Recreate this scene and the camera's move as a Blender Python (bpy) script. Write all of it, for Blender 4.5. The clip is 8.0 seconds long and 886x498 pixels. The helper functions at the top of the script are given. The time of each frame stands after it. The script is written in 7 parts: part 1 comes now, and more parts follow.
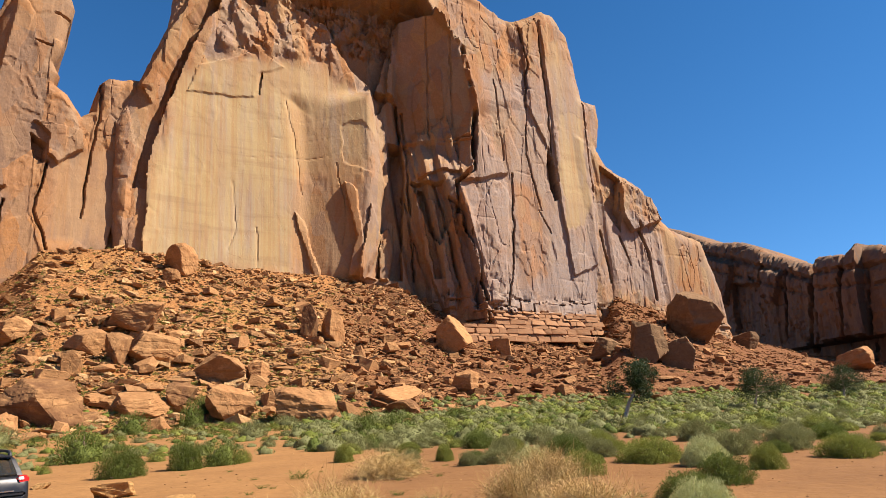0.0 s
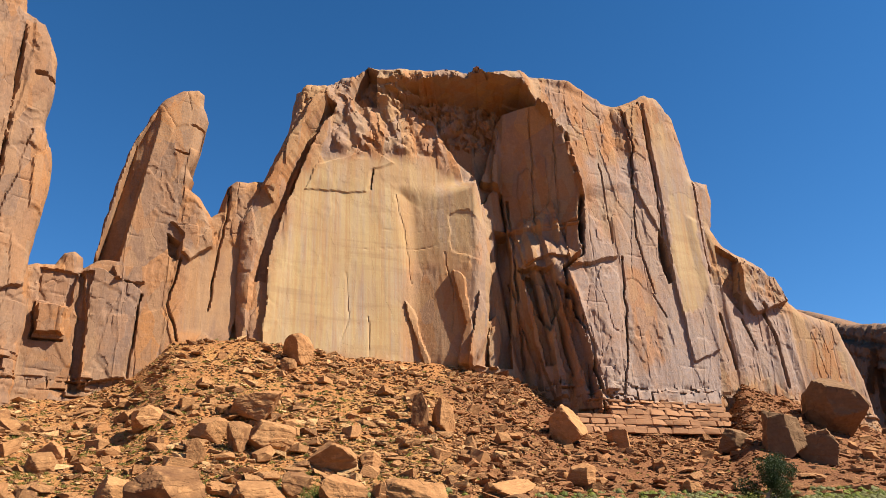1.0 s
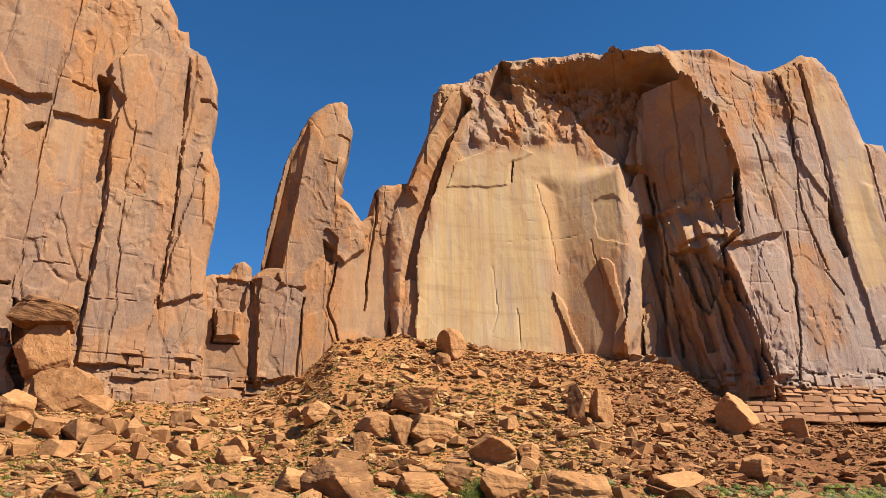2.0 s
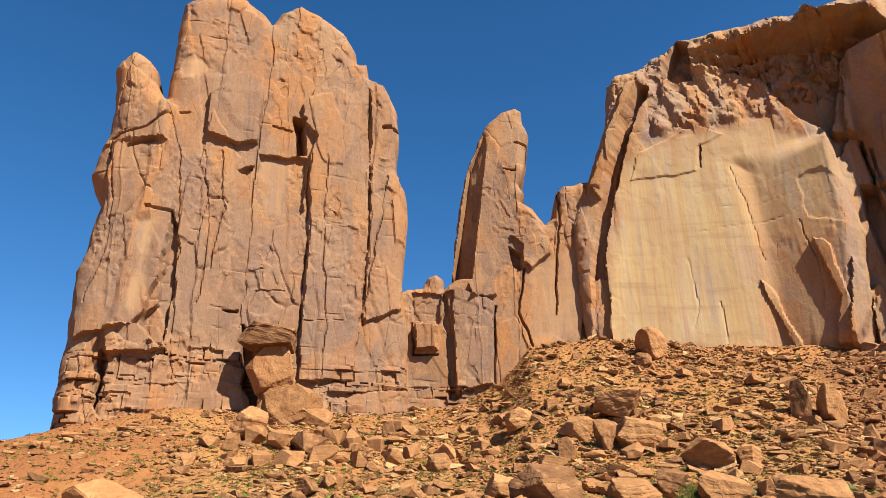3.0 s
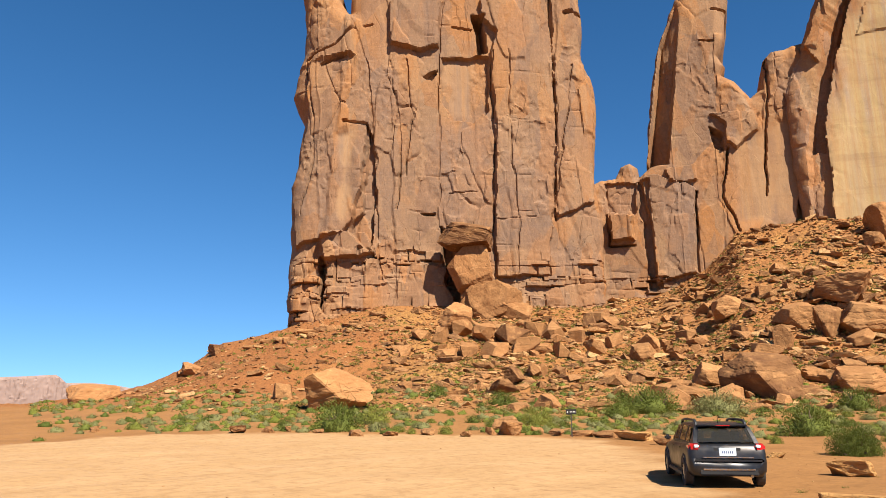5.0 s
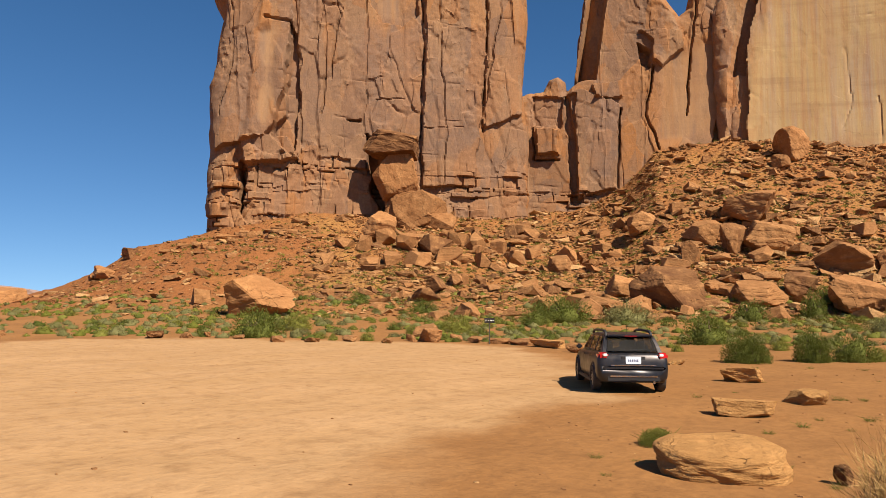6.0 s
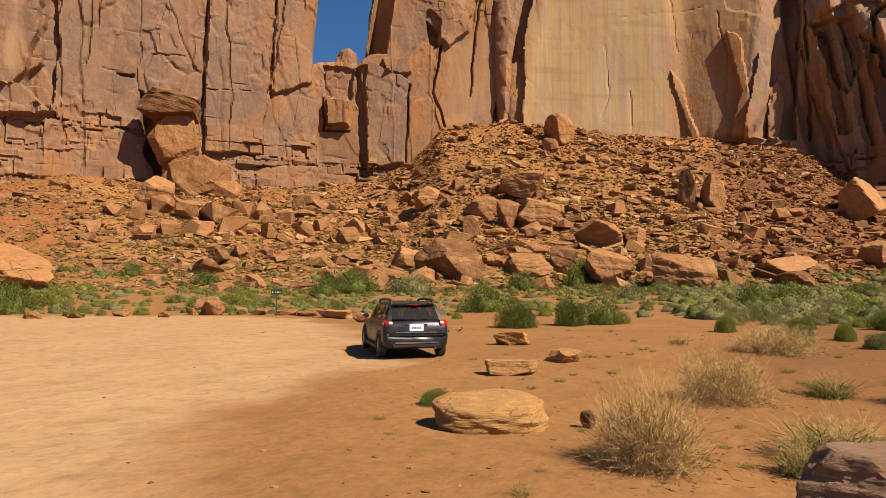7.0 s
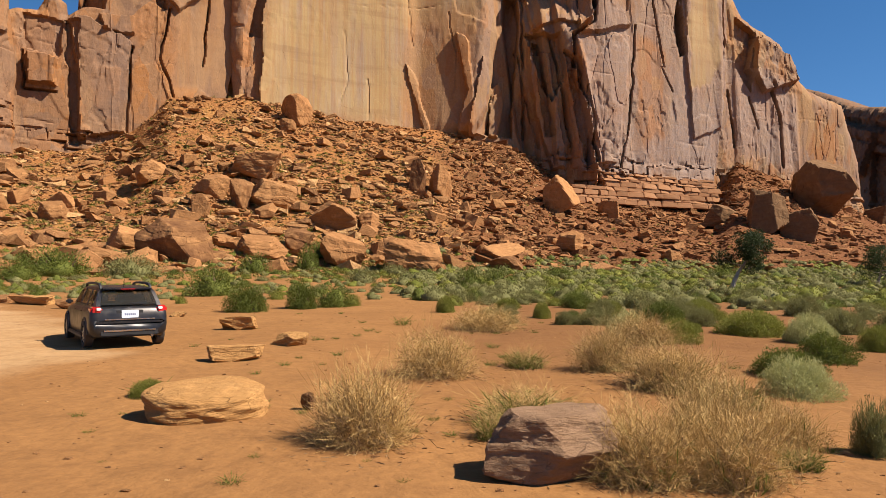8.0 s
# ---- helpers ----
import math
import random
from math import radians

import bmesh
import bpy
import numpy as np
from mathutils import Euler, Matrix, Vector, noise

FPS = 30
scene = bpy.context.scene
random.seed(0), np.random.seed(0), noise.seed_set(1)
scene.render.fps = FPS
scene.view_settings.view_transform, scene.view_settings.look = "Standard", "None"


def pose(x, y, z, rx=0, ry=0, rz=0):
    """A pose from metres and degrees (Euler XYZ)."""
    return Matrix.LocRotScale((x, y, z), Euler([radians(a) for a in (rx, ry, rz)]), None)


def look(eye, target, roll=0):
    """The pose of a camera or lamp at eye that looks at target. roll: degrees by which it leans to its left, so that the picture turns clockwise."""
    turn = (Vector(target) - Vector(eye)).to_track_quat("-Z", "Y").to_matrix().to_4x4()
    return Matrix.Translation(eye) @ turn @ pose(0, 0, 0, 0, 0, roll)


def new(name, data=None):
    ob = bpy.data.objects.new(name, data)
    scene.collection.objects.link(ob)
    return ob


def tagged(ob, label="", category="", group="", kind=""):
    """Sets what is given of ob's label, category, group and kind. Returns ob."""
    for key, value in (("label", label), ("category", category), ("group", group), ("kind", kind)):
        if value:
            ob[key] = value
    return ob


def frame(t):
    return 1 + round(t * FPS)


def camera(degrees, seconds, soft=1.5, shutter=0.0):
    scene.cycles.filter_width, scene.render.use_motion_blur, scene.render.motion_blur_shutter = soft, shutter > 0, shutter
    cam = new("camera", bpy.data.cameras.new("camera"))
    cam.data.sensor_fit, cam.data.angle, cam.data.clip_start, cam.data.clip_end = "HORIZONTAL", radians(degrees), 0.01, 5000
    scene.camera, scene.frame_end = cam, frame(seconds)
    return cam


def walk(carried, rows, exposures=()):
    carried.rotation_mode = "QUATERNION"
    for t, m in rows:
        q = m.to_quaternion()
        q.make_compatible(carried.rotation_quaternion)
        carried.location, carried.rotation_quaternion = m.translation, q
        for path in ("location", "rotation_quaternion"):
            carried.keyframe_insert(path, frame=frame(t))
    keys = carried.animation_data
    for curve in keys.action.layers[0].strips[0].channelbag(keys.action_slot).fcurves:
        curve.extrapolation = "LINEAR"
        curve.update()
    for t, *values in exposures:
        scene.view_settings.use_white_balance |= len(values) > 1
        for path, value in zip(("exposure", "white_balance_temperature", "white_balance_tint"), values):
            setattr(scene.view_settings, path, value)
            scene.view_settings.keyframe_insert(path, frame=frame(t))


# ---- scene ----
cam = camera(65.15, 8.0, soft=0.6)
# seconds, eye, heading to the left of +y, upward tilt, lean (degrees)
ROWS = [
    (0.0, 0.06, -0.07, 1.97, -4.41, 12.88, -3.18),
    (0.2, 0.06, -0.07, 1.98, -1.74, 14.19, -3.29),
    (0.5, 0.07, -0.08, 2.00, 1.19, 16.07, -2.66),
    (0.7, 0.07, -0.09, 2.01, 3.01, 17.66, -2.38),
    (1.0, 0.07, -0.10, 2.02, 4.53, 20.42, -1.96),
    (1.2, 0.06, -0.09, 2.03, 5.01, 21.04, -2.23),
    (1.5, 0.04, -0.08, 2.04, 8.33, 20.37, -1.89),
    (1.8, 0.02, -0.09, 2.03, 13.70, 20.15, -1.68),
    (2.0, 0.01, -0.10, 2.02, 17.23, 20.14, -1.28),
    (2.2, 0.00, -0.10, 2.02, 21.56, 20.24, -1.42),
    (3.3, -0.11, 0.16, 2.11, 38.46, 21.15, -0.45),
    (3.5, -0.11, 0.17, 2.11, 42.47, 21.54, -0.13),
    (3.7, -0.09, 0.13, 2.09, 45.23, 22.26, 0.12),
    (4.0, -0.05, 0.08, 2.05, 47.14, 21.99, 0.37),
    (4.2, -0.03, 0.05, 2.03, 48.21, 19.93, 0.65),
    (4.5, -0.01, 0.01, 1.99, 49.35, 18.14, 0.63),
    (4.7, -0.02, 0.01, 2.00, 50.30, 15.73, 0.63),
    (5.8, -0.11, 0.07, 2.06, 46.07, 5.78, 0.33),
    (6.0, -0.11, 0.08, 2.08, 43.70, 4.97, 0.34),
    (6.2, -0.07, 0.05, 2.07, 40.22, 4.47, 0.42),
    (6.5, -0.00, 0.00, 2.05, 33.99, 3.52, -0.05),
    (6.8, 0.01, -0.08, 2.06, 28.90, 2.87, -0.13),
    (7.0, 0.02, -0.13, 2.06, 26.31, 2.66, -0.02),
    (7.2, 0.05, -0.11, 2.05, 23.18, 2.51, 0.26),
    (7.5, 0.09, -0.08, 2.04, 16.88, 2.02, 0.37),
    (7.8, 0.16, -0.10, 2.06, 9.76, 1.75, -0.11),
    (8.0, 0.20, -0.11, 2.07, 4.80, 1.31, 0.36),
]


def eye_pose(x, y, z, yaw, pitch, roll):
    return pose(x, y, z, 0, 0, yaw) @ pose(0, 0, 0, 90 + pitch) @ pose(0, 0, 0, 0, 0, roll)


# the clip's camera darkens and warms its picture as it turns down to the sunlit sand
LIGHT = [(0.0, 1.23, 6500, 9), (2.2, 1.22, 6500, 8), (4.5, 1.24, 6550, 7), (5.8, 0.81, 7250, 13), (6.5, 0.66, 7400, 16), (7.0, 0.70, 7300, 15), (7.5, 0.78, 7150, 15), (8.0, 0.91, 7050, 13)]
walk(cam, [(r[0], eye_pose(*r[1:])) for r in ROWS], LIGHT)

# ---------------------------------------------------------------- light
SUN_HEADING, SUN_HEIGHT = 100.0, 47.0      # degrees to the right of +y, degrees above the horizon
world = bpy.data.worlds.new("world")
scene.world = world
world.use_nodes = True
wn = world.node_tree
sky = wn.nodes.new("ShaderNodeTexSky")
sky.sky_type = "NISHITA"
sky.sun_disc = False
sky.sun_elevation, sky.sun_rotation = radians(SUN_HEIGHT), radians(SUN_HEADING)
sky.altitude, sky.air_density, sky.dust_density, sky.ozone_density = 2400, 0.8, 0.02, 2.0
deep = wn.nodes.new("ShaderNodeHueSaturation")      # the clear, dry blue of the high desert
deep.inputs["Saturation"].default_value = 1.28
deep.inputs["Hue"].default_value = 0.499
way = wn.nodes.new("ShaderNodeTexCoord")
lift = wn.nodes.new("ShaderNodeVectorMath")            # squeezes the height at which the sky is sampled: the horizon keeps its blue
lift.operation = "MULTIPLY_ADD"
lift.inputs[1].default_value, lift.inputs[2].default_value = (1, 1, 0.76), (0, 0, 0.071)
unit = wn.nodes.new("ShaderNodeVectorMath")
unit.operation = "NORMALIZE"
wn.links.new(way.outputs["Generated"], lift.inputs[0])
wn.links.new(lift.outputs[0], unit.inputs[0])
wn.links.new(unit.outputs[0], sky.inputs["Vector"])
wn.links.new(sky.outputs[0], deep.inputs["Color"])
wn.links.new(deep.outputs[0], wn.nodes["Background"].inputs[0])
wn.nodes["Background"].inputs[1].default_value = 0.074
sun = new("sun", bpy.data.lights.new("sun", "SUN"))
sun.data.energy, sun.data.angle, sun.data.color = 5.0, radians(0.53), (1.0, 0.93, 0.82)
a, e = radians(SUN_HEADING), radians(SUN_HEIGHT)
sun.matrix_world = look((100 * math.sin(a) * math.cos(e), 100 * math.cos(a) * math.cos(e), 100 * math.sin(e)), (0, 0, 0))


# ---------------------------------------------------------------- materials
class Mat:
    """A node material with short names for the nodes that are used most."""

    def __init__(self, name, rough=0.9, metal=0.0, spec=0.3):
        self.m = bpy.data.materials.new(name)
        self.m.use_nodes = True
        self.t = self.m.node_tree
        self.b = self.t.nodes["Principled BSDF"]
        self.b.inputs["Roughness"].default_value = rough
        self.b.inputs["Metallic"].default_value = metal
        self.b.inputs["Specular IOR Level"].default_value = spec
        self.co = self.t.nodes.new("ShaderNodeTexCoord").outputs["Object"]

    def node(self, kind, **inputs):
        n = self.t.nodes.new(kind)
        for k, v in inputs.items():
            self.put(n.inputs[k.replace("_", " ")], v)
        return n

    def put(self, sock, v):
        if isinstance(v, bpy.types.NodeSocket):
            self.t.links.new(v, sock)
        else:
            sock.default_value = v

    def scaled(self, x, y, z, co=None):
        n = self.node("ShaderNodeMapping", Vector=co or self.co)
        n.inputs["Scale"].default_value = (x, y, z)
        return n.outputs[0]

    def noise(self, scale, detail=4, rough=0.55, co=None, dist=0.0):
        return self.node("ShaderNodeTexNoise", Vector=co or self.co, Scale=scale, Detail=detail, Roughness=rough, Distortion=dist).outputs[0]

    def step(self, v, lo, hi, a=0.0, b=1.0):
        n = self.node("ShaderNodeMapRange", Value=v)
        for k, x in zip(("From Min", "From Max", "To Min", "To Max"), (lo, hi, a, b)):
            n.inputs[k].default_value = x
        return n.outputs[0]

    def mul(self, a, b, op="MULTIPLY"):
        n = self.t.nodes.new("ShaderNodeMath")
        n.operation = op
        self.put(n.inputs[0], a), self.put(n.inputs[1], b)
        return n.outputs[0]

    def mix(self, f, a, b, blend="MIX"):
        n = self.t.nodes.new("ShaderNodeMix")
        n.data_type, n.blend_type = "RGBA", blend
        for i, v in ((0, f), (6, a), (7, b)):
            self.put(n.inputs[i], (*v, 1) if isinstance(v, tuple) and len(v) == 3 else v)
        return n.outputs[2]

    def warped(self, scale=0.35):
        """Coordinates bent by a slow noise."""
        n = self.t.nodes.new("ShaderNodeVectorMath")
        n.operation = "ADD"
        wob = self.node("ShaderNodeTexNoise", Vector=self.co, Scale=scale, Detail=4.0)
        self.put(n.inputs[0], self.co), self.put(n.inputs[1], wob.outputs[1])
        return n.outputs[0]

    def attr(self, name):
        n = self.t.nodes.new("ShaderNodeAttribute")
        n.attribute_name = name
        return n.outputs["Fac"]

    def random(self):
        return self.t.nodes.new("ShaderNodeObjectInfo").outputs["Random"]

    def island(self):
        return self.t.nodes.new("ShaderNodeNewGeometry").outputs["Random Per Island"]

    def colour(self, v):
        self.put(self.b.inputs["Base Color"], (*v, 1) if isinstance(v, tuple) and len(v) == 3 else v)
        return self

    def bump(self, h, dist, strength=1.0):
        n = self.node("ShaderNodeBump", Height=h, Distance=dist, Strength=strength)
        if self.b.inputs["Normal"].is_linked:
            self.put(n.inputs["Normal"], self.b.inputs["Normal"].links[0].from_socket)
        self.put(self.b.inputs["Normal"], n.outputs[0])
        return self


def plain(name, colour, rough=0.6, metal=0.0, spec=0.4, vary=0.15, scale=6.0):
    m = Mat(name, rough, metal, spec)
    c = tuple(v * (1 - vary) for v in colour)
    return m.colour(m.mix(m.noise(scale, 5), c, tuple(min(1, v * (1 + vary)) for v in colour))).m


def cliff_material(name, base, pale, grey, rust, streak=0.6):
    m = Mat(name, 0.92, 0, 0.15)
    big = m.noise(0.05, 4)
    mid = m.noise(0.35, 6, 0.6)
    fine = m.noise(3.0, 6, 0.65)
    c = m.mix(m.step(big, 0.35, 0.65), base, tuple(v * f for v, f in zip(base, (1.08, 1.02, 0.95))))
    c = m.mix(m.mul(m.step(mid, 0.4, 0.7), 0.45), c, rust)
    c = m.mix(m.attr("pale"), c, pale)
    # dark desert varnish hangs down the faces
    run = m.noise(1.0, 5, 0.6, m.scaled(0.55, 0.55, 0.03))
    veil = m.mul(m.step(run, 0.44, 0.62), m.step(m.noise(0.09, 3), 0.34, 0.58))
    c = m.mix(m.mul(veil, streak), c, grey)
    thin = m.noise(1.0, 4, 0.7, m.scaled(2.2, 2.2, 0.05))
    c = m.mix(m.mul(m.step(thin, 0.52, 0.75), 0.35), c, tuple(v * 0.72 for v in base))
    c = m.mix(m.mul(m.attr("rusty"), m.step(m.noise(0.4, 5), 0.25, 0.7, 0.5, 1.0)), c, tuple(v * f for v, f in zip(rust, (1.1, 1.0, 0.9))))
    # old faces have gone grey, freshly spalled ones are orange
    c = m.mix(m.mul(m.step(m.attr("fresh"), 0.46, 0.28, 0.0, 0.75), m.step(mid, 0.25, 0.6, 0.6, 1.0)), c, tuple(0.5 * (p + q) for p, q in zip(grey, base)))
    c = m.mix(m.step(m.attr("fresh"), 0.56, 0.72, 0.0, 0.65), c, tuple(v * f for v, f in zip(rust, (1.15, 1.12, 1.1))))
    # spalled patches in neighbouring tones, large and small
    rugose = m.step(m.attr("pale"), 0.0, 0.6, 1.0, 0.15)
    for sx, sz, much in ((0.15, 0.06, 0.6), (0.42, 0.17, 0.45)):
        chip = m.node("ShaderNodeTexVoronoi", Vector=m.scaled(sx, sx, sz, m.warped()), Scale=1.0)
        tone = m.node("ShaderNodeSeparateColor", Color=chip.outputs["Color"])
        c = m.mix(m.mul(m.step(tone.outputs[0], 0.66, 0.72, 0.0, much), rugose), c, tuple(v * f for v, f in zip(rust, (1.05, 1.0, 0.95))))
        c = m.mix(m.mul(m.step(tone.outputs[1], 0.70, 0.76, 0.0, much), rugose), c, tuple(0.5 * (p + 0.62 * q) for p, q in zip(grey, base)))
        c = m.mix(m.mul(m.step(tone.outputs[2], 0.74, 0.80, 0.0, much * 0.8), rugose), c, tuple(0.5 * (p + 1.1 * q) for p, q in zip(pale, base)))
    # old dark varnish
    c = m.mix(m.mul(m.mul(m.attr("varnish"), m.mul(m.step(m.attr("pale"), 0.2, 0.9, 1.0, 0.0), m.step(m.attr("rusty"), 0.1, 0.9, 1.0, 0.3))), m.step(m.noise(0.5, 5), 0.2, 0.7, 0.55, 1.0)), c, grey)
    # faint level bedding
    bed = m.noise(1.0, 4, 0.6, m.scaled(0.06, 0.06, 1.6))
    c = m.mix(m.mul(m.step(bed, 0.5, 0.72), 0.22), c, tuple(min(1, v * 1.25) for v in base))
    coarse = m.step(m.attr("pale"), 0.0, 0.7, 1.0, 0.3)
    c = m.mix(m.mul(m.step(fine, 0.35, 0.75, 0.0, 0.5), coarse), c, tuple(v * 0.55 for v in base))
    c = m.mix(m.mul(m.step(m.noise(1.3, 7, 0.7), 0.5, 0.8, 0.0, 0.5), coarse), c, tuple(min(1, v * 1.5) for v in base))
    drip = m.noise(1.0, 6, 0.7, m.scaled(1.1, 1.1, 0.012))
    c = m.mix(m.mul(m.step(drip, 0.47, 0.66), m.mul(m.attr("pale"), 0.6)), c, rust)
    wide = m.noise(1.0, 3, 0.5, m.scaled(0.30, 0.30, 0.010))
    c = m.mix(m.mul(m.step(wide, 0.45, 0.62), m.mul(m.attr("pale"), 0.4)), c, tuple(min(1, v * f) for v, f in zip(pale, (1.12, 1.18, 1.35))))
    band = m.noise(1.0, 4, 0.6, m.scaled(0.05, 0.05, 0.45))
    c = m.mix(m.mul(m.step(band, 0.52, 0.66), m.mul(m.attr("pale"), 0.35)), c, tuple(v * 0.8 for v in base))
    bent = m.warped()
    for sx, sz, width, dark in ((0.16, 0.04, 0.010, 0.15),):
        v = m.node("ShaderNodeTexVoronoi", Vector=m.scaled(sx, sx, sz, bent), Scale=1.0)
        v.feature = "DISTANCE_TO_EDGE"
        line = m.mul(m.step(v.outputs[0], 0.0, width, 1.0, 0.0), m.mul(m.step(m.noise(0.12, 3), 0.45, 0.62), m.step(m.attr("pale"), 0.0, 0.6, 1.0, 0.0)))
        c = m.mix(m.mul(line, dark), c, tuple(q * 0.3 for q in base))
        m.bump(m.mul(line, -1.0), 0.08, 0.8)
    m.colour(c)
    rugged = m.step(m.attr("pale"), 0.0, 0.7, 1.0, 0.25)
    # flat facets with sharp steps between them
    for sx, sz, deep in ((0.38, 0.16, 0.22), (1.1, 0.6, 0.10)):
        v = m.node("ShaderNodeTexVoronoi", Vector=m.scaled(sx, sx, sz, bent), Scale=1.0)
        m.bump(m.mul(v.outputs["Color"], rugged), deep, 0.7)
    m.bump(m.mul(m.noise(0.8, 9, 0.6, m.scaled(1, 1, 0.4)), rugged), 0.30, 0.55)
    m.bump(m.mul(m.noise(4.0, 6, 0.7, m.scaled(1, 1, 0.5)), rugged), 0.05, 0.5)
    m.bump(m.mul(bed, rugged), 0.15, 0.3)
    return m.m


M_TOWER = cliff_material("sandstone_tower", (0.248, 0.138, 0.076), (0.365, 0.220, 0.108), (0.178, 0.116, 0.086), (0.300, 0.134, 0.046), 0.8)
M_ARCH = cliff_material("sandstone_mesa", (0.268, 0.152, 0.081), (0.395, 0.278, 0.130), (0.275, 0.212, 0.185), (0.300, 0.134, 0.050), 0.6)


# darker copy of the mesa rock: the wall's shade is deepened in its colour
M_FAR = cliff_material("shaded_mesa", (0.190, 0.108, 0.064), (0.260, 0.165, 0.090), (0.130, 0.092, 0.076), (0.215, 0.098, 0.042), 0.9)


def rock_material(name, base, dust, dark=0.55, per_object=True, mixed=1.0):
    m = Mat(name, 0.93, 0, 0.15)
    r = m.random() if per_object else m.island()
    c = m.mix(r, tuple(v * dark for v in base), tuple(v * 1.12 for v in base))
    # now and then a freshly broken, paler stone or a dark varnished one
    other = m.node("ShaderNodeTexWhiteNoise")
    other.noise_dimensions = "1D"
    m.put(other.inputs["W"], m.mul(r, 91.7))
    c = m.mix(m.step(other.outputs[0], 0.80, 0.86, 0.0, (0.12 if per_object else 0.9) * mixed), c, tuple(min(1, v * f) for v, f in zip(dust, (1.35, 1.55, 1.7))))
    c = m.mix(m.step(other.outputs[0], 0.16, 0.10, 0.0, mixed), c, tuple(v * f for v, f in zip(base, (0.42, 0.40, 0.45))))
    k = 2.4 if per_object else 1.0
    c = m.mix(m.step(m.noise(0.9 * k, 5), 0.4, 0.7, 0, 0.6), c, dust)
    c = m.mix(m.step(m.noise(5.0 * k, 8, 0.75), 0.38, 0.78, 0, 0.5), c, tuple(v * 0.45 for v in base))
    c = m.mix(m.step(m.noise(2.0 * k, 6, 0.7), 0.52, 0.75, 0, 0.5), c, tuple(min(1, v * 1.5) for v in dust))
    bed = m.noise(1.0, 5, 0.6, m.scaled(0.8 * k, 0.8 * k, 4.5 * k))
    c = m.mix(m.step(bed, 0.55, 0.72, 0, 0.4), c, tuple(v * 0.6 for v in base))
    split = m.node("ShaderNodeTexVoronoi", Vector=m.warped(1.2), Scale=1.1 * k)
    split.feature = "DISTANCE_TO_EDGE"
    line = m.mul(m.step(split.outputs[0], 0.0, 0.02, 1.0, 0.0), m.step(m.noise(1.3 * k, 3), 0.48, 0.6))
    c = m.mix(m.mul(line, 0.6), c, tuple(v * 0.3 for v in base))
    m.colour(c)
    m.bump(m.mul(line, -1.0), 0.06, 0.8)
    m.bump(bed, 0.10, 0.5)
    m.bump(m.noise(1.6 * k, 9, 0.7), 0.35 / k, 0.8)
    m.bump(m.noise(14 * k, 5, 0.7), 0.03 / k, 0.8)
    return m.m


M_ROCK = rock_material("talus_sandstone", (0.312, 0.146, 0.058), (0.374, 0.190, 0.077), 0.72)
# darker and browner than the other talus rock
M_BROWN_ROCK = rock_material("brown_sandstone", (0.165, 0.088, 0.042), (0.215, 0.116, 0.055), 0.8)
M_LEANING = rock_material("leaning_sandstone", (0.262, 0.118, 0.046), (0.335, 0.172, 0.072), 0.8)
M_RUBBLE = rock_material("rubble_sandstone", (0.296, 0.140, 0.057), (0.380, 0.200, 0.082), 0.74, False)
M_SHALE = rock_material("red_shale", (0.240, 0.102, 0.041), (0.305, 0.142, 0.057), 0.6, False, 0.6)


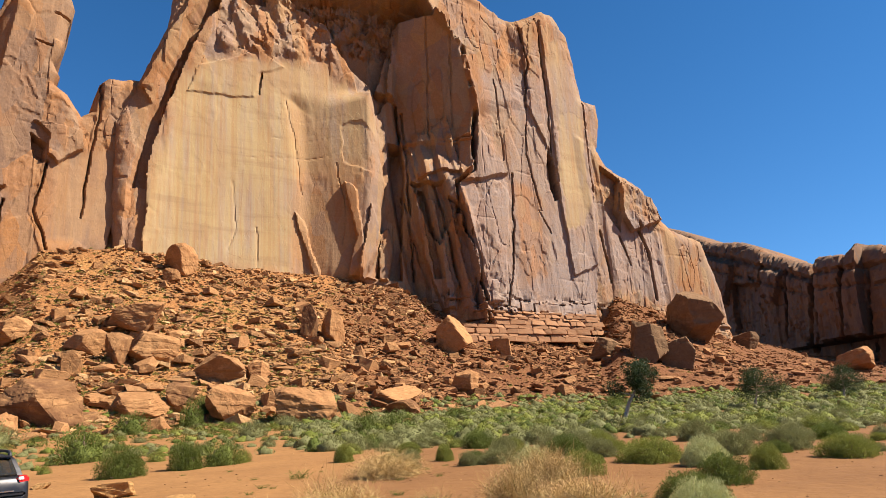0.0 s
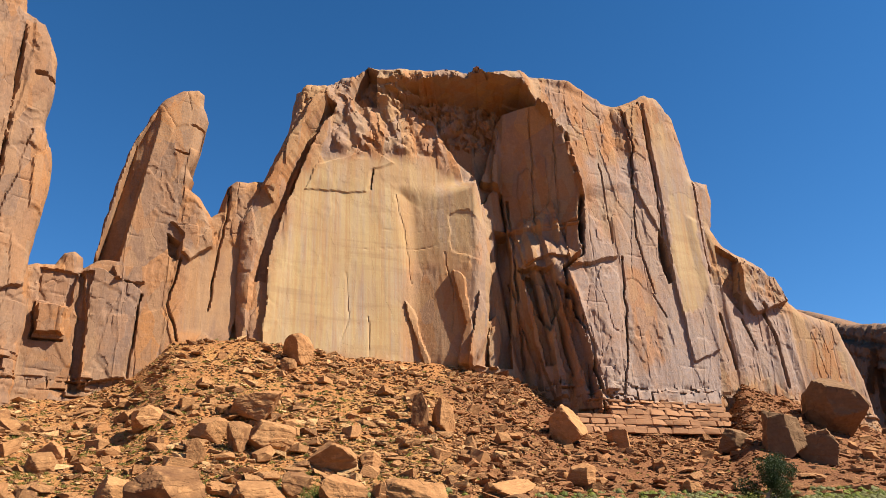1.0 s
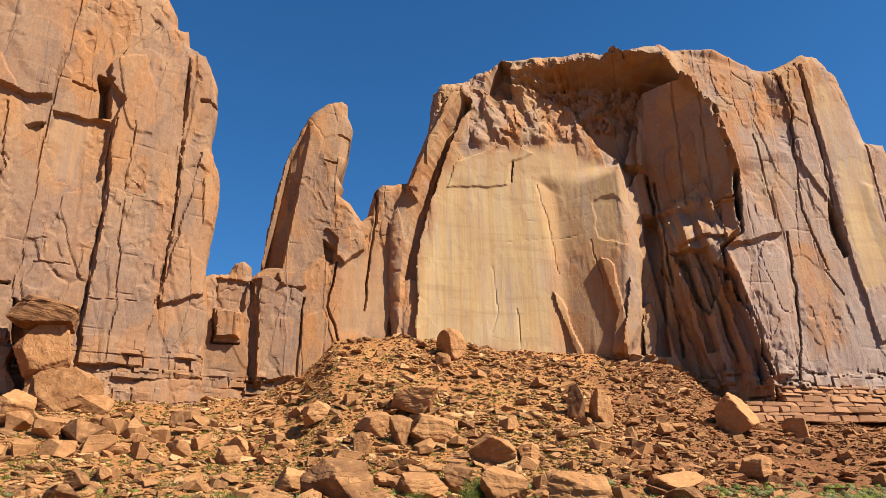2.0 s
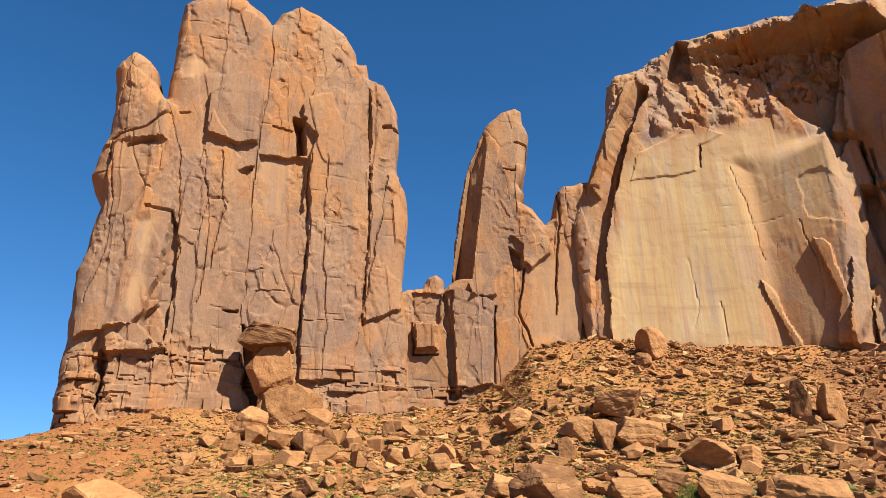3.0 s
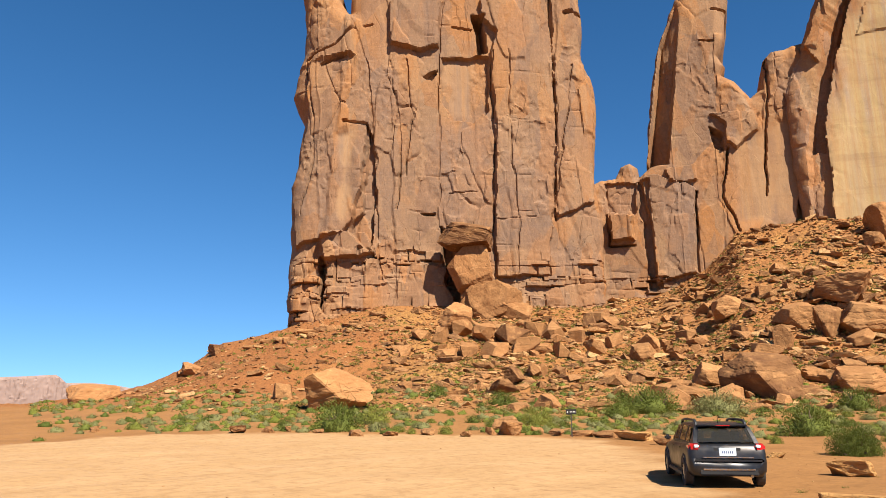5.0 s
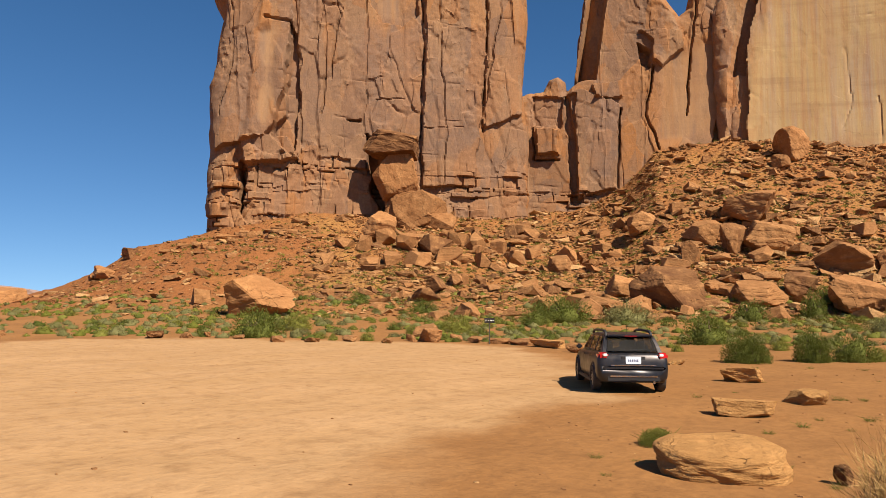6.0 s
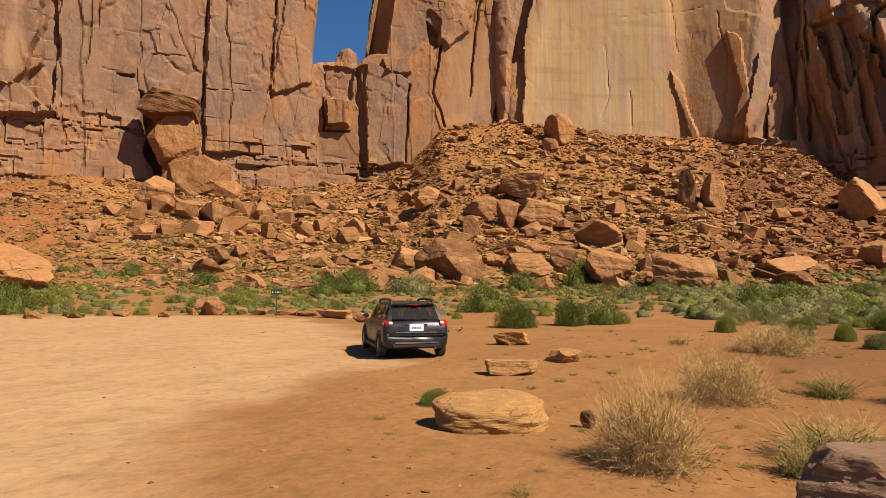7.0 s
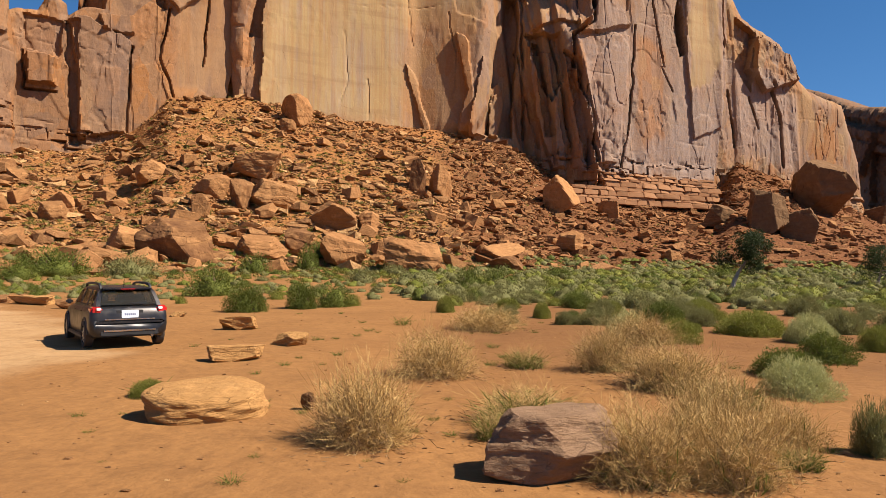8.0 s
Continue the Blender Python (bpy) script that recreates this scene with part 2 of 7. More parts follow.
def ground_material():
    m = Mat("red_sand", 0.95, 0, 0.1)
    sand = m.mix(m.step(m.noise(0.25, 5), 0.35, 0.65), (0.249, 0.120, 0.044), (0.297, 0.146, 0.053))
    sand = m.mix(m.step(m.noise(6, 6, 0.7), 0.4, 0.75, 0, 0.45), sand, (0.141, 0.064, 0.027))
    lot = m.mix(m.step(m.noise(0.4, 6, 0.6), 0.3, 0.7), (0.375, 0.226, 0.106), (0.425, 0.263, 0.133))
    lot = m.mix(m.step(m.noise(9, 5, 0.7), 0.45, 0.75, 0, 0.2), lot, (0.229, 0.128, 0.058))
    track = m.noise(1.0, 3, 0.5, m.scaled(0.9, 0.12, 0.3))
    lot = m.mix(m.step(track, 0.5, 0.62, 0, 0.3), lot, (0.330, 0.190, 0.088))
    c = m.mix(m.attr("lot"), sand, lot)
    scree = m.mix(m.step(m.noise(0.8, 6, 0.65), 0.35, 0.65), (0.272, 0.107, 0.037), (0.325, 0.143, 0.048))
    scree = m.mix(m.step(m.noise(0.07, 4), 0.50, 0.66, 0, 0.6), scree, (0.345, 0.205, 0.064))
    scree = m.mix(m.step(m.noise(1.7, 9, 0.78), 0.47, 0.64, 0, 0.5), scree, (0.150, 0.070, 0.029))
    scree = m.mix(m.step(m.noise(3.1, 9, 0.78), 0.54, 0.66, 0, 0.45), scree, (0.320, 0.165, 0.066))
    scree = m.mix(m.mul(m.attr("dark_soil"), 0.75), scree, (0.119, 0.048, 0.023))
    chip = m.node("ShaderNodeTexVoronoi", Vector=m.co, Scale=1.9, Randomness=1.0)
    chips = m.node("ShaderNodeTexVoronoi", Vector=m.co, Scale=5.0, Randomness=1.0)
    scree = m.mix(m.step(chip.outputs["Color"], 0.35, 0.75, 0.0, 0.4), scree, (0.150, 0.068, 0.028))
    scree = m.mix(m.step(chips.outputs["Color"], 0.45, 0.85, 0.0, 0.45), scree, (0.325, 0.150, 0.050))
    c = m.mix(m.mul(m.attr("dark_soil"), m.step(m.noise(0.5, 6, 0.65), 0.3, 0.7, 0.35, 0.75)), c, (0.128, 0.056, 0.024))
    scree = m.mix(m.mul(m.attr("red_soil"), m.step(m.noise(0.6, 5), 0.3, 0.7, 0.55, 0.85)), scree, (0.232, 0.086, 0.031))
    c = m.mix(m.attr("scree"), c, scree)
    c = m.mix(m.mul(m.attr("dark_soil"), m.mul(m.attr("scree"), m.step(m.noise(0.3, 5), 0.3, 0.7, 0.4, 0.85))), c, (0.140, 0.054, 0.024))
    c = m.mix(m.step(m.noise(2.2, 8, 0.72), 0.48, 0.72, 0, 0.45), c, (0.132, 0.062, 0.026))
    c = m.mix(m.step(m.noise(28, 3, 0.6), 0.62, 0.75, 0, 0.4), c, (0.317, 0.194, 0.097))
    m.colour(c)
    m.bump(m.noise(3.2, 7, 0.6), 0.09, 0.4)
    m.bump(m.noise(1.1, 6, 0.6), 0.12, 0.5)
    m.bump(m.noise(11, 6, 0.65), 0.02, 0.35)
    m.bump(m.mul(m.mul(chip.outputs["Distance"], m.attr("scree")), -1.0), 0.22, 0.8)
    m.bump(m.mul(m.mul(chips.outputs["Distance"], m.attr("scree")), -1.0), 0.09, 0.8)
    return m.m


M_GROUND = ground_material()


# ---------------------------------------------------------------- helpers for meshes
def fast_mesh(name, verts, quads, mat=None, smooth=True):
    """A mesh of quads (or triangles) from arrays."""
    verts, quads = np.asarray(verts, np.float32), np.asarray(quads, np.int32)
    me = bpy.data.meshes.new(name)
    me.vertices.add(len(verts))
    me.vertices.foreach_set("co", verts.ravel())
    k = quads.shape[1]
    me.loops.add(quads.size)
    me.loops.foreach_set("vertex_index", quads.ravel())
    me.polygons.add(len(quads))
    me.polygons.foreach_set("loop_start", np.arange(0, quads.size, k, dtype=np.int32))
    me.polygons.foreach_set("use_smooth", np.full(len(quads), smooth))
    if mat:
        me.materials.append(mat)
    me.update(calc_edges=True)
    return me


def value_attr(me, name, values):
    me.attributes.new(name, "FLOAT", "POINT").data.foreach_set("value", np.asarray(values, np.float32))


def hash01(i, j, seed):
    h = np.sin(i * 127.1 + j * 311.7 + seed * 74.7) * 43758.5453
    return h - np.floor(h)


def vnoise(x, y, seed=0):
    """Smooth value noise, -1 to 1."""
    i, j = np.floor(x), np.floor(y)
    u, v = x - i, y - j
    u, v = u * u * (3 - 2 * u), v * v * (3 - 2 * v)
    a, b = hash01(i, j, seed), hash01(i + 1, j, seed)
    c, d = hash01(i, j + 1, seed), hash01(i + 1, j + 1, seed)
    return 2 * ((a * (1 - u) + b * u) * (1 - v) + (c * (1 - u) + d * u) * v) - 1


def fractal(x, y, seed=0, octaves=4):
    return sum(vnoise(x * 2**k, y * 2**k, seed + k) * 0.5**k for k in range(octaves))


def cells(x, y, seed=0):
    """Irregular cells: a random value for each and the distance to its border."""
    i, j = np.floor(x), np.floor(y)
    best, second, value = np.full(x.shape, 9.0), np.full(x.shape, 9.0), np.zeros(x.shape)
    for di in (-1, 0, 1):
        for dj in (-1, 0, 1):
            a, b = i + di, j + dj
            d = np.hypot(a + hash01(a, b, seed) - x, b + hash01(a, b, seed + 5) - y)
            near = d < best
            second = np.where(near, best, np.minimum(second, d))
            value = np.where(near, hash01(a, b, seed + 9), value)
            best = np.where(near, d, best)
    return value, second - best


def smooth01(v):
    v = np.clip(v, 0, 1)
    return v * v * (3 - 2 * v)


def line_distance(s, z, line):
    best = np.full(s.shape, 1e9)
    for (ax, az), (bx, bz) in zip(line[:-1], line[1:]):
        vx, vz = bx - ax, bz - az
        t = np.clip(((s - ax) * vx + (z - az) * vz) / (vx * vx + vz * vz + 1e-9), 0, 1)
        best = np.minimum(best, np.hypot(s - ax - t * vx, z - az - t * vz))
    return best


def inside(s, z, poly):
    """Distance to the outline of a polygon, positive within it."""
    closed = list(poly) + [poly[0]]
    odd = np.zeros(s.shape, bool)
    for (ax, az), (bx, bz) in zip(closed[:-1], closed[1:]):
        hit = (az > z) != (bz > z)
        odd ^= hit & (s < (bx - ax) * (z - az) / (bz - az + 1e-12) + ax)
    d = line_distance(s, z, closed)
    return np.where(odd, d, -d)


def roughened(poly, size, amount, seed):
    """The polygon with its straight sides broken up."""
    rng = np.random.RandomState(seed)
    out = []
    for (ax, az), (bx, bz) in zip(poly, list(poly[1:]) + [poly[0]]):
        n = max(1, int(math.hypot(bx - ax, bz - az) / size))
        for k in range(n):
            t = k / n
            j = 0 if k == 0 else amount
            out.append((ax + (bx - ax) * t + rng.uniform(-j, j), az + (bz - az) * t + rng.uniform(-j, j)))
    return out


def part(name, bm, material, parent, label=""):
    me = bpy.data.meshes.new(name)
    bm.to_mesh(me)
    bm.free()
    me.materials.append(material)
    ob = new(name, me)
    ob.parent = parent
    return tagged(ob, label)


# -- ground shape
AZ = np.array([-70, -50, -42, -33, -27, -23, -21, -18.2, -16.8, -9, -5, -1, 4, 9, 15, 21, 26.5, 29, 33, 37, 46, 55, 62.7, 67.5, 69.7, 72.6, 77, 84, 100])
REACH = np.array([330, 330, 335, 345, 270, 236, 222, 206, 200, 177, 168, 159, 152, 146, 141, 137, 136, 135, 134, 131, 122, 120.5, 121.5, 121, 120, 118, 115, 115, 115])
TOP = np.array([2, 4, 6, 14, 20, 26, 29.5, 30, 20, 20, 22, 29, 31, 31, 32, 33.5, 32, 25.5, 21, 19.8, 18, 18.3, 15, 11.8, 7.9, 4.7, 2.2, 1.5, 1])
FOOT_AZ = np.array([-60, -35, -20, -8, 6, 20, 35, 50, 65, 76, 90])
FOOT = np.array([160, 125, 112, 98, 78, 72, 66, 64, 66, 80, 100])


def zg(x, y):
    """Height of the ground: level sand, and the scree that climbs to the foot of the cliffs."""
    x, y = np.asarray(x, float), np.asarray(y, float)
    r, az = np.hypot(x, y), np.degrees(np.arctan2(-x, y))
    w, top, foot = np.interp(az, AZ, REACH), np.interp(az, AZ, TOP), np.interp(az, FOOT_AZ, FOOT)
    low = 1.4 * np.clip((r - 36) / (foot - 36), 0, 1) ** 2
    t = np.clip((r - foot) / (w - foot), 0, 1)
    rise = np.maximum(top - 1.4, 0) * (0.25 * t + 0.75 * t ** 1.25)
    rise = rise * np.clip((100 - az) / 10, 0, 1) * np.clip((az + 75) / 10, 0, 1)
    back = np.clip((r - w - 25) / 300, 0, 1)
    return (low + rise) * (1 - back)
# -- end ground shape


def scree_of(x, y):
    """How far a place belongs to the rubble slope, 0 to 1."""
    r, az = np.hypot(x, y), np.degrees(np.arctan2(-x, y))
    w, foot = np.interp(az, AZ, REACH), np.interp(az, FOOT_AZ, FOOT)
    return smooth01((r - foot + 6) / 22) * (r < w + 60) * (az > -70) * (az < 95)


def lie(x, y):
    """Height of the uneven ground."""
    x, y = np.asarray(x, float), np.asarray(y, float)
    r, scree = np.hypot(x, y), scree_of(x, y)
    z = zg(x, y) + scree * (0.7 * fractal(x / 14, y / 14, 3) + 0.3 * fractal(x / 2.5, y / 2.5, 8))
    return z + (1 - scree) * (0.05 * fractal(x / 3, y / 3, 5) * np.clip(r / 10, 0.2, 1) + 0.25 * fractal(x / 22, y / 22, 6) * np.clip((r - 25) / 40, 0, 1))


def on_ground(x, y):
    return float(lie(x, y))


def settled(vs, spots):
    """Small pieces, each put down on the ground at its spot."""
    spots = np.array(spots)
    drop = np.repeat(lie(spots[:, 0], spots[:, 1]), [len(v) for v in vs])
    out = np.concatenate(vs)
    out[:, 2] += drop
    return out


LOT = [(-44.19, 19.40), (-36.32, 25.02), (-26.33, 30.64), (-16.86, 25.69), (-9.79, 15.74), (-9.40, 13.83), (-9.69, 12.44), (-8.45, 9.53), (-6.67, 7.30), (-5.49, 5.15)] + [(-1.5, 3.0), (-9.0, -6.0), (-34.0, -12.0)] + [(-44.74, 11.24), (-44.77, 12.88)]


def build_ground():
    az = np.concatenate([np.arange(-180, -48, 4.0), np.arange(-48, 92, 0.5), np.arange(92, 180, 4.0)])
    rad = np.concatenate([[0.0001, 0.3], np.arange(0.8, 14, 0.16), np.arange(14, 50, 0.4), np.arange(50, 240, 1.0), np.geomspace(240, 4600, 30)])
    A, R = np.meshgrid(np.radians(az), rad)
    x, y = -np.sin(A) * R, np.cos(A) * R
    z = lie(x, y)
    az_d = np.degrees(A)
    scree = scree_of(x, y)
    lot = smooth01((inside(x, y, LOT) + 1.2 * fractal(x / 2.5, y / 2.5, 11)) / 2.2 + 0.5) * (R < 90)
    n, k = A.shape
    idx = np.arange(n * k).reshape(n, k)
    nxt = np.roll(idx, -1, 1)
    quads = np.stack([idx[:-1], nxt[:-1], nxt[1:], idx[1:]], -1).reshape(-1, 4)
    verts = np.stack([x, y, z], -1).reshape(-1, 3)
    hub = len(verts)
    me = fast_mesh("ground", verts, quads[:, ::-1], M_GROUND)
    value_attr(me, "lot", lot.ravel())
    value_attr(me, "scree", scree.ravel())
    value_attr(me, "red_soil", smooth01((az_d - 50 + 3 * fractal(x / 9, y / 9, 45)) / 8).ravel())
    value_attr(me, "dark_soil", (smooth01((7 - az_d + 3 * fractal(x / 9, y / 9, 44)) / 8) * smooth01((az_d + 60) / 8) * smooth01((R - 7) / 14)).ravel())
    return tagged(new("ground", me), "red sand flat with a pale gravel lot and a rubble slope", "ground", kind="structure")


build_ground()


# ---------------------------------------------------------------- cliffs
def cliff(name, origin, along, out, outline, mat, cell, thick, edge, features, beds=None, seed=0, label="", pale=(), varnish=(), rusty=(), plates=0.35, rough=0.5, columns=0.5, pieces=(), crisp=True, rest=-1):
    """A rock wall: an outline in its own (along, up) metres, carved by features, and closed behind by its thickness."""
    poly = roughened(outline, 1.6, 0.22, seed)
    P = np.array(poly)
    s0, z0 = P.min(0) - cell
    s1, z1 = P.max(0) + cell
    S, Zz = np.meshgrid(np.arange(s0, s1 + cell, cell), np.arange(z0, z1 + cell, cell))
    sd = inside(S, Zz, poly)
    gz, gs = np.gradient(sd, cell)
    norm = np.maximum(np.hypot(gs, gz), 0.3)
    # vertices just outside are drawn onto the outline
    pull = np.where(sd < 0, np.minimum(-sd, 1.5 * cell), 0)
    s, z = S + gs / norm * pull, Zz + gz / norm * pull
    keep_v = sd > 0
    keep = keep_v[:-1, :-1] | keep_v[1:, :-1] | keep_v[:-1, 1:] | keep_v[1:, 1:]
    e = np.clip(sd / edge, 0, 1)
    d = edge * (np.sqrt(np.clip(1 - (1 - e) ** 2, 0, 1)) - 1)
    ws, wz = s + 0.5 * fractal(s / 4, z / 9, seed + 1), z + 1.2 * fractal(s / 6, z / 6, seed + 2)
    quiet = np.ones(s.shape)
    for shape, amount, soft in pale:
        quiet = np.minimum(quiet, 1 - 0.85 * smooth01(inside(s, z, shape) / soft + 0.5))
    columns, plates = columns * quiet, plates * quiet
    # upright columns, spalled plates and roughness
    col, gap = cells(ws / 7.5, wz / 70, seed + 3)
    d = d + columns * (col - 0.5) * 2 * np.clip(gap / 0.05, 0, 1)
    val, gap = cells(ws / 4.6 + 3.3, wz / 13.0, seed + 4)
    fresh = val * quiet + 0.5 * (1 - quiet)
    d = d + plates * (val - 0.4) * 2 * (val > 0.35) * np.clip(gap / 0.06, 0, 1)
    val, gap = cells(ws / 1.8, wz / 3.2, seed + 6)
    fresh = fresh * 0.72 + 0.28 * val * quiet + 0.14 * (1 - quiet)
    broken = smooth01(fractal(s / 11, z / 13, seed + 5) * 1.6 + 0.15)
    d = d + plates * 0.75 * (val - 0.5) * 2 * broken * np.clip(gap / 0.12, 0, 1)
    val, gap = cells(ws / 0.95 + 5.1, wz / 1.25, seed + 9)
    d = d + plates * 0.45 * (val - 0.5) * 2 * smooth01(1.8 * fractal(s / 7, z / 9, seed + 10) - 0.1) * np.clip(gap / 0.2, 0, 1)
    # short level ledges where a bed has broken off
    level = z + 0.5 * fractal(s / 9, z / 30, seed + 24, 2)
    bed = np.floor(level / 3.4)
    lip = smooth01(1.4 * fractal(s / 5, bed * 7.3, seed + 25, 2) - 0.45)
    d = d - quiet * plates * 0.5 * lip * smooth01(1.2 - np.abs(level / 3.4 - bed - 0.5) * 3.4 / (1.1 * cell))
    d = d + rough * (0.8 * fractal(s / 14, z / 22, seed + 7, 2) + 0.08 * broken * fractal(s / 1.6, z / 2.0, seed + 8))
    for kind, shape, *v in features:
        if kind == "slab":        # depth, softness of its edge
            d = d + v[0] * smooth01((inside(s, z, shape) + 0.3 * fractal(s / 2.5, z / 2.5, seed + 12)) / max(v[1] * 0.35, abs(v[0]) * 0.14, 1.15 * cell) + 0.5)
        elif kind == "ramp":      # depth, slope along, slope up, softness
            cs, cz = np.mean(shape, 0)
            d = d + (v[0] + v[1] * (s - cs) + v[2] * (z - cz)) * smooth01(inside(s, z, shape) / v[3] + 0.5)
        elif kind == "apron":     # falls away from a line: its depth, the fall per metre, softness
            d = d + np.maximum(v[1] - v[2] * line_distance(s, z, v[0]), -6) * smooth01(inside(s, z, shape) / v[3] + 0.5)
        elif kind == "crack":     # width, depth
            far = line_distance(s + 0.3 * fractal(s / 3, z / 3, seed + 14, 2), z, shape)
            d = d - 0.8 * v[1] * smooth01(1.25 - far / (0.62 * v[0])) * (0.55 + 0.45 * smooth01(0.8 + 1.6 * fractal(s / 3, z / 5, seed + 26, 2)))
        elif kind == "folds":     # height, spacing, lean: upright folds, steep on one side
            run = (s + v[2] * z + 0.8 * fractal(s / 5, z / 16, seed + 27, 2)) / v[1]
            fold = np.floor(run)
            rise = run - fold
            rise = np.where(rise < 0.3, rise / 0.3, (1 - rise) / 0.7)
            d = d + v[0] * (0.4 + 0.9 * hash01(fold, 3.0, seed + 28)) * rise * smooth01(inside(s, z, shape) / 1.5 + 0.3)
        elif kind == "knobs":     # strength of a broken, knobbly area
            val, gap = cells(ws / 2.1, wz / 2.3, seed + 21)
            d = d + v[0] * smooth01(inside(s, z, shape) / 2 + 0.3) * (val - 0.5 + 0.6 * fractal(s / 2.2, z / 2.2, seed + 15))
    if beds:
        zb, zt, amount = beds
        warp = z + 0.9 * fractal(s / 12, z / 9, seed + 16) + 0.15 * fractal(s / 2, z / 2, seed + 17)
        uneven = warp / 1.25 + 0.33 * np.sin(warp * 1.9 + seed) + 0.25 * np.sin(warp * 0.83)
        layer = np.floor(uneven)
        within = uneven - layer
        shift = hash01(layer, 0, seed + 18) * 7
        block = np.floor((s + shift) / (2.2 + 2.5 * hash01(layer, 1, seed + 19)))
        across = (s + shift) / (2.2 + 2.5 * hash01(layer, 1, seed + 19)) - block
        step = amount * (0.6 * (hash01(layer, 2, seed) - 0.4) + 1.2 * (hash01(layer, block, seed + 20) - 0.5) - 0.6 * (within > 0.84) * (hash01(layer, block, seed + 29) > 0.35) - 0.7 * (across > 0.93) * (hash01(block, layer, seed + 32) > 0.4))
        step = step * (0.15 + 1.1 * smooth01(fractal(s / 8, z / 4, seed + 23) + 0.5))
        fade = smooth01((zt - z + 1.5 * fractal(s / 5, z / 9, seed + 22)) / 1.5) * smooth01((z - zb) / 0.5 + 1)
        d = d + fade * (step + amount * 0.10 * (zt - z))
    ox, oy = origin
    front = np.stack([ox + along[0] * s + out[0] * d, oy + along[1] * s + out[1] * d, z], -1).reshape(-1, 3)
    n, k = s.shape
    idx = np.arange(n * k).reshape(n, k)
    quads = np.stack([idx[:-1, :-1], idx[:-1, 1:], idx[1:, 1:], idx[1:, :-1]], -1)[keep]
    used = np.zeros(n * k, bool)
    used[quads.ravel()] = True
    remap = np.cumsum(used) - 1
    quads = remap[quads]
    verts = front[used]
    # rim: edges that belong to one quad only go back by the thickness
    ed = np.concatenate([quads[:, [i, (i + 1) % 4]] for i in range(4)])
    key = np.sort(ed, 1)
    _, first, count = np.unique(key[:, 0] * len(verts) + key[:, 1], return_index=True, return_counts=True)
    rim = ed[first[count == 1]]
    ring = np.unique(rim)
    where = np.full(len(verts), -1)
    parts_v, parts_q, prev = [verts], [quads], {}
    last = where.copy()
    last[ring] = ring
    total = len(verts)
    for f in (0.25, 0.6, 1.0):
        rv = verts[ring].copy()
        rv[:, 0] -= out[0] * thick * f
        rv[:, 1] -= out[1] * thick * f
        rv += 0.35 * np.stack([vnoise(rv[:, 2] / 2, rv[:, 0] / 2, seed + 30), vnoise(rv[:, 2] / 2, rv[:, 1] / 2, seed + 31), 0 * rv[:, 2]], -1)
        rv[:, 2] = np.where(rv[:, 2] > z0 + 3, rv[:, 2] - 1.5 * f * f, rv[:, 2])
        now = where.copy()
        now[ring] = total + np.arange(len(ring))
        parts_v.append(rv)
        parts_q.append(np.stack([last[rim[:, 1]], last[rim[:, 0]], now[rim[:, 0]], now[rim[:, 1]]], -1))
        last, total = now, total + len(ring)
    V = np.concatenate(parts_v)
    Q = np.concatenate(parts_q)
    su, zu = s.reshape(-1)[used], z.reshape(-1)[used]

    def zone(areas):
        value = np.zeros(len(su))
        for shape, amount, soft in areas:
            warp = 1.6 * fractal(su / 4, zu / 6, seed + 40)
            value = np.maximum(value, amount * smooth01((inside(su, zu, shape) + warp) / soft + 0.5))
        return np.concatenate([value, np.tile(value[ring], 3)])

    fu = fresh.reshape(-1)[used]
    tones = {"pale": zone(pale), "varnish": zone(varnish), "rusty": zone(rusty), "fresh": np.concatenate([fu, np.tile(fu[ring], 3)])}
    # each natural piece of the formation is a mesh of its own
    sv, zv = np.concatenate([su, np.tile(su[ring], 3)]), np.concatenate([zu, np.tile(zu[ring], 3)])
    cs, cz = sv[Q].mean(1), zv[Q].mean(1)
    owner = np.full(len(Q), -1)
    for k, (_, shape, _) in enumerate(pieces):
        owner[(owner < 0) & (inside(cs, cz, shape) > 0)] = k
    owner[owner < 0] = rest
    root = new(name, None) if pieces else None
    for k in range(-1, len(pieces)):
        q = Q[owner == k]
        if not len(q):
            continue
        ids, flat = np.unique(q, return_inverse=True)
        title = pieces[k][0] if k >= 0 else ("wall_face" if pieces else name)
        me = fast_mesh(title, V[ids], flat.reshape(q.shape), mat, smooth=not crisp)
        if not crisp:
            me.set_sharp_from_angle(angle=radians(26))
        for t, value in tones.items():
            value_attr(me, t, value[ids])
        ob = new(title, me)
        if root:
            ob.parent = root
            tagged(ob, pieces[k][2] if k >= 0 else "")
        else:
            root = ob
    return tagged(root, label, "rock formation")


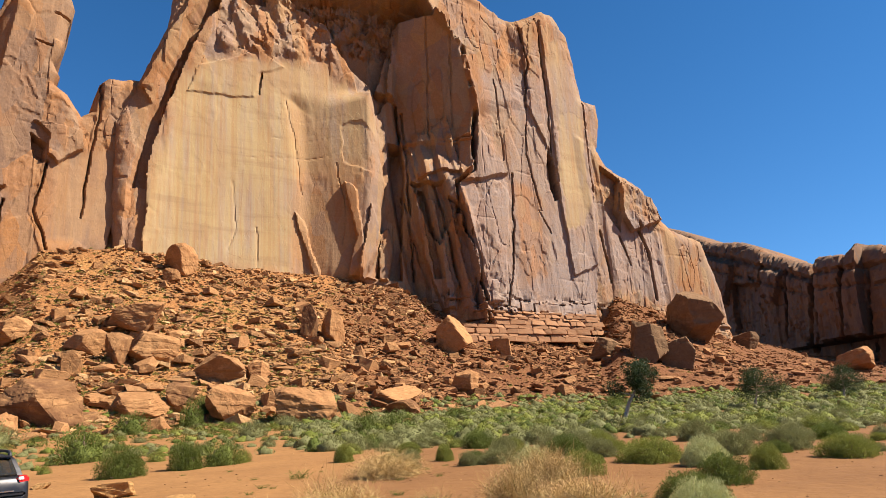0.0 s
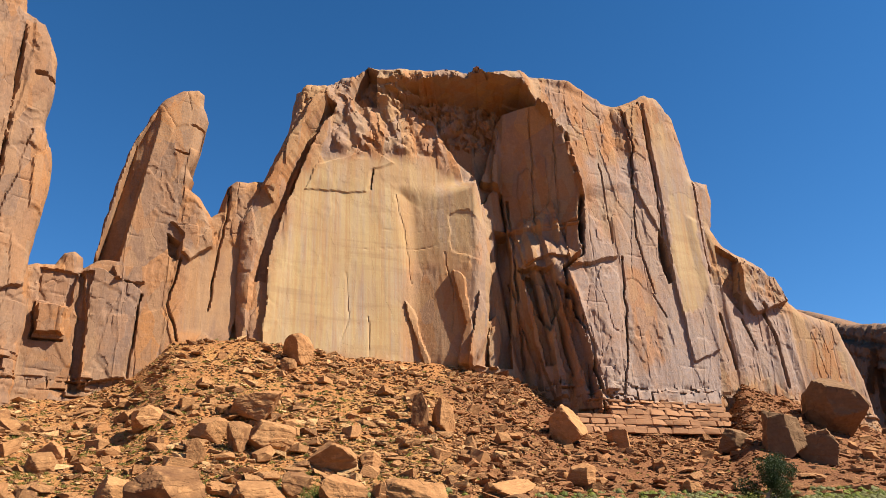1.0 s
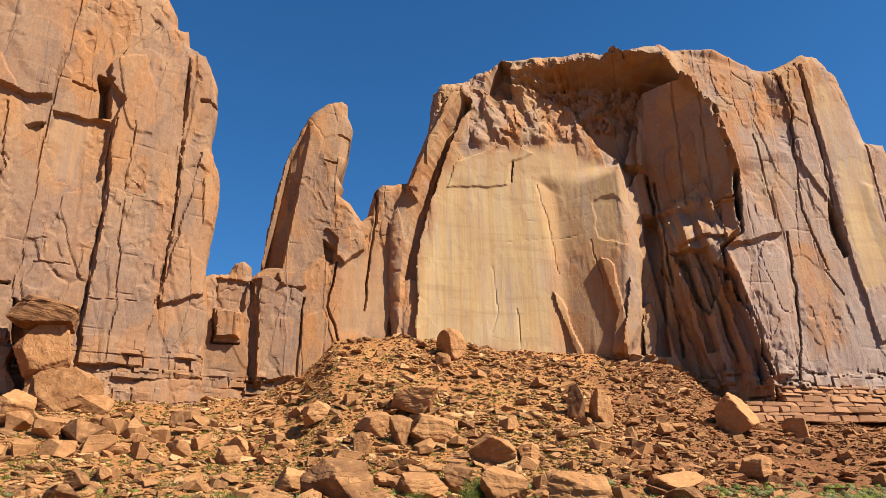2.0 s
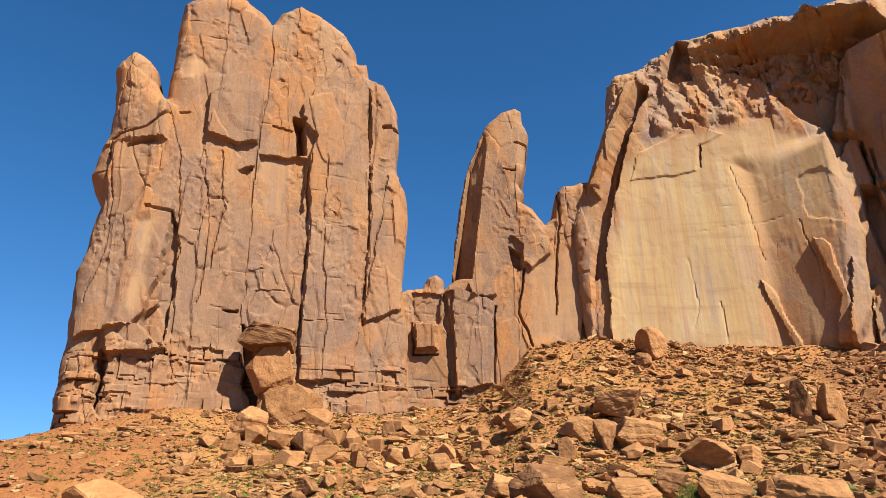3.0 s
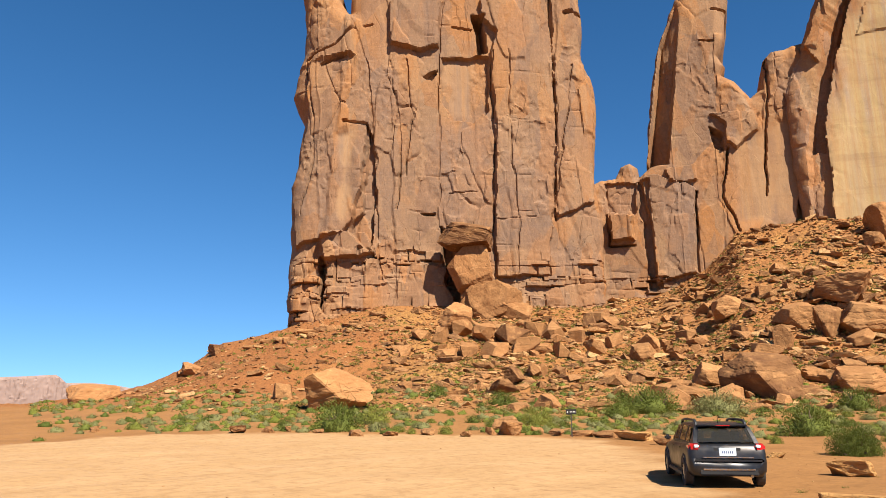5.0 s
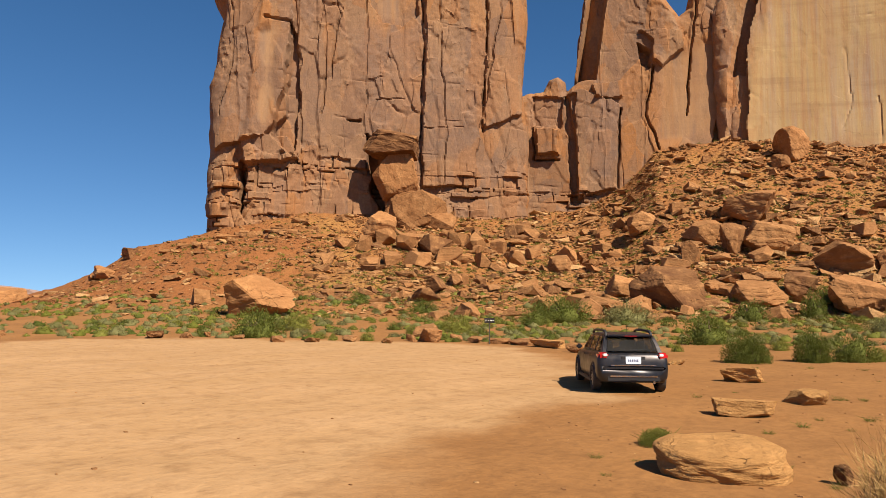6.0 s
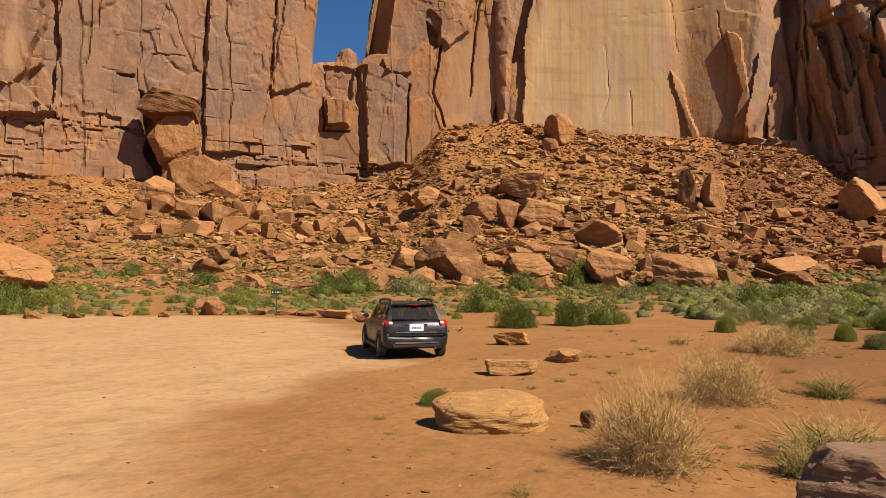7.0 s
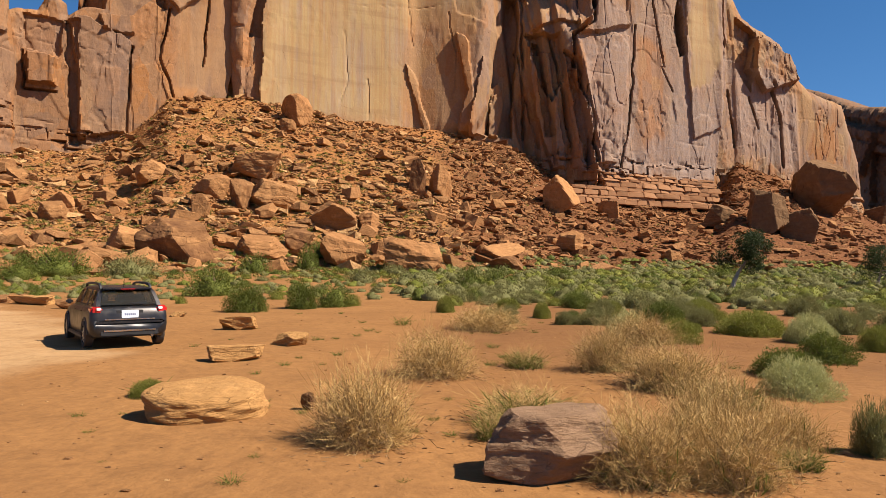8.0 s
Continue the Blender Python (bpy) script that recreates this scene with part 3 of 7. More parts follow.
TOWER = [(2.6, 10.3), (1.9, 15.6), (1.6, 20.2), (1.8, 27.8), (1.6, 35.9), (1.3, 41.1), (2.5, 45.4), (3.5, 53.3), (3.1, 55.0), (1.0, 58.9), (1.6, 62.5), (3.0, 67.5), (2.9, 70.0), (3.1, 73.2), (2.1, 80.8), (3.7, 83.8), (5.2, 85.5), (7.2, 84.3), (9.7, 81.6), (10.0, 78.7), (11.8, 75.7), (11.8, 79.0), (12.1, 85.8), (12.0, 91.3), (12.5, 97.9), (14.5, 100.1), (19.5, 102.1), (24.6, 102.0), (28.4, 99.7), (29.9, 98.0), (31.4, 101.4), (35.7, 104.3), (40.9, 102.2), (46.0, 99.2), (48.2, 95.5), (48.5, 92.9), (50.5, 93.2), (51.1, 89.6), (54.3, 88.6), (55.9, 86.0), (57.6, 81.9), (58.0, 77.1), (57.7, 67.6), (59.3, 63.8), (59.9, 58.8), (59.5, 50.1), (58.9, 43.0), (60.0, 35.1), (59.8, 11.1)]
TOWER_CRACKS = [
    [(29.8, 98.5), (30.5, 90.0), (30.1, 79.0), (29.4, 72.4), (29.1, 60.0), (29.2, 48.4), (29.0, 39.6), (28.7, 32.3)],
    [(39.4, 67.3), (39.0, 59.8), (39.8, 51.6), (39.2, 37.1), (38.5, 28.7)],
    [(42.3, 67.6), (42.2, 53.0), (42.9, 43.9), (43.6, 34.2), (43.0, 23.9)],
    [(50.7, 85.5), (50.9, 66.1), (51.4, 56.2), (51.1, 46.8), (50.3, 34.6)],
    [(12.8, 73.4), (15.6, 64.5), (17.1, 50.7), (17.7, 35.7), (18.7, 23.0)],
    [(19.8, 65.0), (22.1, 48.9), (21.5, 36.0)],
    [(23.0, 65.3), (24.1, 53.6), (22.8, 42.4)],
    [(3.8, 65.4), (6.1, 51.9), (5.9, 44.3), (4.2, 34.9)],
    [(54.9, 65.3), (52.0, 46.9), (50.4, 34.6)],
]
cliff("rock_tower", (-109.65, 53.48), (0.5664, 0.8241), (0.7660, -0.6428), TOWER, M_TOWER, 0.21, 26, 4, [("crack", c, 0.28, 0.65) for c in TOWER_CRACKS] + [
    ("slab", [(36.8, 78.0), (44.3, 89.4), (48.0, 88.6), (50.1, 83.3), (50.9, 66.1), (51.1, 46.8), (50.1, 37.8), (48.8, 24.2), (39.4, 23.8), (39.4, 37.1), (39.8, 51.6), (38.9, 67.2), (40.3, 71.2), (37.6, 74.1)], 1.3, 0.7),
    ("slab", [(51.1, 84.8), (55.1, 83.3), (57.3, 65.6), (58.9, 57.0), (57.9, 38.3), (50.4, 34.6), (51.4, 56.2)], 0.9, 0.6),
    ("slab", [(35.5, 75.2), (37.6, 74.8), (38.2, 67.7), (36.8, 67.5)], -5.0, 0.6),
    ("slab", [(19.5, 76.6), (22.3, 78.5), (29.2, 78.7), (29.2, 68.1), (25.8, 67.0), (22.9, 67.9), (20.1, 68.5)], 1.4, 0.6),
    ("slab", [(2.2, 38.8), (4.4, 51.7), (4.5, 64.3), (13.6, 66.0), (16.6, 51.8), (15.2, 35.6), (11.8, 31.4), (3.4, 29.0)], 1.3, 0.8),
    ("ramp", [(1.0, 70.0), (2.0, 82.0), (6.0, 87.0), (10.4, 80.8), (12.6, 73.0), (13.1, 65.4), (1.4, 63.5)], -0.2, 0.22, 0, 1.0),
    ("ramp", [(-1.0, 63.5), (13.0, 65.4), (15.6, 62.0), (16.8, 50.7), (17.2, 30.0), (17.2, 6.0), (-1.0, 6.0)], -0.5, 0.12, 0, 1.2),
    ("slab", [(15.8, 51.7), (17.2, 49.6), (17.6, 35.7), (16.9, 27.7), (13.2, 31.4), (14.9, 39.7)], -1.8, 0.8),
    ("slab", [(29.5, 66.1), (38.6, 66.6), (38.4, 55.6), (35.6, 53.3), (31.3, 53.4), (29.9, 56.5)], -1.1, 0.4),
    ("slab", [(26.0, 62.0), (28.9, 63.6), (27.7, 61.5)], -1.4, 0.4),
    ("slab", [(25.6, 35.2), (28.6, 35.6), (28.4, 34.6)], -1.6, 0.4),
    ("slab", [(29.3, 32.9), (31.4, 31.4), (31.6, 26.4), (36.6, 16.0), (33.3, 15.9), (30.4, 22.5)], -4.0, 0.7),
    ("slab", [(7.9, 31.2), (15.6, 31.6), (17.8, 27.7), (8.5, 26.3)], 1.5, 0.7),
    ("slab", [(7.8, 27.3), (8.9, 27.3), (9.0, 21.7), (8.3, 18.0)], -2.5, 0.5),
    ("crack", [(14.7, 72.0), (16.3, 72.4)], 0.4, 1.0),
    ("crack", [(30.8, 39.2), (36.0, 39.7)], 0.2, 0.6),
    ("crack", [(39.4, 34.3), (46.6, 34.8)], 0.15, 0.5),
    ("crack", [(31.7, 72.7), (35.1, 72.1)], 0.35, 1.2),
    ("crack", [(11.8, 52.2), (15.8, 51.7)], 0.5, 1.4),
    ("crack", [(4.4, 65.5), (9.3, 67.9), (13.1, 71.5)], 0.5, 1.4),
    ("crack", [(7.1, 63.5), (11.6, 65.2)], 0.5, 1.2),
    ("crack", [(53.9, 76.3), (57.2, 77.4)], 0.7, 2.5),
], beds=(11, 29.5, 0.85), seed=11, pieces=[
    ("layered_base", [(-5.1, 29.5), (8.2, 30.7), (17.6, 29.7), (29.3, 29.3), (43.5, 29.0), (86.9, 30.0), (82.7, -4.8), (-8.0, -3.6), (-13.7, 29.0)], "thin-bedded reddish base"),
    ("column", [(-13.2, 26.3), (-24.1, 88.8), (-0.8, 93.0), (9.9, 84.0), (12.8, 73.4), (15.6, 64.5), (17.1, 50.7), (18.5, 25.8), (8.6, 27.3)], "leaning pinnacle column"),
    ("column", [(18.5, 25.8), (17.1, 50.7), (15.6, 64.5), (12.8, 73.4), (8.9, 94.8), (7.3, 112.1), (29.1, 116.8), (30.5, 90.0), (29.4, 72.4), (29.1, 60.0), (29.2, 48.4), (29.4, 27.3)], "tall flat-faced column"),
    ("column", [(29.4, 27.3), (29.1, 60.0), (29.4, 72.4), (30.5, 90.0), (29.1, 116.8), (99.2, 131.8), (86.9, 30.0), (43.5, 29.0)], "broad stepped column")], label="tall orange sandstone butte with three joined columns and a layered base",
    pale=[([(13.7, 84.6), (19.8, 84.2), (21.7, 81.8), (14.6, 80.1)], 0.8, 1.5), ([(10.0, 50.0), (13.4, 50.3), (13.9, 39.6), (11.4, 35.3)], 0.6, 2), ([(29.7, 65.5), (35.3, 66.2), (35.0, 54.7), (31.3, 54.3)], 0.5, 2)],
    rusty=[([(-1.0, 27.5), (62.0, 28.0), (62.0, 6.0), (-1.0, 6.0)], 0.5, 5)], varnish=[([(3.1, 30.9), (59.1, 34.0), (58.3, 14.6), (2.3, 13.4)], 0.25, 5), ([(5.1, 49.6), (58.1, 54.5), (58.5, 34.0), (3.6, 30.9)], 0.4, 4), ([(13.5, 87.2), (29.8, 91.3), (29.7, 66.1), (15.8, 64.5)], 0.35, 4), ([(29.2, 52.4), (39.8, 52.2), (39.2, 37.1), (38.8, 28.8), (29.4, 30.3)], 0.75, 2.5), ([(40.0, 50.5), (49.9, 42.2), (49.2, 29.3), (39.3, 28.8)], 0.75, 3), ([(15.8, 64.5), (21.3, 61.5), (21.5, 36.0), (17.9, 35.8)], 0.6, 2.5), ([(43.1, 80.9), (49.8, 81.8), (50.8, 64.8), (41.0, 63.7)], 0.4, 3), ([(15.6, 96.0), (29.0, 96.9), (29.7, 79.0), (20.2, 78.9)], 0.5, 4)], plates=0.34, rough=0.3, columns=0.3, crisp=False, rest=2)

SPIRE = [(2.7, 11.5), (4.2, 43.5), (7.7, 44.9), (10.6, 45.2), (11.8, 47.6), (13.6, 48.1), (15.0, 47.1), (15.2, 45.0), (17.6, 47.0), (16.8, 48.0), (17.5, 55.5), (18.4, 60.6), (19.9, 69.9), (21.1, 74.0), (24.0, 80.9), (25.5, 84.0), (28.9, 87.2), (32.1, 88.3), (33.5, 87.7), (33.6, 84.8), (34.9, 81.5), (33.9, 77.6), (33.4, 72.1), (31.9, 68.7), (33.1, 66.6), (32.3, 64.7), (34.6, 63.3), (37.1, 59.7), (39.0, 61.1), (40.0, 67.0), (41.6, 68.7), (44.0, 68.9), (47.1, 69.8), (48.3, 70.0), (55.1, 72.4), (48.5, 14.2)]
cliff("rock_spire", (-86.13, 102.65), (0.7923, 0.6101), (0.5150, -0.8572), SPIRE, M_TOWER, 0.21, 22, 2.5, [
    ("ramp", [(17.1, 47.0), (21.1, 72.4), (24.7, 80.6), (25.1, 77.8), (23.9, 69.6), (20.8, 46.9)], -2.4, 0.7, 0, 0.7),
    ("slab", [(15.5, 44.1), (18.7, 44.6), (25.1, 41.5), (24.3, 25.4), (17.3, 23.4), (17.0, 35.4)], 1.4, 0.7),
    ("slab", [(15.0, 43.5), (16.9, 43.5), (17.3, 30.9), (17.4, 22.4), (16.2, 22.4), (15.3, 35.4)], -1.0, 0.6),
    ("slab", [(28.9, 53.9), (31.4, 52.0), (31.3, 48.8), (29.6, 49.3)], -2.5, 0.5),
    ("slab", [(9.2, 37.3), (13.8, 36.6), (13.7, 31.9), (9.7, 32.0)], 1.8, 0.5),
    ("slab", [(8.7, 43.7), (14.7, 43.5), (14.0, 37.2), (8.9, 37.9)], -0.8, 0.5),
    ("slab", [(19.9, 45.8), (25.7, 46.2), (25.9, 43.2), (20.8, 42.8)], 1.2, 0.6),
    ("slab", [(29.2, 56.4), (38.5, 56.1), (37.2, 52.4), (33.5, 48.9), (31.6, 50.2), (31.8, 53.9)], 1.0, 0.5),
    ("crack", [(31.8, 49.0), (30.4, 39.6), (32.1, 35.1), (32.9, 32.8)], 0.4, 1.8),
    ("crack", [(40.6, 66.9), (39.8, 57.3), (37.9, 39.4)], 0.4, 2.0),
    ("crack", [(28.8, 72.1), (31.1, 71.7)], 0.3, 1.2),
    ("crack", [(31.5, 78.6), (34.4, 78.7)], 0.4, 1.4),
    ("crack", [(25.6, 40.9), (24.8, 25.4)], 0.4, 1.6),
    ("crack", [(8.8, 37.3), (9.1, 31.1), (13.5, 31.0)], 0.35, 1.6),
    ("slab", [(48.0, 71.2), (51.1, 71.0), (46.1, 48.5), (44.5, 32.6), (41.9, 32.6), (45.6, 48.5)], -2.0, 1.0),
], beds=(14, 26, 0.9), seed=23, pieces=[
    ("layered_base", [(0.3, 25.8), (15.3, 25.0), (25.9, 25.4), (24.2, 6.3), (-0.1, 6.4)], "thin-bedded reddish base"),
    ("pinnacle", [(14.3, 46.5), (17.3, 49.4), (16.6, 89.7), (40.0, 88.4), (33.6, 66.5), (34.2, 61.6), (28.9, 53.9), (25.5, 46.8)], "thumb-shaped pinnacle"),
    ("block", [(9.2, 37.3), (13.8, 36.6), (13.7, 31.9), (9.7, 32.0)], "wedged block"),
    ("buttress", [(15.5, 44.7), (25.1, 42.1), (24.6, 25.4), (16.3, 24.5)], "")], label="slender sandstone spire rising from a low joined wall", varnish=[([(20.7, 42.2), (25.5, 41.5), (24.5, 26.5), (18.5, 25.5)], 0.7, 2), ([(9.1, 43.1), (14.1, 43.0), (13.8, 37.8), (8.9, 37.9)], 0.6, 1.5), ([(9.1, 31.1), (14.0, 31.0), (13.3, 27.7), (9.0, 27.8)], 0.7, 1.5)],
    pale=[([(33.8, 51.3), (45.8, 54.6), (43.8, 34.8), (32.0, 34.0)], 0.5, 3)], plates=0.3, rough=0.35, columns=0.3, crisp=False)

ARCH = [(9.2, 21.5), (7.7, 59.0), (12.4, 69.8), (15.2, 77.3), (17.3, 84.5), (18.4, 93.6), (21.1, 95.4), (27.1, 98.0), (29.8, 100.6), (32.9, 101.6), (34.1, 103.0), (36.3, 105.3), (38.2, 105.0), (43.4, 104.8), (48.7, 105.3), (57.4, 105.8), (63.9, 105.4), (70.3, 105.0), (76.1, 107.3), (82.1, 108.6)] + [(95.3, 109.1), (106.3, 105.0)] + [(110.6, 104.6), (116.0, 107.2)] + [(121.4, 110.7), (126.7, 110.7), (131.1, 105.6), (133.5, 95.7), (134.8, 86.3)] + [(142.0, 93.5), (147.6, 93.3), (148.2, 87.6), (146.3, 78.8)] + [(145.5, 77.7), (149.4, 72.7), (165.2, 67.4), (173.4, 57.7), (177.3, 55.2), (192.1, 52.7), (201.0, 35.4), (203.8, 19.8), (202.3, 0.8)]
FRONT = [(85.0, 97.0), (79.6, 102.8), (70.5, 102.6), (66.5, 104.5), (68.0, 116.0), (82.4, 116.1), (109.6, 105.7), (121.7, 112.5), (132.7, 109.6), (136.9, 83.3), (135.7, 45.9), (130.9, 17.4), (95.0, 16.8), (94.2, 25.4), (92.2, 36.9), (88.0, 47.2), (87.9, 54.1), (93.2, 57.6), (95.3, 74.3), (92.1, 91.2)]
EDGE_LINE = [(84.2, 98.0), (92.1, 91.2), (95.3, 74.3), (93.2, 57.6), (87.9, 54.1), (88.0, 47.2), (92.2, 36.9), (94.3, 24.2), (95.0, 16.8)]
INNER = EDGE_LINE + [(83.1, 20.2), (75.9, 32.7), (74.1, 58.7), (72.2, 76.5), (73.6, 97.1)]
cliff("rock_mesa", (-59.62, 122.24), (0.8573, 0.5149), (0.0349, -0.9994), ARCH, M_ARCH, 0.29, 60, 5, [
    ("slab", [(27.0, 91.5), (29.0, 90.5), (24.6, 82.0), (20.4, 70.0), (17.4, 60.3), (15.8, 53.0), (14.6, 46.5), (12.6, 46.5), (13.6, 53.3), (15.2, 60.5), (18.2, 70.3), (22.4, 82.4)], -5.0, 0.5),
    ("slab", [(12.3, 47.3), (15.6, 48.4), (15.4, 33.5), (11.7, 33.5)], -1.6, 0.6),
    ("slab", [(14.1, 67.0), (17.3, 75.1), (24.3, 91.2), (28.3, 96.0), (26.4, 87.9), (22.1, 79.6), (16.7, 62.2)], 1.5, 1.0),
    ("slab", [(32.2, 94.7), (36.4, 104.3), (39.3, 102.1), (38.7, 92.7), (35.3, 91.9)], -6.0, 1.0),
    ("ramp", [(36.0, 99.0), (46.0, 99.8), (58.0, 101.0), (70.4, 102.7), (66.7, 104.6), (68.0, 116.0), (36.0, 112.0)], 6.0, 0.31, 0, 1.0),
    ("slab", [(44.0, 96.0), (53.8, 100.0), (70.0, 101.8), (80.0, 100.5), (72.5, 96.0), (67.0, 79.0), (58.0, 85.0), (54.1, 92.0)], -4.0, 0.8),
    ("slab", [(65.9, 79.4), (68.3, 54.4), (66.1, 37.7), (62.5, 31.1), (72.1, 31.6), (74.2, 59.5), (72.8, 77.5)], -4.0, 1.5),
    ("apron", [(84.2, 98.0), (92.1, 91.2), (95.3, 74.3), (93.5, 66.0), (73.5, 66.0), (72.2, 76.5), (73.6, 97.1)], EDGE_LINE, 12.0, 0.82, 1.6),
    ("apron", [(93.5, 66.0), (93.2, 57.6), (87.9, 54.1), (88.0, 47.2), (92.2, 36.9), (94.3, 24.2), (95.0, 16.8), (80.1, 17.2), (74.0, 32.7), (70.1, 58.7), (70.2, 66.0)], EDGE_LINE, 12.0, 0.92, 1.2),
    ("slab", FRONT, 12.0, 1.0),
    ("folds", [(72.2, 66.1), (76.0, 70.0), (88.0, 68.0), (88.7, 54.2), (91.9, 45.8), (93.8, 33.4), (96.6, 22.0), (78.0, 22.0), (74.0, 45.0)], 1.3, 4.4, 0.16),
    ("folds", [(93.0, 70.0), (112.0, 78.0), (134.0, 72.0), (134.0, 22.0), (97.0, 22.0), (90.5, 50.0)], 0.5, 9.0, 0.10),
    ("folds", [(138.0, 66.0), (170.0, 56.0), (172.0, 26.0), (136.0, 24.0)], 0.6, 7.5, 0.14),
    ("crack", [(74.4, 75.5), (75.1, 59.2), (75.6, 32.1)], 0.6, 2.0),
    ("crack", [(81.9, 96.8), (82.2, 80.6), (81.8, 67.4)], 0.4, 0.8),
    ("crack", [(88.8, 97.2), (88.8, 80.8), (88.4, 69.9)], 0.4, 0.8),
    ("crack", [(73.5, 53.0), (75.7, 42.3), (79.8, 29.6)], 0.6, 1.6),
    ("crack", [(82.0, 54.4), (85.4, 42.4), (87.9, 29.5)], 0.6, 1.8),
    ("slab", [(66.9, 42.4), (69.2, 44.6), (70.3, 38.7), (68.5, 30.8), (66.2, 30.7)], 2.5, 0.5),
    ("ramp", [(85.0, 97.0), (81.8, 108.9), (109.4, 103.8), (110.2, 78.5), (95.3, 74.3), (92.1, 91.2)], -1.0, 0.0, -0.12, 4.0),
    ("slab", [(75.2, 67.2), (81.0, 68.5), (86.7, 73.1), (88.7, 63.9), (89.8, 56.7), (83.0, 57.5), (77.6, 55.5)], 1.4, 0.5),
    ("slab", [(76.0, 55.1), (84.6, 54.6), (85.9, 44.9), (82.9, 39.3), (78.3, 47.0)], -2.6, 0.5),
    ("slab", [(90.1, 66.9), (95.4, 69.3), (103.7, 58.3), (96.1, 55.3), (89.1, 53.9)], 1.6, 0.4),
    ("slab", [(87.6, 52.3), (97.7, 54.9), (103.8, 55.7), (100.0, 25.5), (95.2, 25.3), (93.6, 36.7)], 1.2, 0.5),
    ("slab", [(76.3, 52.3), (81.5, 50.2), (85.8, 31.9), (86.5, 24.4), (83.5, 24.2), (78.7, 36.6)], 2.0, 0.6),
    ("slab", [(85.5, 50.6), (89.3, 48.2), (94.8, 25.9), (92.0, 24.5), (89.3, 34.7)], -2.2, 0.6),
    ("slab", [(77.3, 54.2), (79.1, 53.0), (83.7, 32.0), (81.4, 31.8)], -2.2, 0.5),
    ("crack", [(118.2, 106.0), (119.2, 92.0), (120.1, 80.3), (120.0, 64.1), (120.6, 54.2)], 0.5, 2.2),
    ("slab", [(118.9, 68.7), (120.7, 62.7), (121.4, 54.3), (119.7, 53.4), (117.8, 59.2)], -4, 0.5),
    ("crack", [(111.8, 100.9), (113.7, 90.9), (112.3, 79.7)], 0.5, 2),
    ("slab", [(112.8, 101.1), (118.4, 105.2), (118.1, 79.9), (119.3, 65.6), (112.2, 78.9)], 0.9, 0.5),
    ("slab", [(119.7, 105.5), (130.7, 104.4), (134.7, 82.9), (133.6, 36.9), (124.2, 33.5), (121.8, 53.6), (121.1, 80.5)], 0.9, 1.2),
    ("crack", [(105.4, 58.4), (103.9, 35.4), (100.9, 24.7)], 0.5, 2.2),
    ("crack", [(133.9, 83.7), (134.1, 71.8), (134.3, 60.4), (138.3, 39.1)], 0.6, 3),
    ("slab", [(137.3, 72.6), (140.6, 67.9), (138.7, 57.7), (136.1, 62.3)], -4, 0.8),
    ("crack", [(141.6, 50.3), (143.7, 40.2), (144.6, 35.2)], 0.7, 3),
    ("crack", [(158.6, 53.9), (162.4, 45.2), (163.8, 31.0)], 1.2, 4),
    ("crack", [(150.1, 49.4), (153.8, 40.9)], 0.6, 2),
    ("crack", [(101.8, 83.4), (102.7, 70.9), (103.2, 61.8)], 0.4, 1.0),
    ("crack", [(112.2, 78.9), (110.7, 64.4), (114.6, 49.9)], 0.45, 1.2),
    ("crack", [(91.3, 42.1), (92.4, 31.7), (92.1, 24.1)], 0.45, 1.4),
    ("crack", [(113.7, 49.8), (117.2, 44.3)], 0.4, 1.0),
    ("slab", [(152.3, 66.7), (165.6, 62.8), (169.8, 56.1), (155.4, 51.3), (150.1, 57.7)], 3.0, 1.0),
    ("slab", [(144.6, 71.1), (152.8, 68.5), (150.7, 50.9), (144.3, 57.1)], -3.0, 0.8),
    ("knobs", [(143.4, 72.7), (169.2, 66.9), (172.6, 52.8), (148.4, 50.7)], 0.45),
    ("knobs", [(83.9, 31.2), (104.6, 32.4), (102.9, 22.0), (82.8, 21.4)], 0.5),
    ("knobs", [(13.4, 68.5), (18.8, 85.1), (19.0, 94.9), (27.8, 98.8), (32.0, 102.0), (36.3, 106.5), (35.0, 92.7), (23.9, 91.6), (16.7, 76.0)], 0.8),
    ("knobs", [(35.7, 93.8), (43.3, 99.7), (69.9, 105.5), (74.1, 101.1), (72.4, 88.6), (58.9, 87.5), (52.6, 93.6), (41.7, 93.6)], 1.6),
    ("knobs", [(26.9, 77.5), (28.6, 92.4), (37.0, 102.4), (53.8, 105.2), (57.6, 83.1), (42.6, 80.2)], 0.8),
    ("folds", [(28.0, 79.0), (34.0, 97.0), (53.8, 101.0), (56.6, 83.1), (42.6, 81.2)], 1.3, 5.6, 0.35),
    ("slab", [(56.0, 90.0), (66.0, 96.0), (72.0, 92.0), (70.0, 78.0), (66.3, 72.0), (65.3, 78.2), (59.6, 83.0)], -2.0, 0.6),
    ("knobs", [(42.8, 100.9), (68.4, 108.7), (84.6, 102.6), (73.6, 97.4), (55.0, 91.6), (42.8, 89.8)], 0.5),
    ("slab", [(28.1, 75.9), (37.5, 80.7), (43.9, 78.2), (37.5, 75.5), (36.9, 69.7), (22.6, 67.9), (24.9, 74.5)], 0.3, 0.5),
    ("ramp", [(25.1, 69.0), (66.5, 76.4), (66.8, 54.2), (63.2, 31.1), (14.6, 28.5), (18.5, 49.8)], 0.0, 0.022, 0, 4.0),
    ("ramp", [(45.9, 70.5), (66.5, 76.4), (66.8, 54.2), (63.2, 31.1), (46.7, 30.2), (47.7, 52.0)], 1.5, 0.36, 0, 5.0),
    ("crack", [(38.5, 75.7), (37.8, 70.6)], 0.35, 1.6),
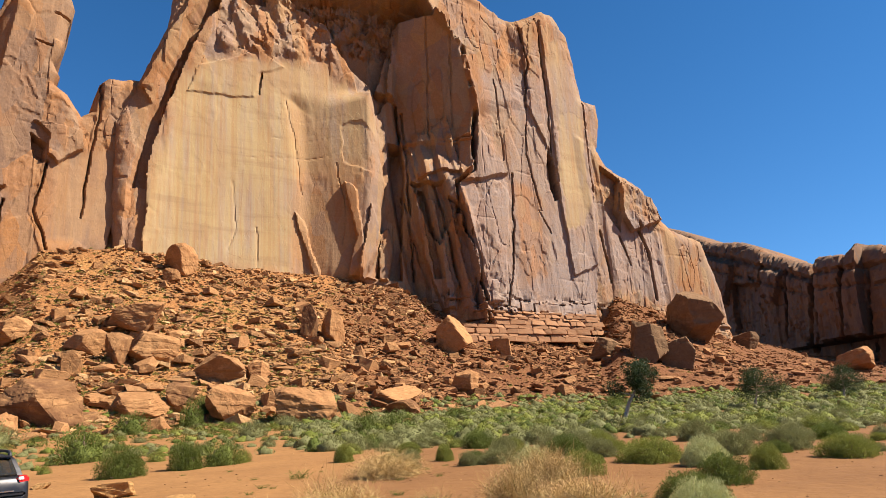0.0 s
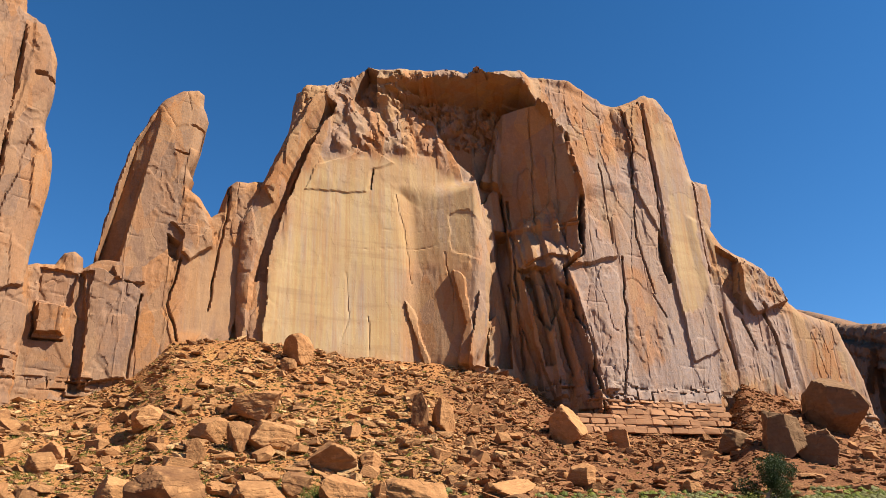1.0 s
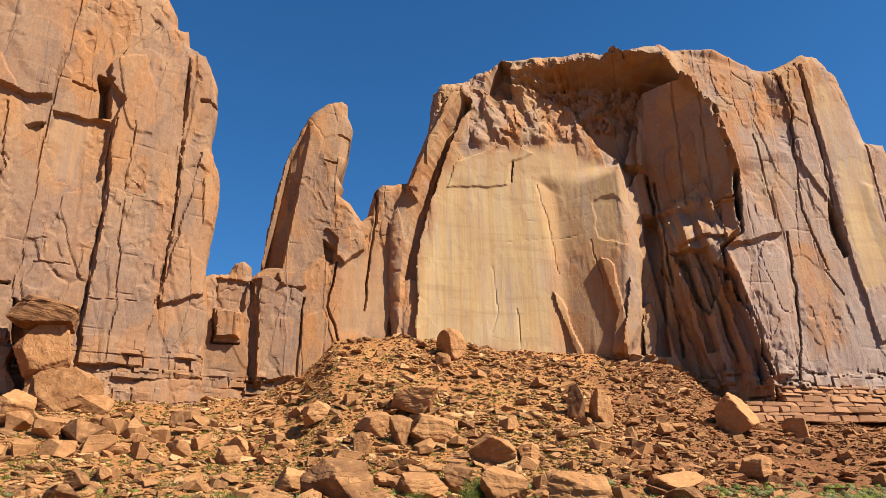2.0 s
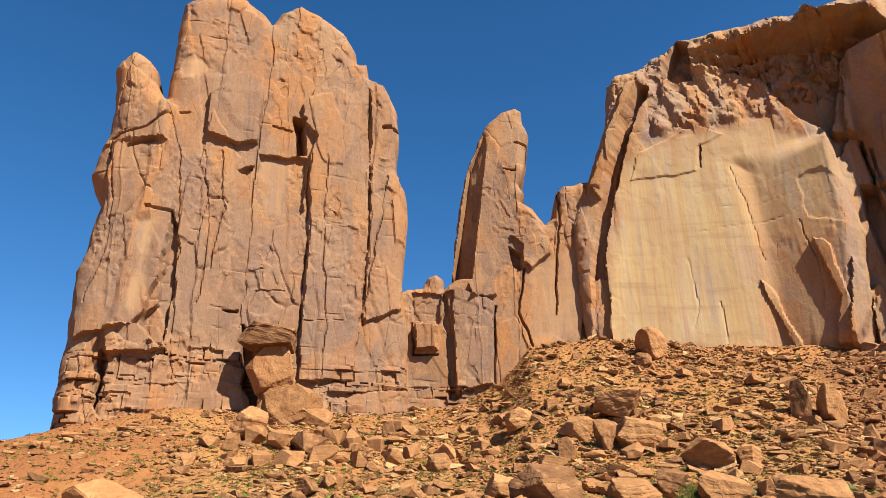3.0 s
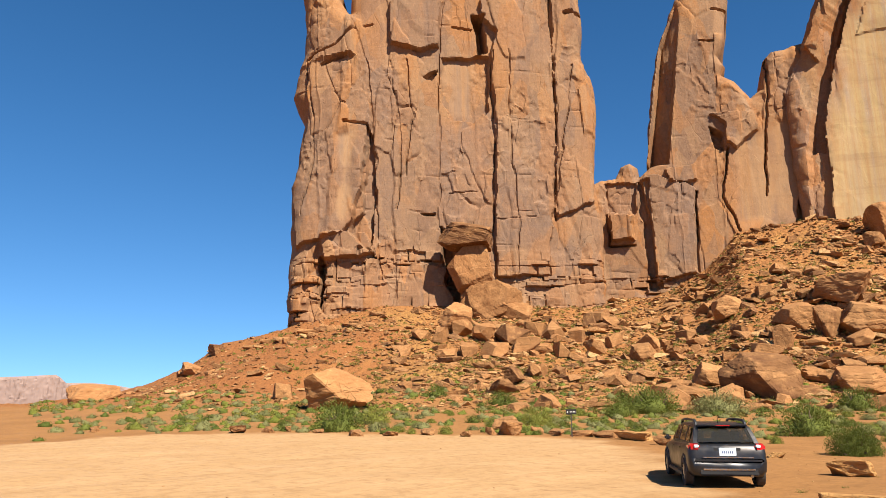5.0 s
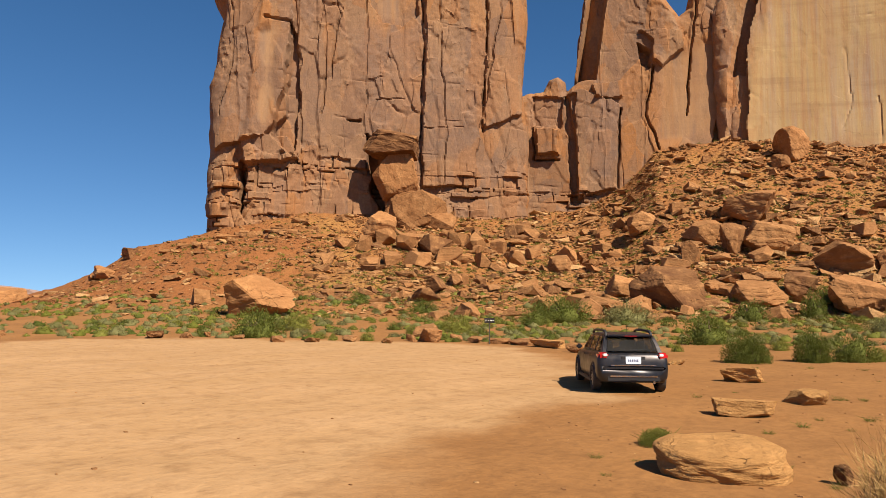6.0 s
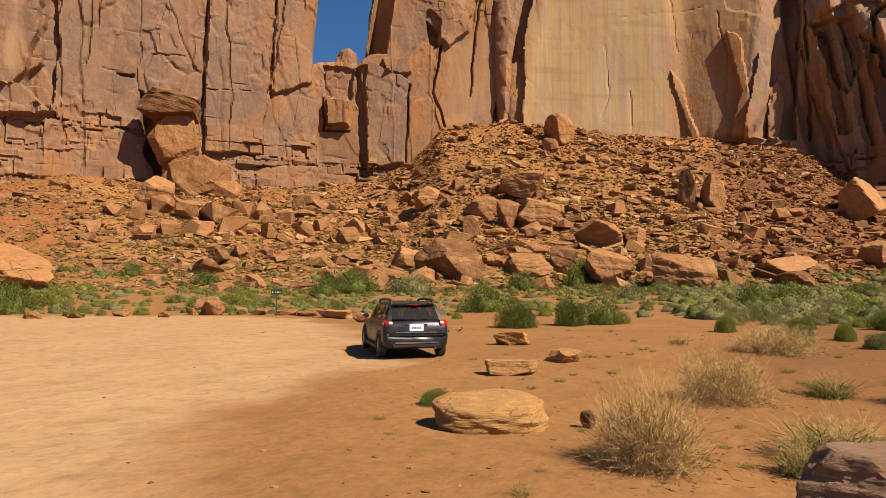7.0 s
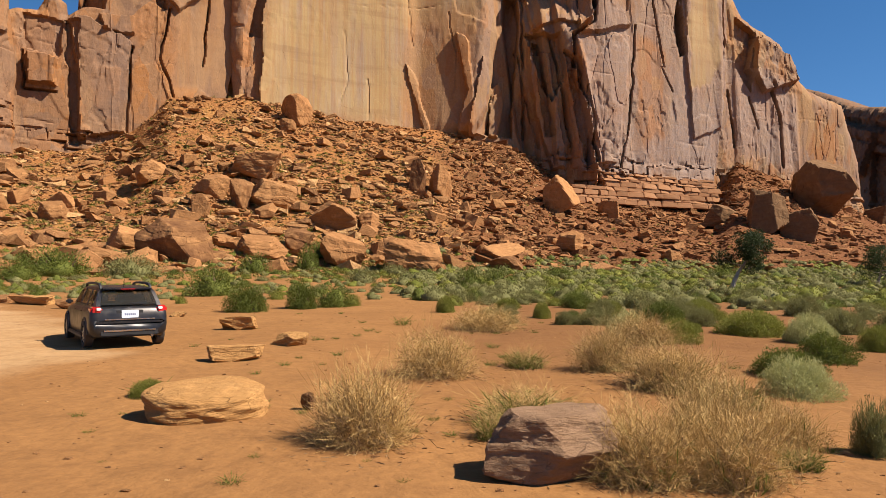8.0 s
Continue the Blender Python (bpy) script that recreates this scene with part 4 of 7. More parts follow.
    ("crack", [(43.8, 70.2), (45.8, 62.7), (46.4, 57.2), (47.3, 49.3)], 0.35, 0.4),
    ("crack", [(35.6, 64.2), (49.4, 66.6), (58.4, 68.7)], 0.16, 0.10),
    ("crack", [(38.3, 60.9), (46.5, 61.4), (58.2, 63.7)], 0.16, 0.10),
    ("crack", [(37.0, 55.3), (46.4, 57.2), (58.0, 59.1)], 0.16, 0.10),
    ("crack", [(31.9, 50.1), (33.0, 41.4), (31.5, 35.3)], 0.35, 0.3),
    ("crack", [(37.1, 40.6), (37.7, 30.9)], 0.35, 0.3),
    ("slab", [(57.5, 66.6), (62.9, 67.9), (65.1, 65.6), (65.3, 55.5), (57.9, 57.3)], -0.25, 0.5),
    ("slab", [(45.4, 46.0), (47.6, 43.3), (52.0, 30.0), (50.4, 30.0)], 1.0, 0.4),
    ("crack", [(36.0, 55.8), (52.0, 58.2), (63.5, 62.0)], 0.2, 0.12),
    ("crack", [(56.0, 57.0), (58.2, 48.0), (57.6, 38.0)], 0.3, 0.5),
    ("slab", [(57.7, 53.1), (60.9, 50.7), (62.8, 37.5), (62.2, 31.0), (58.5, 30.8), (60.9, 40.0)], 1.3, 0.5),
    ("slab", [(64.9, 47.8), (67.0, 42.6), (65.6, 30.9), (61.1, 30.6)], 1.5, 0.5),
], beds=(14, 28, 1.1), seed=37, pieces=[
    ("alcove_wall", [(28.5, 87.3), (35.3, 92.3), (54.9, 92.3), (65.9, 79.4), (66.3, 51.3), (62.1, 24.8), (12.3, 23.0), (18.4, 49.8), (20.9, 62.9)], "smooth pale cream wall"),
    ("buttress", FRONT, "grey-streaked buttress"),
    ("inner_face", INNER, "shaded brown face"),
    ("shoulder", [(144.3, 96.1), (156.8, 98.5), (267.9, 73.4), (229.8, -3.5), (131.9, -0.6), (141.7, 49.6)], "broken sloping shoulder")], label="huge domed sandstone mesa with a pale alcove wall",
    pale=[([(17.0, 55.3), (21.9, 72.0), (37.7, 74.7), (46.0, 72.4), (48.0, 57.2), (46.8, 48.9), (44.6, 31.2), (15.3, 31.6)], 0.95, 6), ([(37.7, 77.0), (63.6, 76.4), (65.7, 57.2), (57.6, 50.4), (46.4, 52.1)], 0.5, 6), ([(46.4, 51.8), (63.7, 53.8), (64.0, 32.4), (45.4, 31.4)], 0.12, 5), ([(123.5, 78.6), (132.8, 78.1), (133.7, 56.5), (129.5, 47.0), (122.9, 46.2), (121.9, 59.7)], 0.8, 2.0), ([(125.6, 103.4), (134.1, 84.6), (132.8, 74.1), (121.5, 74.6), (120.5, 92.2)], 0.5, 3), ([(26.9, 77.1), (54.0, 81.0), (66.0, 74.6), (65.9, 65.7), (21.6, 67.2)], 0.6, 4)],
    varnish=[([(99.7, 81.4), (131.2, 96.3), (136.9, 83.3), (137.3, 40.1), (133.1, 22.8), (93.4, 21.7), (92.7, 53.2)], 0.7, 5), ([(117.2, 44.3), (138.7, 46.2), (133.1, 22.8), (99.7, 21.9), (103.8, 37.7)], 0.95, 5), ([(89.4, 52.9), (105.6, 54.8), (101.7, 24.5), (90.8, 25.3)], 0.85, 3), ([(117.0, 96.8), (120.1, 80.3), (119.8, 57.9), (110.4, 56.8), (109.3, 78.4)], 0.6, 3), ([(96.7, 85.7), (105.8, 85.9), (113.0, 61.7), (107.3, 49.2), (103.2, 61.8), (97.3, 76.2)], 0.55, 3), ([(141.5, 59.6), (170.4, 51.9), (170.3, 29.8), (142.7, 35.4)], 0.8, 4)],
    # first patch: brown alcove rock, colour deepened where the sun only grazes it
    rusty=[([(48.0, 55.0), (58.0, 58.0), (66.0, 60.0), (66.0, 30.0), (47.0, 30.0)], 0.6, 6), ([(106.7, 56.4), (116.4, 54.5), (116.0, 33.0), (105.9, 29.8), (105.5, 43.3)], 0.9, 4), ([(86.6, 105.0), (108.8, 100.2), (109.1, 83.2), (97.0, 87.3), (92.7, 96.3)], 0.8, 4), ([(95.3, 74.3), (107.4, 78.0), (105.6, 60.7), (99.0, 62.7)], 0.6, 3), ([(14.1, 67.0), (19.4, 84.1), (28.3, 96.0), (27.1, 88.1), (17.8, 63.7)], 0.7, 3)],
    plates=0.3, rough=0.4, columns=0.3, crisp=False)

FAR = [(-148.2, -50.3), (-67.6, 130.3), (-5.8, 108.5), (34.1, 91.1), (69.3, 82.9), (86.9, 76.1), (94.5, 71.4), (121.4, 61.1), (137.3, 55.6), (143.7, 57.6), (163.0, 54.1), (169.6, 57.3), (181.1, 54.9), (195.3, 49.4), (206.9, 40.7), (222.9, 35.6), (235.4, 19.3), (233.1, -22.8)]
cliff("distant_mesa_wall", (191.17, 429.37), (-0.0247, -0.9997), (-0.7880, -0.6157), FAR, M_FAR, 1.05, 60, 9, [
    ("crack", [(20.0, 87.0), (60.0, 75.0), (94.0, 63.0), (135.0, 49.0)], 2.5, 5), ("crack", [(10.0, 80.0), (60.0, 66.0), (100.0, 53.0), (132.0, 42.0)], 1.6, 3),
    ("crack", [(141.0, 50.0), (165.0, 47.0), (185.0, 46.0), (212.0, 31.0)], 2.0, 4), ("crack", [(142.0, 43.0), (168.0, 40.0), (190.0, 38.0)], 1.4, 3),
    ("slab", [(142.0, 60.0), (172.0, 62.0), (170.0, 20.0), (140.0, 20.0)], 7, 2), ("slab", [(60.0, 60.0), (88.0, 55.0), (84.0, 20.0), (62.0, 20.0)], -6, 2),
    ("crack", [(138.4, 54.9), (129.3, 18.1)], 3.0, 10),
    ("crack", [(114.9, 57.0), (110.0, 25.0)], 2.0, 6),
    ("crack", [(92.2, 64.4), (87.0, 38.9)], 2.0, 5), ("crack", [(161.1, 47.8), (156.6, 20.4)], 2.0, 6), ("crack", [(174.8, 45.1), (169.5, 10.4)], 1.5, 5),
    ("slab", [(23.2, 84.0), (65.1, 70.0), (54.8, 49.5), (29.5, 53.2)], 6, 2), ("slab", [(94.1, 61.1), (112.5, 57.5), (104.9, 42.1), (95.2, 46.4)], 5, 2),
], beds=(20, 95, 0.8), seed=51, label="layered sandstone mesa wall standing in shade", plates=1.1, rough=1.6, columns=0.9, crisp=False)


LEDGE = [(81.7, 19.4), (131.6, 18.4), (133.4, 25.9)]


def ledge_blocks(parent):
    """The thin-bedded ledge under the buttress, block by block."""
    rng = random.Random(3)
    shapes = []
    for k in range(6):
        bm = bmesh.new()
        bmesh.ops.create_cube(bm, size=1)
        for v in bm.verts:
            v.co += Vector((rng.uniform(-0.12, 0.12), rng.uniform(-0.12, 0.12), rng.uniform(-0.10, 0.10)))
        bmesh.ops.bevel(bm, geom=bm.edges[:], offset=0.06, segments=1, affect="EDGES")
        me = bpy.data.meshes.new("ledge_block")
        bm.to_mesh(me)
        bm.free()
        me.materials.append(M_ARCH)
        me.attributes.new("rusty", "FLOAT", "POINT").data.foreach_set("value", [0.8] * len(me.vertices))
        me.attributes.new("fresh", "FLOAT", "POINT").data.foreach_set("value", [0.5] * len(me.vertices))
        me.attributes.new("varnish", "FLOAT", "POINT").data.foreach_set("value", [0.4] * len(me.vertices))
        shapes.append(me)
    (ox, oy), (ux, uy), (mx, my) = (-59.62, 122.24), (0.8573, 0.5149), (0.0349, -0.9994)
    s0, s1, z0, z1 = LEDGE[0][0] + 3, LEDGE[1][0] - 3, LEDGE[1][1] - 2.5, LEDGE[2][1] - 2.6
    turn = math.degrees(math.atan2(uy, ux))
    z = z0
    while z < z1:
        h = rng.choice((0.6, 0.9, 1.3, 1.7))
        s = s0 + rng.uniform(0, 2)
        back = 1.6 * (z - z0) / (z1 - z0)
        while s < s1:
            w = rng.uniform(1.6, 5.5)
            if rng.random() < 0.97 and z + h < z1 + 0.8 - 3.0 * (s < s0 + 8):
                d = 13.2 - 1.3 * back + rng.uniform(-0.3, 0.3)
                x, y = ox + ux * (s + w / 2) + mx * d, oy + uy * (s + w / 2) + my * d
                ob = new("ledge_block", shapes[rng.randrange(6)])
                ob.parent = parent
                ob.matrix_world = pose(x, y, z + h / 2, 0, rng.uniform(-0.6, 0.6), turn + rng.uniform(-3, 3)) @ Matrix.Diagonal((w * 0.99, 3.2, h * 0.98, 1))
            s += w
        z += h


ledge_blocks(bpy.data.objects["rock_mesa"])

DIST = [(363.5, -51.7), (337.6, 79.4), (503.9, 87.8), (592.1, 94.0), (605.6, 86.0), (623.9, 68.1), (689.0, 69.8), (737.4, 65.9), (787.4, 58.5), (847.3, 47.6), (886.8, -52.4)]
# haze of the far air is mixed into the rock colour
cliff("distant_mesa", (-2598.42, -90.74), (0.1736, 0.9848), (0.9848, -0.1736), DIST, plain("hazed_far_sandstone", (0.25, 0.175, 0.15), 0.95, vary=0.2, scale=0.02), 4.0, 300, 8, [], seed=61, label="long pale mesa on the far horizon", plates=1.5, rough=2.0, columns=3.0, crisp=False)


# ---------------------------------------------------------------- rocks
def hull_arrays(seed, cuts, jitter=0.16):
    """A broken block of unit size: a crooked slab with corners split off."""
    rng = random.Random(seed)
    bm = bmesh.new()
    bmesh.ops.create_cube(bm, size=2)
    for v in bm.verts:
        v.co += Vector([rng.uniform(-jitter, jitter) * 2 for _ in range(3)])
    for _ in range(cuts):
        n = Vector([rng.choice((-1, 1)) * rng.uniform(0.25, 1) for _ in range(3)]).normalized()
        bmesh.ops.bisect_plane(bm, geom=bm.verts[:] + bm.edges[:] + bm.faces[:], plane_co=n * rng.uniform(0.72, 1.15), plane_no=n, clear_outer=True)
    hull = bmesh.new()
    for v in bm.verts:
        hull.verts.new(v.co)
    bm.free()
    bmesh.ops.convex_hull(hull, input=hull.verts)
    bmesh.ops.delete(hull, geom=[v for v in hull.verts if not v.link_faces], context="VERTS")
    return hull


def arrays_of(bm):
    bmesh.ops.triangulate(bm, faces=bm.faces)
    bm.verts.index_update()
    v = np.array([p.co[:] for p in bm.verts])
    f = np.array([[q.index for q in p.verts] for p in bm.faces])
    bm.free()
    v -= (v.max(0) + v.min(0)) / 2
    return v / (v.max(0) - v.min(0)), f


def boulder_mesh(seed, points, wear=0.05, name="boulder", mat=None, fine=3):
    """A large boulder: a hull with worn edges and an uneven skin."""
    bm = hull_arrays(seed, points)
    bmesh.ops.dissolve_limit(bm, angle_limit=0.2, verts=bm.verts, edges=bm.edges)
    bmesh.ops.bevel(bm, geom=bm.edges[:], offset=wear, segments=1, affect="EDGES", clamp_overlap=True)
    bmesh.ops.triangulate(bm, faces=bm.faces)
    for _ in range(fine):
        long = [q for q in bm.edges if q.calc_length() > 0.2]
        bmesh.ops.subdivide_edges(bm, edges=long, cuts=1)
        bmesh.ops.triangulate(bm, faces=bm.faces)
    for v in bm.verts:
        v.co += 0.10 * noise.noise_vector(v.co * 1.3 + Vector((seed, 0, 0))) + 0.05 * noise.noise_vector(v.co * 4 + Vector((0, seed, 0))) + 0.02 * noise.noise_vector(v.co * 12)
    v, f = arrays_of(bm)
    return fast_mesh(name, v, f, mat or M_ROCK, smooth=False)


def faceted_rock(seed, mat, planes, name="rock", level=5, cuts=9, loose=0.0):
    """A boulder bounded by given planes and a few broken facets, with a cracked skin."""
    rng = random.Random(seed)
    planes = [(Vector(n) + Vector([rng.uniform(-loose, loose) for _ in range(3)]), r * rng.uniform(1 - 0.3 * loose, 1 + 0.3 * loose)) for n, r in planes]
    planes += [(Vector([rng.uniform(-1, 1), rng.uniform(-1, 1), rng.uniform(-0.4, 0.9)]), rng.uniform(0.80, 0.97)) for _ in range(cuts)]
    planes = [(n.normalized(), r) for n, r in planes]
    bm = bmesh.new()
    bmesh.ops.create_icosphere(bm, subdivisions=level, radius=1)
    for v in bm.verts:
        p = v.co.normalized()
        r = min([1.3] + [q / max(p.dot(n), 1e-3) for n, q in planes if p.dot(n) > 0.05])
        q = p * r
        ledge = math.floor((q.z + 0.15 * noise.noise(q * 1.7)) * 5 + seed)
        r *= 1 + 0.05 * noise.noise(p * 3 + Vector((seed, 0, 0))) + 0.035 * noise.noise(Vector((seed, ledge * 3.7, 0.5))) + 0.03 * abs(noise.noise(q * 6)) + 0.012 * noise.noise(q * 19)
        v.co = p * r
    v, f = arrays_of(bm)
    return fast_mesh(name, v, f, mat, smooth=False)


BLOCKY = [((1, 0, 0.1), 0.72), ((-1, 0.1, 0), 0.74), ((0.1, 1, 0), 0.75), ((0, -1, 0.15), 0.72), ((0, 0.1, 1), 0.72), ((0, 0, -1), 0.75)]
SMALL = [arrays_of(hull_arrays(200 + k, 1 + k % 3, 0.2)) for k in range(24)]
TINY = [arrays_of(hull_arrays(260 + k, 0, 0.3)) for k in range(16)]
ROCK_MESHES = [boulder_mesh(300 + k, 5 + k % 4, 0.09) for k in range(14)]
BLOCK_MESHES = [boulder_mesh(400 + k, 3 + k % 4, 0.05, fine=1) for k in range(12)]


def boulder(x, y, w, h, k, label, turn=None, tilt=10, sink=0.15, deep=0.8, group="", shapes=None):
    rng = random.Random(int(x * 91 + y * 57) + k)
    shapes = shapes or ROCK_MESHES
    ob = new("boulder", shapes[k % len(shapes)])
    turn = rng.uniform(0, 360) if turn is None else turn
    ob.matrix_world = pose(x, y, on_ground(x, y) + h * (0.5 - sink), rng.uniform(-tilt, tilt), rng.uniform(-tilt, tilt), turn) @ Matrix.Diagonal((w, w * deep, h * 1.1, 1))
    return tagged(ob, label, "boulder", group)


LARGE_MESHES = [faceted_rock(90 + k, M_ROCK, BLOCKY, "boulder", 5, 8, 0.5) for k in range(9)]
BIG = [(-38.5, 126.3, 6.37, 5.49), (-13.4, 110.7, 3.66, 5.49), (-9.6, 112.4, 4.62, 5.73), (11.3, 135.6, 9.34, 7.34), (-34.7, 96.4, 9.25, 4.38), (-29.8, 88.5, 6.42, 4.89), (-33.1, 86.0, 3.77, 3.77), (22.3, 143.9, 4.76, 4.04), (-17.6, 74.4, 5.61, 4.36), (-9.4, 75.1, 8.15, 3.83), (-32.3, 67.3, 7.61, 4.26), (-25.4, 73.1, 5.68, 2.21), (-0.0, 92.2, 6.77, 2.56), (0.8, 87.2, 4.27, 2.13), (10.7, 108.9, 5.00, 4.10), (-21.8, 88.6, 6.34, 3.73), (121.5, 177.0, 10.50, 7.00), (-46.3, 88.5, 4.91, 3.28), (-37.8, 121.2, 3.16, 2.53), (-36.4, 81.1, 2.91, 2.91), (27.0, 111.5, 3.74, 2.24), (26.2, 128.7, 3.64, 2.36), (-37.4, 87.6, 4.68, 3.43), (-17.4, 90.6, 3.02, 2.56), (-22.8, 77.4, 3.95, 2.63)]
for n, (x, y, w, h) in enumerate(BIG):
    boulder(x, y, w, h, n, "angular orange sandstone boulder on the rubble slope", group="boulders on the slope", shapes=LARGE_MESHES)
BROWN_MESHES = [faceted_rock(120 + k, M_BROWN_ROCK, BLOCKY, "boulder", 5, 8, 0.5) for k in range(5)]
BIG_RIGHT = [(50.8, 137.4, 7.89, 9.57), (56.4, 138.0, 8.03, 6.32), (82.1, 184.6, 16.17, 15.18), (45.3, 146.4, 6.25, 4.50), (114.1, 220.0, 7.28, 6.07)]
for n, (x, y, w, h) in enumerate(BIG_RIGHT):
    boulder(x, y, w, h, n + 3, "huge brown sandstone boulder below the mesa", group="boulders below the mesa", deep=0.95, shapes=BROWN_MESHES)
BIG_LEFT = [(-54.8, 33.1, 7.04, 3.96), (-31.0, 31.0, 1.64, 1.14), (-36.3, 61.0, 4.05, 1.74), (-33.5, 69.1, 6.88, 3.25), (-38.3, 67.6, 4.43, 2.53), (-50.6, 75.2, 3.70, 2.22), (-53.1, 54.3, 2.72, 1.86), (-53.4, 58.2, 1.93, 1.67)] + [(-77.4, 67.5, 5.54, 5.04), (-51.2, 77.0, 3.32, 3.02), (-107.6, 43.3, 2.8, 1.9), (-103.2, 38.2, 4.2, 2.2), (-92.3, 22.7, 6.2, 2.8)]
for n, (x, y, w, h) in enumerate(BIG_LEFT):
    boulder(x, y, w, h, n + 6, "weathered orange sandstone boulder on red sand", group="boulders on the slope", shapes=LARGE_MESHES)

# the split boulder that leans on the tower with a capstone on top
LEANING = [(-86.42, 77.67, 29.84), (-86.38, 79.20, 23.36), (-82.99, 81.32, 17.87), (-85.36, 80.30, 17.08), (-80.37, 82.52, 15.43)]
for n, ((x, y, z), (w, d, h), lean, title) in enumerate(zip(LEANING, ((9.6, 7, 5.6), (7.6, 7, 11.5), (9.4, 8, 9.5), (7.0, 7, 10), (6.0, 6, 6)), (10, -20, -28, -14, 10),
                                                            ("perched capstone boulder resting on a leaning block",) + ("leaning split boulder at the foot of the butte",) * 4)):
    ob = new("boulder", faceted_rock(70 + n, M_LEANING, BLOCKY, "boulder", 6, 7, 0.4))
    ob.matrix_world = pose(x, y, z, 6, lean, math.degrees(math.atan2(-x, y))) @ Matrix.Diagonal((w, d, h, 1))
    tagged(ob, title, "boulder", "leaning boulders")
APRON = [(-75.8, 67.1, 4.14, 2.48), (-71.2, 67.1, 3.67, 2.72), (-67.9, 68.7, 4.73, 2.68), (-69.0, 74.9, 3.32, 2.16), (-65.8, 75.4, 3.76, 2.45), (-74.4, 62.0, 3.16, 2.06), (-77.5, 60.6, 2.73, 1.61), (-67.2, 60.6, 2.95, 1.92), (-63.8, 62.1, 3.34, 2.03), (-62.4, 66.6, 3.72, 2.23), (-58.9, 69.1, 2.96, 1.92), (-63.0, 77.5, 2.93, 1.96), (-67.2, 56.9, 2.44, 1.43), (-56.8, 73.3, 3.33, 1.97), (-72.9, 54.5, 2.22, 1.33)]
for n, (x, y, w, h) in enumerate(APRON):
    boulder(x, y, w, h, n + 5, "angular orange sandstone block below the leaning boulder", tilt=18, group="blocks on the slope", shapes=BLOCK_MESHES)


def slope_ledge():
    """A low broken shelf of red stone on the bare slope below the tower."""
    rng = random.Random(55)
    az = 57.5
    while az < 66:
        r = float(np.interp(az, AZ, REACH)) - 9.0 + rng.uniform(-0.5, 0.5)
        w = rng.uniform(1.6, 3.6)
        boulder(-math.sin(radians(az)) * r, math.cos(radians(az)) * r, w, rng.uniform(0.6, 0.9), rng.randrange(12), "flat red sandstone slab in a low ledge on the slope", turn=az + rng.uniform(-8, 8), tilt=4, sink=0.2, deep=0.6, group="ledge slabs on the slope", shapes=BLOCK_MESHES)
        az += math.degrees(w / r) * rng.uniform(0.85, 1.3)


slope_ledge()


def scatter_rubble(count, low, high, seed, power, thin_left, az0=-3, az1=74, mat=None, label="loose orange sandstone rubble covering the slope"):
    rng = np.random.RandomState(seed)
    vs, fs, spots, total, made = [], [], [], 0, 0
    while made < count:
        az, t = rng.uniform(az0, az1), rng.uniform(0, 1)
        w, foot = np.interp(az, AZ, REACH), np.interp(az, FOOT_AZ, FOOT)
        r = foot - 4 + (w - foot + 4) * t ** 0.75
        x, y = -math.sin(radians(az)) * r, math.cos(radians(az)) * r
        thick = (0.55 if high > 1 else 0.9) + 0.45 * vnoise(np.array(x / 11), np.array(y / 11), 77) + 0.35 * vnoise(np.array(x / 4), np.array(y / 4), 78)
        # the slope below the tower is mostly bare soil
        thick *= float(np.interp(az, (8, 24, 44, 50, 56, 61), (1.0, 0.8, 0.75, 0.6, thin_left, thin_left * 0.4)))
        if az < -8 and t < 0.3:
            thick *= 0.75
        if rng.rand() > thick:
            continue
        size = min(low * (1 - rng.rand()) ** (-1 / power), high) * (0.8 if az > 38 else 1.0)
        v, f = (TINY if high < 1 else SMALL)[rng.randint(16)]
        m = pose(x, y, size * 0.1, rng.uniform(-18, 18), rng.uniform(-18, 18), rng.uniform(0, 360)) @ Matrix.Diagonal((size * rng.uniform(0.9, 1.8), size * rng.uniform(0.8, 1.4), size * rng.uniform(0.22, 0.6), 1))
        m = np.array(m)
        vs.append(v @ m[:3, :3].T + m[:3, 3])
        spots.append((x, y))
        fs.append(f + total)
        total += len(v)
        made += 1
    me = fast_mesh("rubble", settled(vs, spots), np.concatenate(fs), mat or M_RUBBLE, smooth=False)
    tagged(new("rubble", me), label, "rubble", kind="stuff")


scatter_rubble(9500, 0.32, 1.9, 5, 2.1, 0.25)
scatter_rubble(17000, 0.20, 0.6, 6, 2.0, 0.45)
scatter_rubble(9500, 0.36, 2.0, 15, 2.0, 1.0, -42, 4, M_SHALE, "dark red-brown shale rubble below the mesa")
scatter_rubble(7000, 0.24, 0.6, 16, 2.0, 1.0, -42, 4, M_SHALE, "fine dark red-brown shale rubble below the mesa")


def scatter_blocks():
    """Middling blocks that can be told apart one by one."""
    rng = random.Random(9)
    made = 0
    while made < 230:
        az, t = rng.uniform(-34, 64), rng.random()
        w, foot = np.interp(az, AZ, REACH), np.interp(az, FOOT_AZ, FOOT)
        r = foot - 3 + (w - foot) * t * 0.85
        x, y = -math.sin(radians(az)) * r, math.cos(radians(az)) * r
        if az > 48 and rng.random() > 0.12:
            continue
        if az < -8 and t < 0.4:
            continue
        size = 1.0 + 1.6 * rng.random() ** 2.5
        boulder(x, y, size * rng.uniform(0.9, 1.5), size * rng.uniform(0.5, 0.8), rng.randrange(14), "broken orange sandstone block lying on the slope", tilt=22, deep=rng.uniform(0.6, 1.0), group="blocks on the slope", shapes=BLOCK_MESHES)
        made += 1


scatter_blocks()


